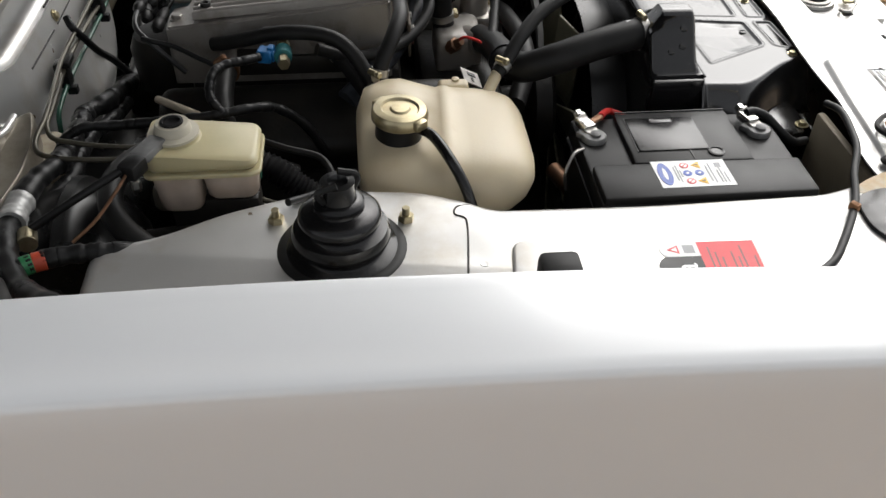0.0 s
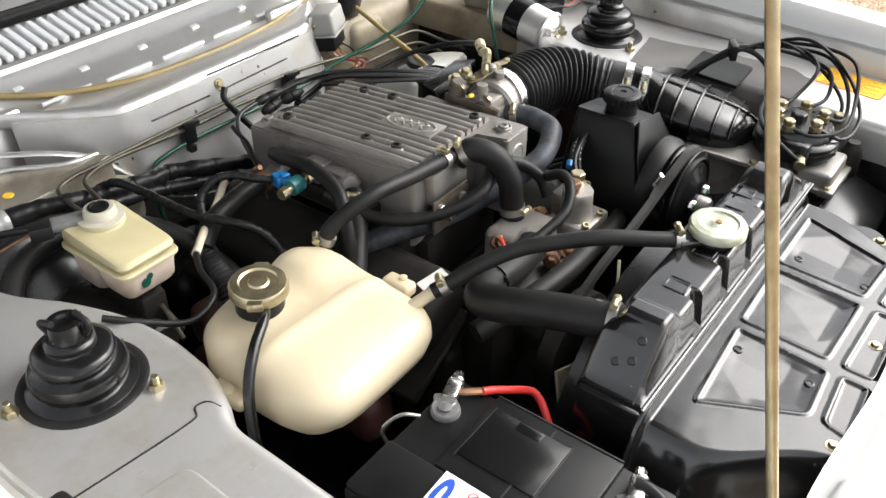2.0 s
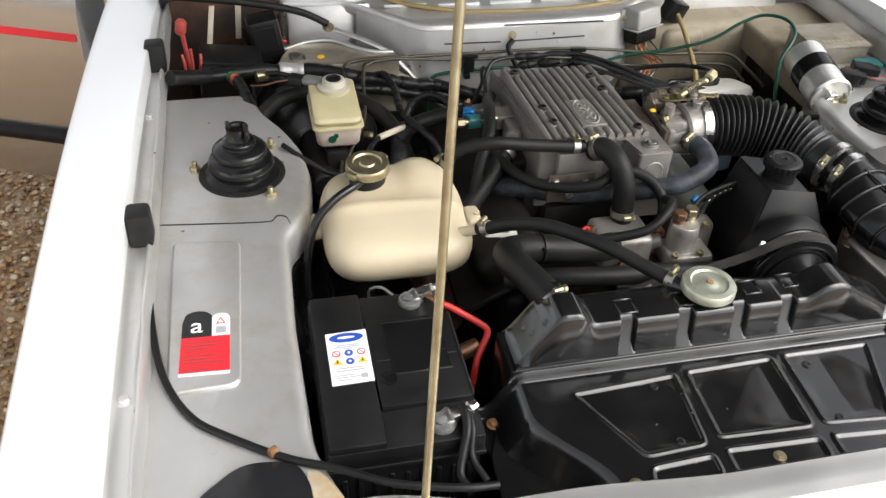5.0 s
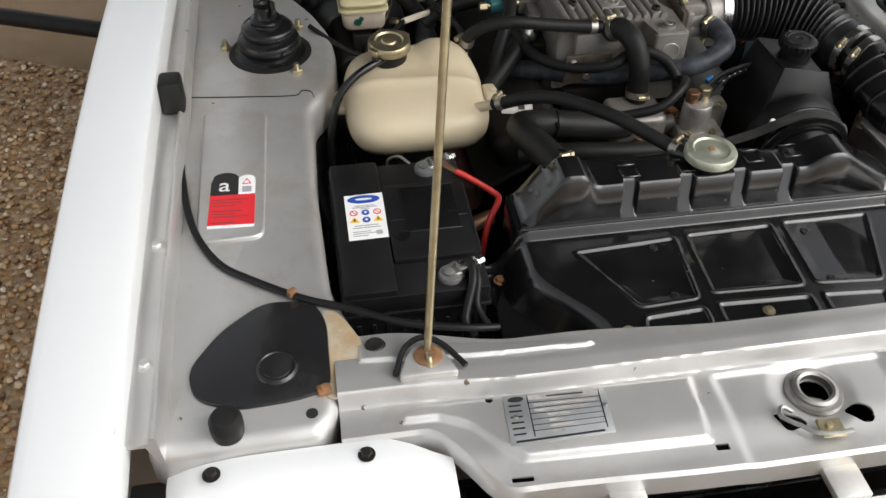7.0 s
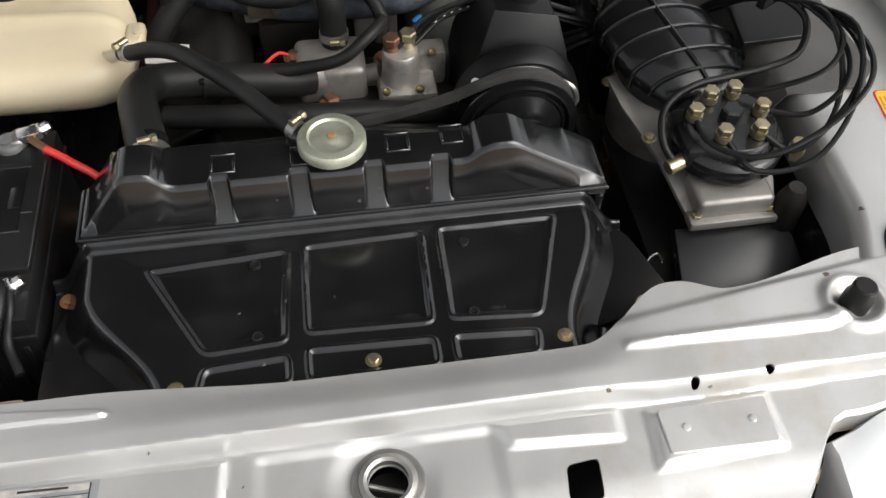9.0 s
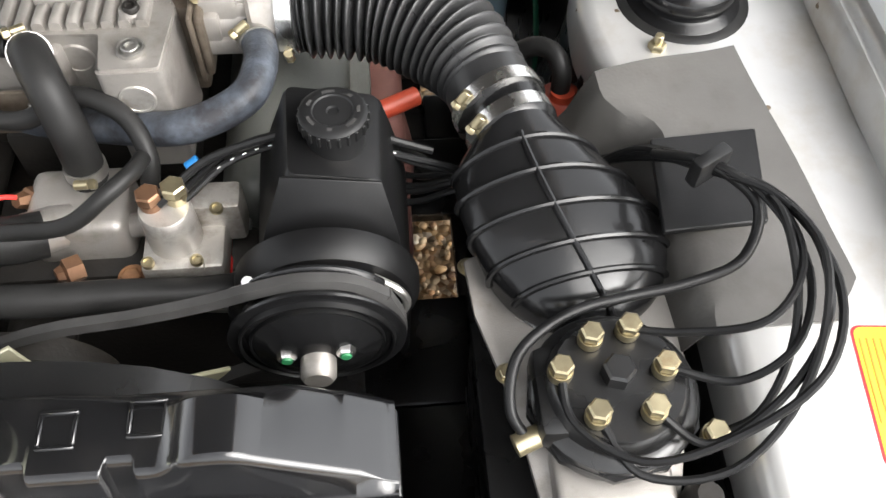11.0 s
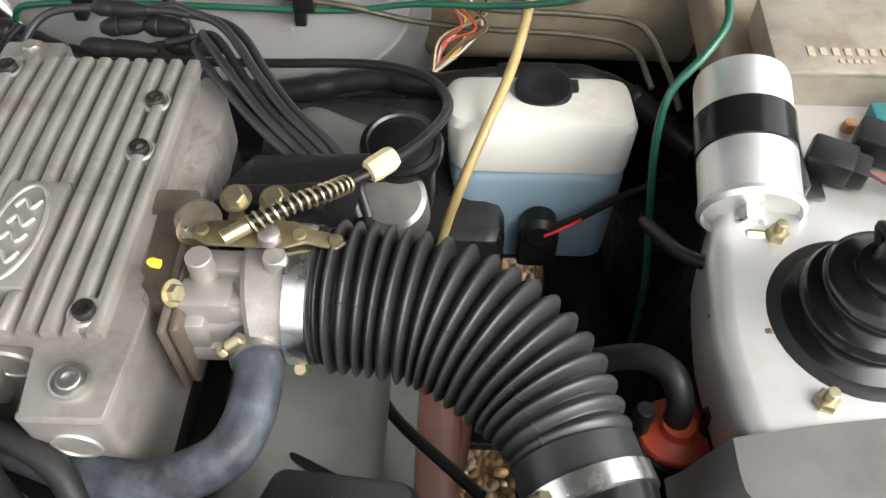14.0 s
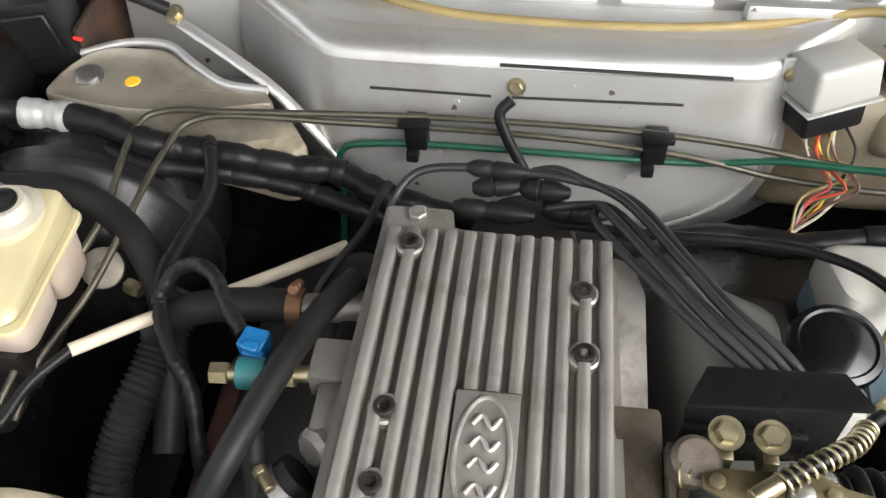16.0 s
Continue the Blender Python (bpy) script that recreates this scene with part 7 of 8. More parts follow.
BELT = spline([PC + Vector((0.055, -0.002, 0.042)), PC + Vector((0.03, -0.002, 0.063)), PC + Vector((-0.005, -0.002, 0.069)), PC + Vector((-0.04, 0.0, 0.0575)), (0.124, 0.43, 0.756), (0.062, 0.431, 0.738), (0.0, 0.433, 0.724), (-0.05, 0.437, 0.70), (-0.09, 0.437, 0.675), (-0.125, 0.436, 0.64), (-0.12, 0.436, 0.58), (-0.02, 0.436, 0.55), (0.16, 0.43, 0.648), PC + Vector((0.02, -0.002, -0.063)), PC + Vector((0.058, -0.002, -0.03)), PC + Vector((0.066, -0.002, 0.0)), PC + Vector((0.055, -0.002, 0.042))], 10)
beltrow = []
for i in range(len(BELT)):
    t = (BELT[min(i + 1, len(BELT) - 1)] - BELT[max(i - 1, 0)]).normalized()
    n = t.cross(Vector((0, 1, 0))).normalized()
    beltrow.append([BELT[i] + n * a + Vector((0, b, 0)) for a, b in ((0.0035, -0.0062), (0.0035, 0.0062), (-0.0042, 0.0040), (-0.0042, -0.0040))])
solo("drive_belt", rings(beltrow), M_BELTING, "grey-black rubber drive belt round the pulleys", "drive belt")
solo("crank_pulley", add(lathe([(0.02, -0.02), (0.06, -0.02), (0.075, -0.012), (0.075, 0.012), (0.06, 0.02), (0.02, 0.02)], (-0.06, 0.44, 0.615), (0, 1, 0), 40), rod((-0.06, 0.44, 0.615), (-0.06, 0.52, 0.615), 0.03)), M_GREASE, "dark worn pulley low at the front of the engine", "pulley")
fan = thing("cooling_fan", (-0.01, 0.40, 0.55), "black radiator fan behind the core", "fan")
part("hub", rod((-0.01, 0.375, 0.56), (-0.01, 0.43, 0.56), 0.05, 24, 0.006), M_PLAS, fan)
for k in range(7):
    a = TAU * k / 7
    part("blade", box((-0.01 + 0.115 * math.cos(a), 0.395, 0.56 + 0.115 * math.sin(a)), (0.14, 0.004, 0.06), 0.001, 1, (25, -math.degrees(a), 0)), M_BLADE, fan, "yellowed plastic blade")

# ---- ignition coil ----
coi = thing("ignition_coil", (0.435, 0.68, 0.56), "black ignition coil with an orange-red cap and thick lead", "ignition coil")
part("can", rod((0.437, 0.675, 0.55), (0.438, 0.680, 0.682), 0.030, 28, 0.003), M_BLACKP, coi)
part("cap", lathe([(0.026, -0.004), (0.0275, -0.003), (0.0275, 0.0), (0.026, 0.002), (0.016, 0.0035), (0.013, 0.006), (0.012, 0.014)], (0.438, 0.681, 0.684), (0, 0.05, 1), 32), M_ORANGE, coi, "orange-red coil cap")
part("lead", tube([(0.436, 0.684, 0.692), (0.436, 0.690, 0.714), (0.430, 0.704, 0.726), (0.415, 0.718, 0.724), (0.39, 0.73, 0.70), (0.36, 0.74, 0.66)], 0.0098, 14), M_RUBBER, coi)
for dx in (-0.024, 0.024):
    part("terminal", add(rod((0.436 + dx, 0.682, 0.682), (0.436 + dx, 0.685, 0.712), 0.0065), lathe([(0.008, 0), (0.008, 0.006), (0.004, 0.012)], (0.436 + dx, 0.685, 0.70), seg=10)), M_PLAS, coi)

# ---- pads and sticker on the far inner wing ----
sheet = thing("bitumen_sheet", (0.53, 0.52, 0.76), "dark grey bitumen sheet draped on the inner wing", "sheet")


def pad_bm():
    rows = []
    for k in range(25):
        y = 0.375 + 0.262 * k / 24
        w = 0.586 + 0.032 * (1 - (k / 24)) - 0.03 * (1 - step(0, 0.14, k / 24))
        e = 0.497 - 0.042 * step(0.56, 0.61, y)
        row = []
        for j in range(17):
            u = j / 16
            x = e - 0.034 + (w - e + 0.034) * u
            z = 0.7640 - 0.06 * step(e, e - 0.034, x) + 0.0015 * math.sin(9 * u + 0.4 * k)
            row.append((x, y + 0.028 * u * (k / 24), z + 0.0015))
        rows.append(row + [(p[0], p[1], p[2] - 0.002) for p in reversed(row)])
    return rings(rows)


part("sheet", pad_bm(), M_PAD, sheet)
solo("foam_square", prism(rounded([(0.481, 0.552), (0.573, 0.558), (0.557, 0.463), (0.472, 0.458)], 0.002), 0.7675, 0.773, 0.001, 1), M_PLAS, "small black foam square on the sheet", "pad")
ys = thing("service_sticker", (0.62, 0.31, 0.7625), "amber yellow service sticker with a red border", "sticker")
YQ = [(0.594, 0.372), (0.663, 0.366), (0.652, 0.258), (0.582, 0.263)]
part("border", prism(rounded(YQ, 0.008), 0.7622, 0.7626), M_INKRED, ys)
cx, cy = 0.623, 0.315
part("face", prism(rounded([(cx + (x - cx) * 0.95, cy + (y - cy) * 0.97) for x, y in YQ], 0.008), 0.7624, 0.763), M_YLABEL, ys)
for k in range(12):
    u = (k + 1.0) / 13.5
    p0, p1 = Vector(YQ[0]).lerp(Vector(YQ[1]), u), Vector(YQ[3]).lerp(Vector(YQ[2]), u)
    a, b_ = p0.lerp(p1, 0.10), p0.lerp(p1, 0.70 + 0.2 * ((k * 7) % 3) / 2)
    part("text_bar", prism([(a.x - 0.0008, a.y), (a.x + 0.0008, a.y), (b_.x + 0.0008, b_.y), (b_.x - 0.0008, b_.y)], 0.7628, 0.7634), M_FADED, ys)

# ---- washer bottle ----
wsh = thing("washer_bottle", (0.36, 1.0, 0.48), "milky plastic washer bottle half full of blue fluid", "washer bottle")


def bottle(z0, z1):
    rows = []
    for z in (z0, z0 + 0.004, z1 - 0.012, z1 - 0.004, z1):
        g = 0.0 if z0 + 0.003 < z < z1 - 0.006 else (-0.004 if z < z1 - 0.001 else -0.012)
        k = (0.70 - z) / 0.2
        pl = rounded([(0.262 + 0.02 * k - g, 0.955 - 0.01 * k - g), (0.436 - 0.012 * k + g, 0.955 - 0.01 * k - g), (0.436 - 0.01 * k + g, 1.050 + g), (0.258 - g, 1.046 + g)], 0.022, 5)
        rows.append([(x, y, z - (0.02 * (y - 1.01) / 0.07 if z > 0.67 else 0)) for x, y in pl])
    return rings(rows)


part("upper", bottle(0.648, 0.700), M_WHITEPL, wsh)
part("lower", bottle(0.525, 0.6478), M_FLUID, wsh, "milky plastic with blue fluid behind")
part("filler_cap", add(lathe([(0.027, 0), (0.027, 0.006), (0.024, 0.009), (0.018, 0.0095), (0.016, 0.0085)], (0.350, 1.009, 0.702), (0, -0.1, 1), 28), box((0.375, 1.015, 0.704), (0.016, 0.014, 0.006), 0.002)), M_PLAS, wsh, "black push-on cap")
part("level_sensor", add(lathe([(0.018, 0), (0.018, 0.02), (0.012, 0.026)], (0.354, 0.945, 0.59), (0, -1, 0.2), 20), box((0.354, 0.932, 0.565), (0.04, 0.02, 0.05), 0.006)), M_PLAS, wsh)
part("sensor_lead", tube([(0.36, 0.925, 0.60), (0.39, 0.93, 0.615), (0.43, 0.945, 0.63), (0.48, 0.97, 0.63)], 0.004, 8), M_PLAS, wsh)
part("sensor_wire", tube([(0.358, 0.919, 0.598), (0.375, 0.92, 0.61), (0.392, 0.926, 0.617)], 0.0016, 8), M_RED, wsh)

# ---- fuel filter ----
fil = thing("fuel_filter", (0.495, 0.86, 0.74), "silver fuel filter canister with a black rubber band", "fuel filter")
F0, F1 = Vector((0.498, 0.940, 0.786)), Vector((0.492, 0.812, 0.762))
d = (F1 - F0).normalized()
part("canister", lathe([(0.018, 0.0), (0.036, 0.003), (0.0372, 0.008), (0.0372, 0.116), (0.039, 0.118), (0.0395, 0.121), (0.0362, 0.1245), (0.034, 0.120), (0.026, 0.1185), (0.010, 0.1185)], F0, d, 48), M_CANISTER, fil, "brushed silver canister")
part("band", lathe([(0.0372, 0.040), (0.0386, 0.041), (0.0386, 0.074), (0.0372, 0.075)], F0, d, 48), M_GLOSSPLAS, fil, "shiny black band")
nut = part("union", lathe([(0.010, 0), (0.012, 0.002), (0.012, 0.010), (0.010, 0.012)], F0 + d * 0.1185, d, 6), M_CHROME, fil)
part("banjo_bolt", lathe([(0.010, 0), (0.0125, 0.002), (0.0125, 0.012), (0.010, 0.014)], F0 + d * 0.132 + Vector((0.002, 0, -0.006)), d + Vector((0, 0, -0.35)), 6), M_ZINC, nut)
part("union", lathe([(0.009, 0), (0.011, 0.002), (0.011, 0.014), (0.008, 0.018)], F0 - d * 0.017, d, 6), M_ZINC, fil)
part("bracket", add(box((0.53, 0.86, 0.765), (0.01, 0.05, 0.03), 0.002), box((0.53, 0.85, 0.7645), (0.04, 0.03, 0.004), 0.001)), M_BLACKP, fil)
part("outlet_pipe", tube([F0 + d * 0.142 + Vector((0, 0, -0.012)), (0.478, 0.788, 0.742), (0.45, 0.80, 0.735), (0.43, 0.86, 0.70)], 0.006, 10), M_PLAS, fil)

# ---- pipes, clips and wiring on the bulkhead ----
def pipe(pts, r, m, label, cat="brake pipe", name="brake_pipe"):
    return solo(name, tube(pts, r, 10, 6), m, label, cat, "pipes on the bulkhead")


YB = 1.112


def wrinkle(r):
    """Uneven girth of a taped loom."""
    return lambda t: r * (1 + 0.07 * math.sin(t * 71) + 0.05 * math.sin(t * 163 + 1) + 0.04 * math.sin(t * 307))


pipe([(-0.405, 0.78, 0.685), (-0.396, 0.816, 0.70), (-0.382, 0.892, 0.72), (-0.358, 0.965, 0.742), (-0.361, 1.012, 0.747), (-0.362, 1.052, 0.752), (-0.355, 1.078, 0.755), (-0.332, 1.088, 0.756), (-0.281, 1.089, 0.757), (-0.20, 1.10, 0.751), (-0.11, YB, 0.744), (0.0, YB, 0.744), (0.106, YB, 0.741), (0.20, 1.11, 0.732), (0.30, 1.10, 0.722), (0.39, 1.10, 0.718), (0.445, 1.09, 0.715), (0.468, 1.05, 0.70), (0.478, 1.0, 0.69)], 0.0032, M_PIPE, "thin olive brake pipe clipped across the bulkhead")
pipe([(-0.39, 0.80, 0.68), (-0.385, 0.841, 0.695), (-0.350, 0.899, 0.725), (-0.336, 0.955, 0.742), (-0.332, 1.008, 0.746), (-0.326, 1.048, 0.749), (-0.319, 1.072, 0.752), (-0.297, 1.084, 0.754), (-0.255, 1.088, 0.754), (-0.19, 1.098, 0.744), (-0.11, YB, 0.731), (0.0, YB, 0.729), (0.114, YB, 0.719), (0.165, 1.11, 0.712), (0.22, 1.11, 0.698), (0.30, 1.10, 0.697), (0.39, 1.095, 0.697), (0.44, 1.08, 0.695), (0.458, 1.04, 0.68)], 0.0032, M_PIPE, "thin olive brake pipe clipped across the bulkhead")
pipe([(-0.192, 1.09, 0.58), (-0.190, YB, 0.64), (-0.188, YB, 0.685), (-0.178, YB, 0.70), (-0.15, YB, 0.706), (-0.10, YB, 0.709), (0.0, YB, 0.708), (0.114, YB, 0.706), (0.17, YB, 0.708), (0.22, 1.105, 0.722), (0.30, 1.08, 0.742), (0.37, 1.05, 0.775), (0.42, 1.045, 0.808), (0.455, 1.035, 0.826), (0.480, 0.996, 0.834), (0.479, 0.957, 0.829), (0.460, 0.930, 0.818), (0.438, 0.915, 0.795), (0.433, 0.903, 0.76), (0.438, 0.892, 0.70), (0.448, 0.862, 0.60), (0.45, 0.85, 0.50)], 0.0034, M_GREEN, "dark green coated pipe along the bulkhead", "fuel pipe", "green_pipe")
for x in (-0.109, 0.114):
    solo("pipe_clip", add(box((x, YB + 0.004, 0.722), (0.022, 0.018, 0.036), 0.003, 2), box((x, YB - 0.006, 0.741), (0.03, 0.012, 0.008), 0.002), box((x - 0.004, YB - 0.004, 0.699), (0.012, 0.014, 0.012), 0.002)), M_PLAS, "black plastic three-pipe clip on the bulkhead", "pipe clip", "pipe clips")
# dark tubes on the face stand in for shade inside the stamped grooves
for p0, p1 in (((-0.155, 1.1372, 0.7545), (-0.040, 1.1368, 0.7525)), ((-0.033, 1.1440, 0.7835), (0.174, 1.1440, 0.7815)), ((-0.021, 1.1368, 0.7525), (0.135, 1.1372, 0.7545))):
    part("groove", tube([p0, Vector(p0).lerp(Vector(p1), 0.5), p1], 0.0016, 6), M_GREASE, bulk)
part("bolt", hexhead((-0.017, 1.138, 0.764), (0, -1, 0.3), 0.006, 0.005), M_ZINC, bulk)
part("bolt", hexhead((0.226, 1.157, 0.779), (0, -1, 0.2), 0.005, 0.004), M_ZINC, bulk)
for p in ((-0.072, 1.1345, 0.745), (0.035, 1.1395, 0.766), (0.08, 1.135, 0.747), (-0.09, 1.1215, 0.69), (0.095, 1.118, 0.675)):
    part("rivet", lathe([(0.003, 0), (0.0025, 0.0012), (0.001, 0.0014)], p, (0, -1, 0.2), 10), M_BAY, bulk)
solo("earth_strap", tube([(-0.02, 1.122, 0.762), (-0.03, 1.115, 0.752), (-0.022, 1.105, 0.73), (-0.005, 1.095, 0.70), (0.005, 1.08, 0.68), (0.01, 1.06, 0.65)], 0.0055, 10), M_PLAS, "black taped earth strap bolted to the bulkhead", "wiring")
# relay box
rel = thing("relay_box", (0.27, 1.12, 0.72), "grey-topped relay box on the bulkhead", "relay")
part("base", box((0.262, 1.157, 0.744), (0.062, 0.044, 0.030), 0.004, 2, (-8, 0, 25)), M_PLAS, rel)
part("cover", box((0.262, 1.160, 0.780), (0.072, 0.052, 0.040), 0.006, 3, (-8, 0, 25), 0.90), M_RELAY, rel, "matt grey relay cover")
part("cover_flange", box((0.262, 1.158, 0.7600), (0.078, 0.058, 0.003), 0.001, 1, (-8, 0, 25)), M_RELAY, rel)
part("bracket", box((0.232, 1.160, 0.778), (0.03, 0.004, 0.034), 0.001, 1, (-8, 0, 5)), M_BAY, rel)
solo("plug_block", box((0.337, 1.170, 0.784), (0.050, 0.030, 0.042), 0.004, 2, (10, 20, 20)), M_PLAS, "black plug block beside the relay", "connector")
wr = random.Random(5)
for k, m in enumerate((M_YHOSE, M_RELAY, M_DULLRED, M_YLABEL, M_ORANGE, M_BROWN, M_YHOSE, M_OLDCAP, M_GREASE)):
    x0 = 0.246 + 0.005 * k
    pts = [(x0, 1.155 + wr.uniform(-0.008, 0.008), 0.730), (x0 + wr.uniform(-0.006, 0.012), 1.128 + wr.uniform(-0.01, 0.01), 0.716), (0.280 + wr.uniform(-0.012, 0.018), 1.105 + wr.uniform(-0.012, 0.012), 0.70 + wr.uniform(-0.008, 0.01)),
           (0.262 + wr.uniform(-0.012, 0.012), 1.092 + wr.uniform(-0.008, 0.008), 0.684 + wr.uniform(-0.008, 0.008)), (0.242 + wr.uniform(-0.008, 0.008), 1.068, 0.664 + wr.uniform(-0.003, 0.003))]
    solo("loose_wire", tube(pts, 0.0015, 6), m, "thin coloured wire from the relay loom", "wire", "relay wires")
def loom(pts, r, label, bands):
    """A taped wiring bundle of uneven girth, with wraps of tape."""
    line = spline(pts, 14)
    lo = thing("loom", line[0], label, "wiring loom")
    part("taped_core", sweep(line, wrinkle(r), 12), M_PLAS, lo, "", 60)
    n = len(line) - 2
    for k in range(bands):
        i = 1 + int((k + 0.5) * n / bands)
        d = (line[i + 1] - line[i - 1]).normalized()
        w = r * (0.5 + 0.35 * (k % 3))
        part("tape_wrap", lathe([(r * 0.98, -w), (r * 1.05, -w * 0.9), (r * 1.07, 0.0), (r * 1.04, w * 0.85), (r * 0.98, w)], line[i], d, 14), M_PLAS, lo)


loom([(-0.66, 0.98, 0.80), (-0.60, 1.03, 0.772), (-0.52, 1.07, 0.757), (-0.45, 1.080, 0.748), (-0.396, 1.073, 0.747), (-0.352, 1.058, 0.742), (-0.319, 1.064, 0.730), (-0.273, 1.068, 0.720), (-0.222, 1.073, 0.705), (-0.18, 1.078, 0.698), (-0.134, 1.06, 0.69), (-0.06, 1.06, 0.665), (0.0, 1.06, 0.645), (0.10, 1.06, 0.645), (0.18, 1.07, 0.655), (0.25, 1.06, 0.66), (0.33, 1.07, 0.665), (0.42, 1.06, 0.665), (0.50, 0.99, 0.65)], 0.0125, "thick black taped wiring loom along the bulkhead", 13)
loom([(-0.50, 1.085, 0.735), (-0.43, 1.072, 0.728), (-0.36, 1.05, 0.722), (-0.29, 1.058, 0.708), (-0.22, 1.062, 0.690), (-0.15, 1.05, 0.675), (-0.08, 1.05, 0.655)], 0.0095, "second black taped loom below the first", 5)
loom([(-0.300, 1.076, 0.730), (-0.288, 1.050, 0.744), (-0.277, 1.011, 0.74), (-0.277, 0.975, 0.742), (-0.279, 0.948, 0.745), (-0.281, 0.902, 0.75), (-0.273, 0.873, 0.75), (-0.255, 0.839, 0.745), (-0.236, 0.816, 0.73), (-0.228, 0.786, 0.70), (-0.226, 0.76, 0.65)], 0.0062, "black taped branch of the loom beside the servo", 6)
loom([(-0.277, 0.880, 0.751), (-0.264, 0.894, 0.768), (-0.241, 0.892, 0.784), (-0.222, 0.880, 0.787), (-0.206, 0.856, 0.784), (-0.190, 0.838, 0.780)], 0.0056, "black taped lead to the blue plug", 3)
loom([(-0.61, 1.065, 0.768), (-0.575, 1.050, 0.765), (-0.558, 1.031, 0.765), (-0.546, 1.0, 0.763), (-0.537, 0.96, 0.757), (-0.515, 0.91, 0.73)], 0.0095, "black loom branch over the inner wing end", 3)
solo("choke_cable", tube([(-0.112, 1.0, 0.772), (-0.118, 0.985, 0.77), (-0.124, 0.958, 0.765), (-0.142, 0.926, 0.757), (-0.155, 0.900, 0.748), (-0.165, 0.88, 0.72)], 0.0034, 8), M_PLAS, "thin black cable down beside the plenum", "cable")
solo("foil_scrap", sweep(spline([(-0.478, 1.0765, 0.7515), (-0.462, 1.079, 0.7495), (-0.447, 1.080, 0.748), (-0.432, 1.0785, 0.7478)], 8), lambda t: 0.0142 + 0.0010 * math.sin(9 * t) + 0.0005 * math.sin(23 * t), 12), M_FOIL, "torn white foil wrap on the wiring loom", "foil")
solo("white_sleeve", tube([(-0.331, 0.831, 0.745), (-0.285, 0.872, 0.735), (-0.23, 0.918, 0.72), (-0.154, 0.986, 0.702)], 0.0055, 10), M_SLEEVE, "cream woven sleeve over a cable", "cable sleeve")
solo("sleeve_cable", tube([(-0.331, 0.831, 0.745), (-0.35, 0.80, 0.745), (-0.365, 0.76, 0.74), (-0.41, 0.745, 0.737), (-0.455, 0.765, 0.755), (-0.49, 0.79, 0.772)], 0.0042, 10), M_PLAS, "thin black cable looping to the strut top", "cable")
solo("warm_air_lead", tube([(-0.50, 1.05, 0.76), (-0.48, 0.99, 0.79), (-0.455, 0.955, 0.80), (-0.43, 0.943, 0.80)], 0.0045, 10), M_PLAS, "brake level wire to the reservoir cap", "wire")
# tape marks and red ends at the wing root
for p, q, m, lab in (((-0.5635, 1.040, 0.765), (-0.558, 1.031, 0.765), M_TAPEGREEN, "green tape round the loom"), ((-0.558, 1.031, 0.765), (-0.5535, 1.020, 0.7645), M_ORANGE, "orange tape round the loom"), ((-0.52, 1.048, 0.757), (-0.50, 1.054, 0.755), M_ZINC, "brown ring round the loom")):
    solo("loom_tape", rod(p, q, 0.0100), m, lab, "tape")
for k in range(3):
    solo("red_wire", tube([(-0.645 + 0.012 * k, 1.09, 0.74), (-0.642 + 0.014 * k, 1.08, 0.775), (-0.645 + 0.016 * k, 1.085, 0.79 + 0.010 * (k % 2))], 0.0028, 8), M_DULLRED, "short red wire end at the wing root", "wire", "red wires")
solo("red_boot", add(lathe([(0.007, -0.016), (0.0098, -0.012), (0.0098, 0.005), (0.007, 0.010), (0.003, 0.012)], (-0.640, 1.10, 0.838), (0.2, -0.1, 1), 16), rod((-0.640, 1.10, 0.825), (-0.636, 1.11, 0.74), 0.004)), M_DULLRED, "red rubber boot on a cable end", "cable boot")
solo("red_clip", tube([(-0.485, 1.178, 0.739), (-0.482, 1.176, 0.758), (-0.472, 1.176, 0.763), (-0.456, 1.178, 0.760)], 0.0022, 8), M_RED, "bent red rubber clip on the loom", "clip")
# rubber-stained cover plate on the driver's side bulkhead
hump = thing("pedal_cover", (-0.36, 1.12, 0.70), "dusty silver pressed cover plate on the bulkhead", "cover plate")
COVER = rounded([(-0.478, 1.112), (-0.470, 1.146), (-0.450, 1.174), (-0.425, 1.183), (-0.372, 1.182), (-0.337, 1.157), (-0.298, 1.132), (-0.254, 1.130), (-0.244, 1.116), (-0.280, 1.106), (-0.325, 1.096), (-0.380, 1.094), (-0.430, 1.100)], 0.012, 4)
CM = Vector((-0.37, 1.135))
rows = [[(x, y, 0.700) for x, y in COVER]]
for q, z in ((1.0, 0.741), (0.985, 0.7455), (0.95, 0.7468), (0.91, 0.7445), (0.80, 0.7425), (0.4, 0.7415), (0.02, 0.7412)):
    rows.append([(CM.x + (x - CM.x) * q, CM.y + (y - CM.y) * q, z + 0.0035 * step(1.12, 1.18, y) * step(0.85, 0.95, q)) for x, y in COVER])
part("plate", rings(rows), M_DUSTY, hump, "", 50)
part("back_lip", tube([(-0.462, 1.176, 0.744), (-0.415, 1.188, 0.751), (-0.370, 1.186, 0.752), (-0.336, 1.161, 0.750), (-0.298, 1.137, 0.748), (-0.256, 1.135, 0.745)], 0.0046, 10), M_BAY, hump, "bright worn back lip")
part("ledge", prism(rounded([(-0.45, 1.095), (-0.41, 1.118), (-0.30, 1.102), (-0.236, 1.086), (-0.215, 1.105), (-0.245, 1.15), (-0.43, 1.165)], 0.012), 0.64, 0.702, 0.008, 3), M_OLDPAINT, hump, "dirty cream ledge")
part("dab", lathe([(0.008, 0), (0.007, 0.001), (0.001, 0.0012)], (-0.395, 1.140, 0.7420), seg=16), M_YLABEL, hump)
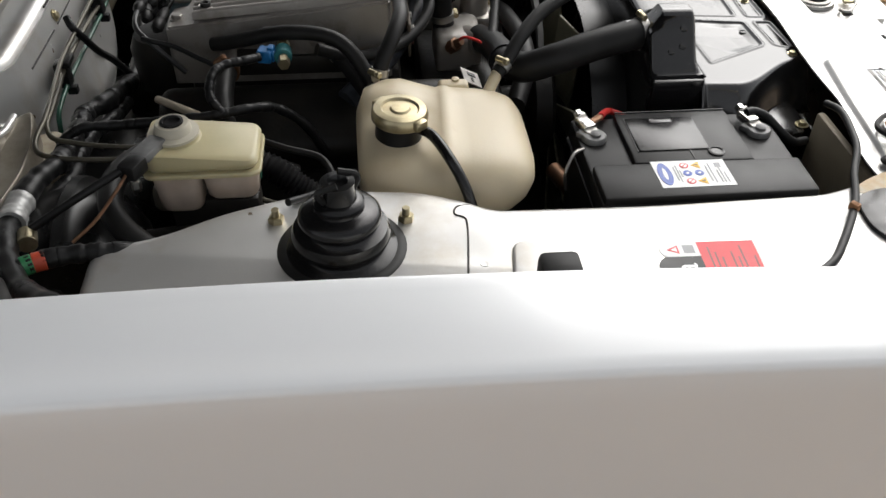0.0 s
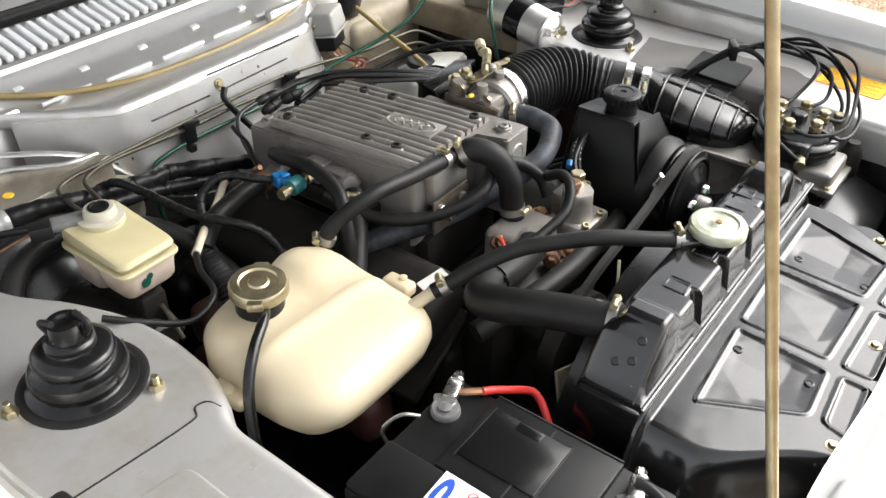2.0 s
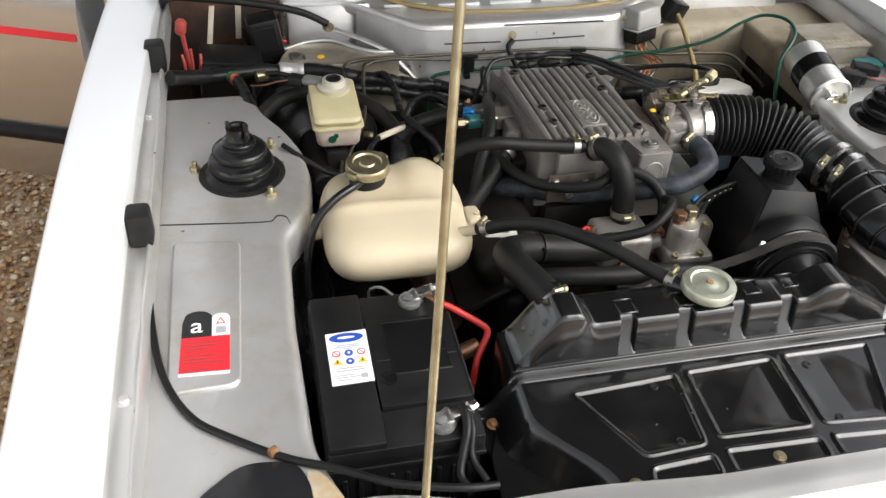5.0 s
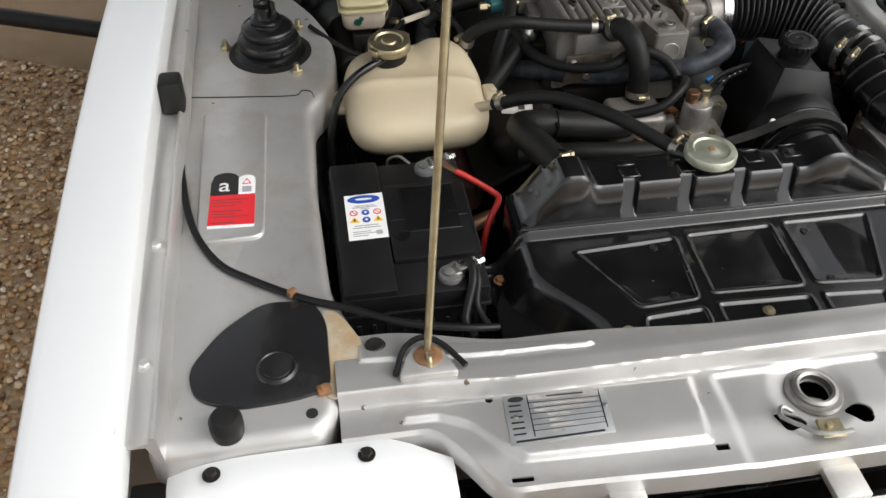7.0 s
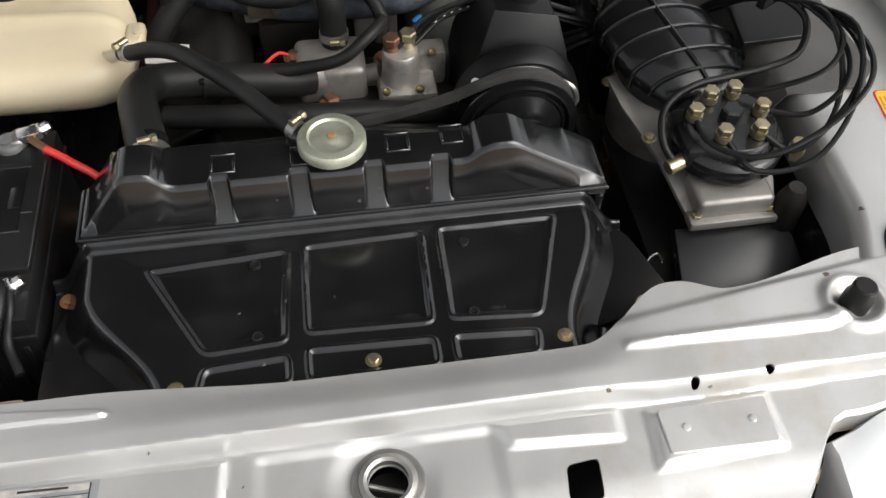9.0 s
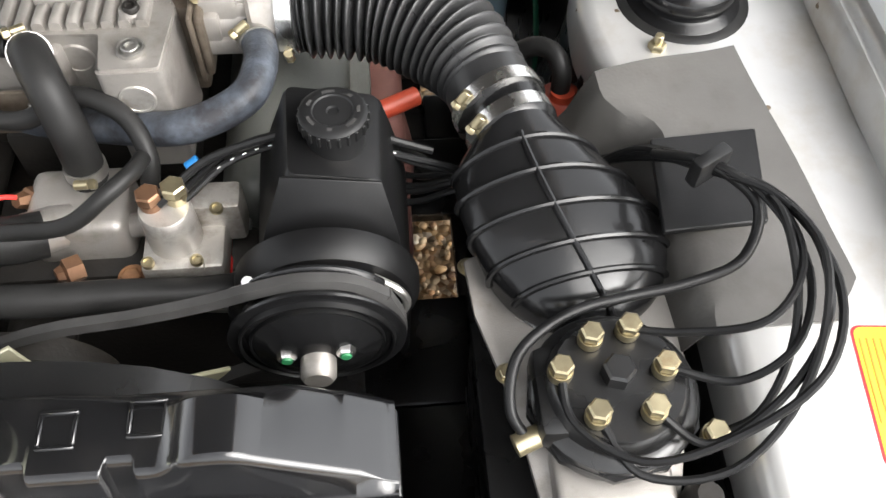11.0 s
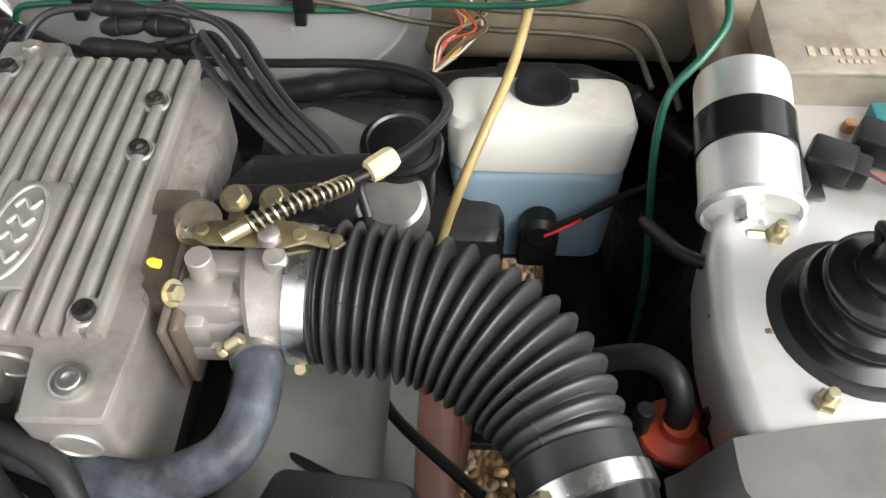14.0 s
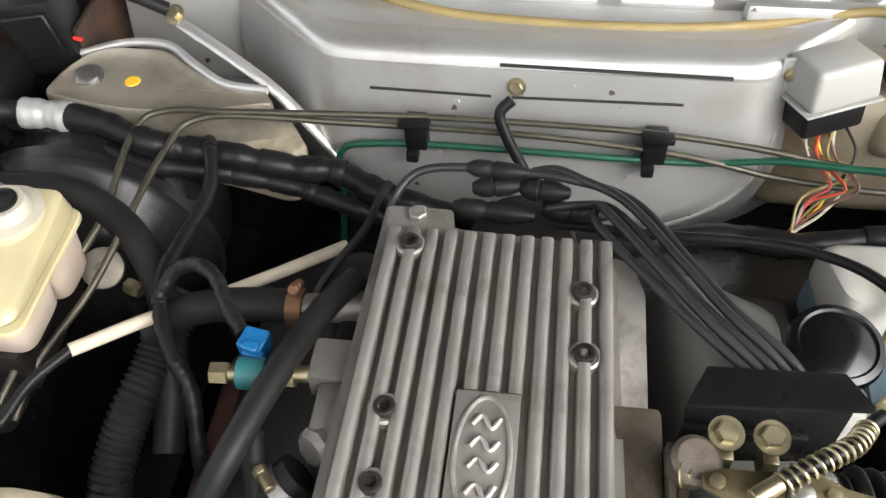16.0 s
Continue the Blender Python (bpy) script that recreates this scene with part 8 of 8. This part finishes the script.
part("bolt", hexhead((-0.442, 1.140, 0.7425), (0, -0.2, 1), 0.012, 0.006), M_STEEL, hump)
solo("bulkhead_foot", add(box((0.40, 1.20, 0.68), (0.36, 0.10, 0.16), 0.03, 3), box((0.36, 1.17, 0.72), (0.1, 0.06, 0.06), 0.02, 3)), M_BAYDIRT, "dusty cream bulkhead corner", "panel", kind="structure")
# back panel is raised to z 0.86 to stand in for shadow there
solo("wing_cavity", add(box((-0.585, 1.29, 0.62), (0.25, 0.01, 0.48), 0.002), box((-0.63, 1.15, 0.52), (0.1, 0.28, 0.02), 0.003), box((-0.462, 1.235, 0.70), (0.008, 0.11, 0.14), 0.003)), M_CAVITY, "rusty brown wing-root cavity with its shade in the colour", "panel", kind="structure")
solo("relay_box", add(box((-0.495, 1.19, 0.765), (0.058, 0.05, 0.085), 0.005, 2, (0, -8, 6)), box((-0.495, 1.163, 0.772), (0.046, 0.006, 0.05), 0.002, 1, (0, -8, 6))), M_PLAS, "upright black relay box at the wing root", "relay box")
for a, b, w in (((-0.588, 1.21, 0.825), (-0.606, 1.20, 0.72), 0.010), ((-0.540, 1.25, 0.815), (-0.546, 1.245, 0.74), 0.011)):
    solo("strap", slab([(a[0] - w / 2, a[1], a[2]), (a[0] + w / 2, a[1], a[2]), (b[0] + w / 2, b[1], b[2]), (b[0] - w / 2, b[1], b[2])], 0.003, 0.001), M_SLEEVE, "faded cream strap in the wing root", "strap", "wing root straps")
solo("black_box", box((-0.565, 1.12, 0.735), (0.11, 0.08, 0.07), 0.004, 2, (0, 8, 4)), M_PLAS, "black plastic box at the wing root", "relay box")
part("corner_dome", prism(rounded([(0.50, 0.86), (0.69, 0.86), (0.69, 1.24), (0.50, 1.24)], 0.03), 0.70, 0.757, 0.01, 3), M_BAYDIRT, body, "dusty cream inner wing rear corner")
for k, x in enumerate((0.556, 0.597)):
    solo("plug", add(box((x, 0.865 + 0.02 * k, 0.775), (0.035, 0.03, 0.024), 0.004, 2, (0, 0, -25)), box((x + 0.016, 0.856 + 0.02 * k, 0.776), (0.02, 0.024, 0.018), 0.003, 2, (0, 0, -25))), M_PLAS, "black two-part wiring plug", "connector", "wiring plugs")
for k, m in enumerate((M_ORANGE, M_TEAL, M_BROWN)):
    solo("loose_wire", tube([(0.572, 0.856, 0.776 + 0.003 * k), (0.60, 0.846 - 0.004 * k, 0.778), (0.65, 0.85 - 0.004 * k, 0.776)], 0.0024, 8), m, "coloured wire at the plugs", "wire", "plug wires")
# clear yellowed drain hose
solo("drain_hose", tube([(-0.30, 1.305, 0.803), (-0.226, 1.266, 0.789), (-0.105, 1.226, 0.781), (0.0, 1.216, 0.7795), (0.12, 1.217, 0.7795), (0.21, 1.226, 0.782), (0.275, 1.232, 0.792), (0.317, 1.220, 0.802), (0.338, 1.17, 0.785), (0.342, 1.12, 0.763), (0.335, 1.075, 0.749), (0.319, 1.004, 0.735), (0.297, 0.943, 0.720), (0.280, 0.912, 0.69), (0.265, 0.900, 0.64), (0.255, 0.90, 0.58)], 0.0048, 10), M_YHOSE, "yellowed clear plastic washer hose along the scuttle", "hose")
for x in (-0.315, -0.21, -0.10, 0.01, 0.12, 0.23):
    y = scut_y(x, 1.253)
    part("slot", box((x, y, 0.7835), (0.088, 0.0052, 0.006), 0.0018, 2, (22, 0, 0)), M_SILVER, scut, "bright raised slot lip")
    part("pad", box((x + 0.055, scut_y(x, 1.287), 0.798), (0.016, 0.010, 0.005), 0.002, 2, (15, 0, 0)), M_SILVER, scut)

# ---- ignition leads ----
for k in range(5):
    o = 0.0075 * (k - 2)
    lift = 0.006 * (k % 2)
    if k == 0:
        pts = [(-0.115, 0.95, 0.72), (-0.108, 0.99, 0.762), (-0.090, 1.010, 0.776), (-0.045, 1.015, 0.781), (0.0, 1.012, 0.782), (0.03, 1.004, 0.787)]
    elif k == 1:
        pts = [(-0.02, 1.012, 0.770), (0.02, 1.016, 0.784), (0.045, 1.0, 0.790)]
    else:
        pts = [(-0.01 + 0.014 * k, 0.990 + 0.006 * (k % 2), 0.757 + 0.004 * (k % 3)), (0.030 + 0.008 * k, 0.990, 0.772)]
    pts += [(0.068 - o * 0.9, 0.972 - o * 0.8, 0.789 + lift), (0.110 - o * 0.9, 0.908 - o * 0.7, 0.796 + lift), (0.137 - o * 0.8, 0.872 - o * 0.6, 0.797 + lift * 0.6), (0.168 - o * 0.9, 0.842 - o * 0.5, 0.793), (0.186 - o * 0.9, 0.822 - o * 0.4, 0.782), (0.196 - o, 0.805, 0.765)]
    solo("ignition_lead", tube(pts, 0.0037, 10), M_LEAD, "black ignition lead running over the rocker cover", "ignition lead", "ignition leads")
for p, q, r in (((-0.045, 1.015, 0.781), (-0.005, 1.012, 0.782), 0.0075), ((-0.055, 0.992, 0.757), (0.003, 0.988, 0.757), 0.0085), ((0.018, 0.996, 0.757), (0.062, 0.994, 0.757), 0.0085), ((-0.040, 1.008, 0.765), (-0.008, 1.010, 0.768), 0.0085), ((0.0, 1.008, 0.768), (0.030, 1.002, 0.772), 0.0095)):
    p, q = Vector(p), Vector(q)
    n = (q - p).length
    solo("lead_boot", lathe([(r * 0.55, -0.004), (r * 0.8, 0), (r, 0.004), (r, n * 0.35), (r * 0.88, n * 0.38), (r * 0.88, n * 0.45), (r, n * 0.48), (r * 0.96, n * 0.8), (r * 0.7, n), (r * 0.45, n + 0.006)], p, q - p, 18), M_RUBBER, "black rubber ignition boot behind the plenum", "rubber boot", "boots")
solo("distributor", add(lathe([(0.045, -0.06), (0.048, 0.0), (0.040, 0.02), (0.02, 0.024)], (0.0, 1.0, 0.705), seg=28)), M_GREASE, "dark distributor behind the plenum", "distributor")
solo("heater_box", add(box((0.16, 0.95, 0.60), (0.16, 0.12, 0.10), 0.01, 2), box((0.2, 1.0, 0.55), (0.24, 0.2, 0.12), 0.02, 2)), M_BLACKP, "black bracket and box behind the rocker cover", "box")

# ---- identification plate and slam details ----
vp = thing("identification_plate", (-0.275, 0.0, 0.7525), "small aluminium data plate on the slam panel", "data plate")
VQ = [(-0.331, 0.034), (-0.222, 0.030), (-0.226, -0.026), (-0.334, -0.027)]


def vq(u, v, z):
    a, b_ = Vector(VQ[0]).lerp(Vector(VQ[1]), u), Vector(VQ[3]).lerp(Vector(VQ[2]), u)
    p = a.lerp(b_, v)
    return (p.x, p.y, z)


def vbar(u0, u1, v0, v1, z, h, m, name="text_bar"):
    part(name, slab([vq(u0, v1, z), vq(u1, v1, z), vq(u1, v0, z), vq(u0, v0, z)], h), m, vp)


part("plate", slab([vq(0, 1, 0.7535), vq(1, 1, 0.7535), vq(1, 0, 0.7535), vq(0, 0, 0.7535)], 0.001, 0.0003), M_PLATE, vp)
vbar(0.24, 0.93, 0.04, 0.14, 0.7538, 0.0004, M_DUSTYPAPER)
vbar(0.42, 0.78, 0.07, 0.10, 0.754, 0.0004, M_INK)
for k in range(6):
    v = 0.19 + k * 0.115
    vbar(0.24, 0.93, v, v + 0.008, 0.7539, 0.0004, M_INK, "rule")
    vbar(0.28 + 0.12 * (k > 1), 0.88 - 0.25 * (k > 1) - 0.1 * (k % 2), v + 0.03, v + 0.08, 0.7539, 0.0004, M_DUSTYPAPER)
    vbar(0.04, 0.16, v + 0.02, v + 0.05, 0.7539, 0.0004, M_INK)
for u, v in ((0.235, 0.0), (0.935, 0.0)):
    vbar(u - 0.005, u + 0.005, 0.04, 0.88, 0.7539, 0.0004, M_INK, "rule")
vbar(0.05, 0.9, 0.92, 0.96, 0.7539, 0.0004, M_INK)
part("badge_oval", prism([(-0.318 + 0.0085 * math.cos(TAU * k / 18), 0.0275 + 0.0032 * math.sin(TAU * k / 18)) for k in range(18)], 0.7535, 0.754), M_INK, vp)
for u, v in ((0.09, 0.45), (0.965, 0.4)):
    part("rivet", lathe([(0.003, 0), (0.002, 0.0015), (0.0008, 0.0016)], vq(u, v, 0.7535), seg=12), M_STEEL, vp)
bp = thing("blank_plate", (0.29, 0.005, 0.7525), "blank silver-painted plate on the slam panel", "data plate")
part("plate", prism(rounded([(0.236, 0.025), (0.332, 0.026), (0.330, -0.017), (0.237, -0.015)], 0.003), 0.7525, 0.755, 0.0008, 1), M_BAY, bp)
for x in (0.256, 0.314):
    part("rivet", lathe([(0.004, 0), (0.003, 0.0016), (0.001, 0.0018)], (x, 0.006, 0.755), seg=12), M_BAY, bp)

# ---- control box on the rear corner, wing-root hinge arm ----
ecu = thing("control_box", (0.583, 0.988, 0.757), "dusty cream metal control box with embossed lettering", "control box")
part("case", box((0.583, 0.988, 0.776), (0.116, 0.10, 0.038), 0.005, 2), M_DUSTY, ecu)
part("lid", box((0.583, 0.988, 0.797), (0.120, 0.104, 0.005), 0.002, 2), M_DUSTY, ecu)
for k in range(9):
    part("text_bar", box((0.553 + 0.0098 * k, 0.960, 0.7999), (0.006, 0.009 + 0.003 * (k == 0), 0.0012), 0.0005, 1), M_BAYDIRT, ecu)
for k in range(5):
    part("text_bar", box((0.575 + 0.006 * k, 0.949, 0.7999), (0.004, 0.005, 0.001), 0.0004, 1), M_BAYDIRT, ecu)
part("terminal", box((0.625, 0.912, 0.769), (0.05, 0.03, 0.02), 0.003, 2), M_TEAL, ecu, "teal terminal block")
part("bolt", hexhead((0.585, 0.912, 0.758), (0, 0, 1), 0.006, 0.012), M_RUST, ecu)
# the bonnet's black hinge arm, built as a bent tube with hose()
hose("hinge_arm", [(-0.374, 1.214, 0.775), (-0.42, 1.206, 0.803), (-0.50, 1.20, 0.827), (-0.60, 1.20, 0.843), (-0.66, 1.22, 0.84), (-0.69, 1.27, 0.80)], 0.0070, "black hinge arm over the scuttle corner", (False, False))
solo("arm_bolt", hexhead((-0.3715, 1.219, 0.765), (0, -0.6, 0.8), 0.0075, 0.007), M_ZINC, "gold zinc bolt on the bulkhead top", "bolt")
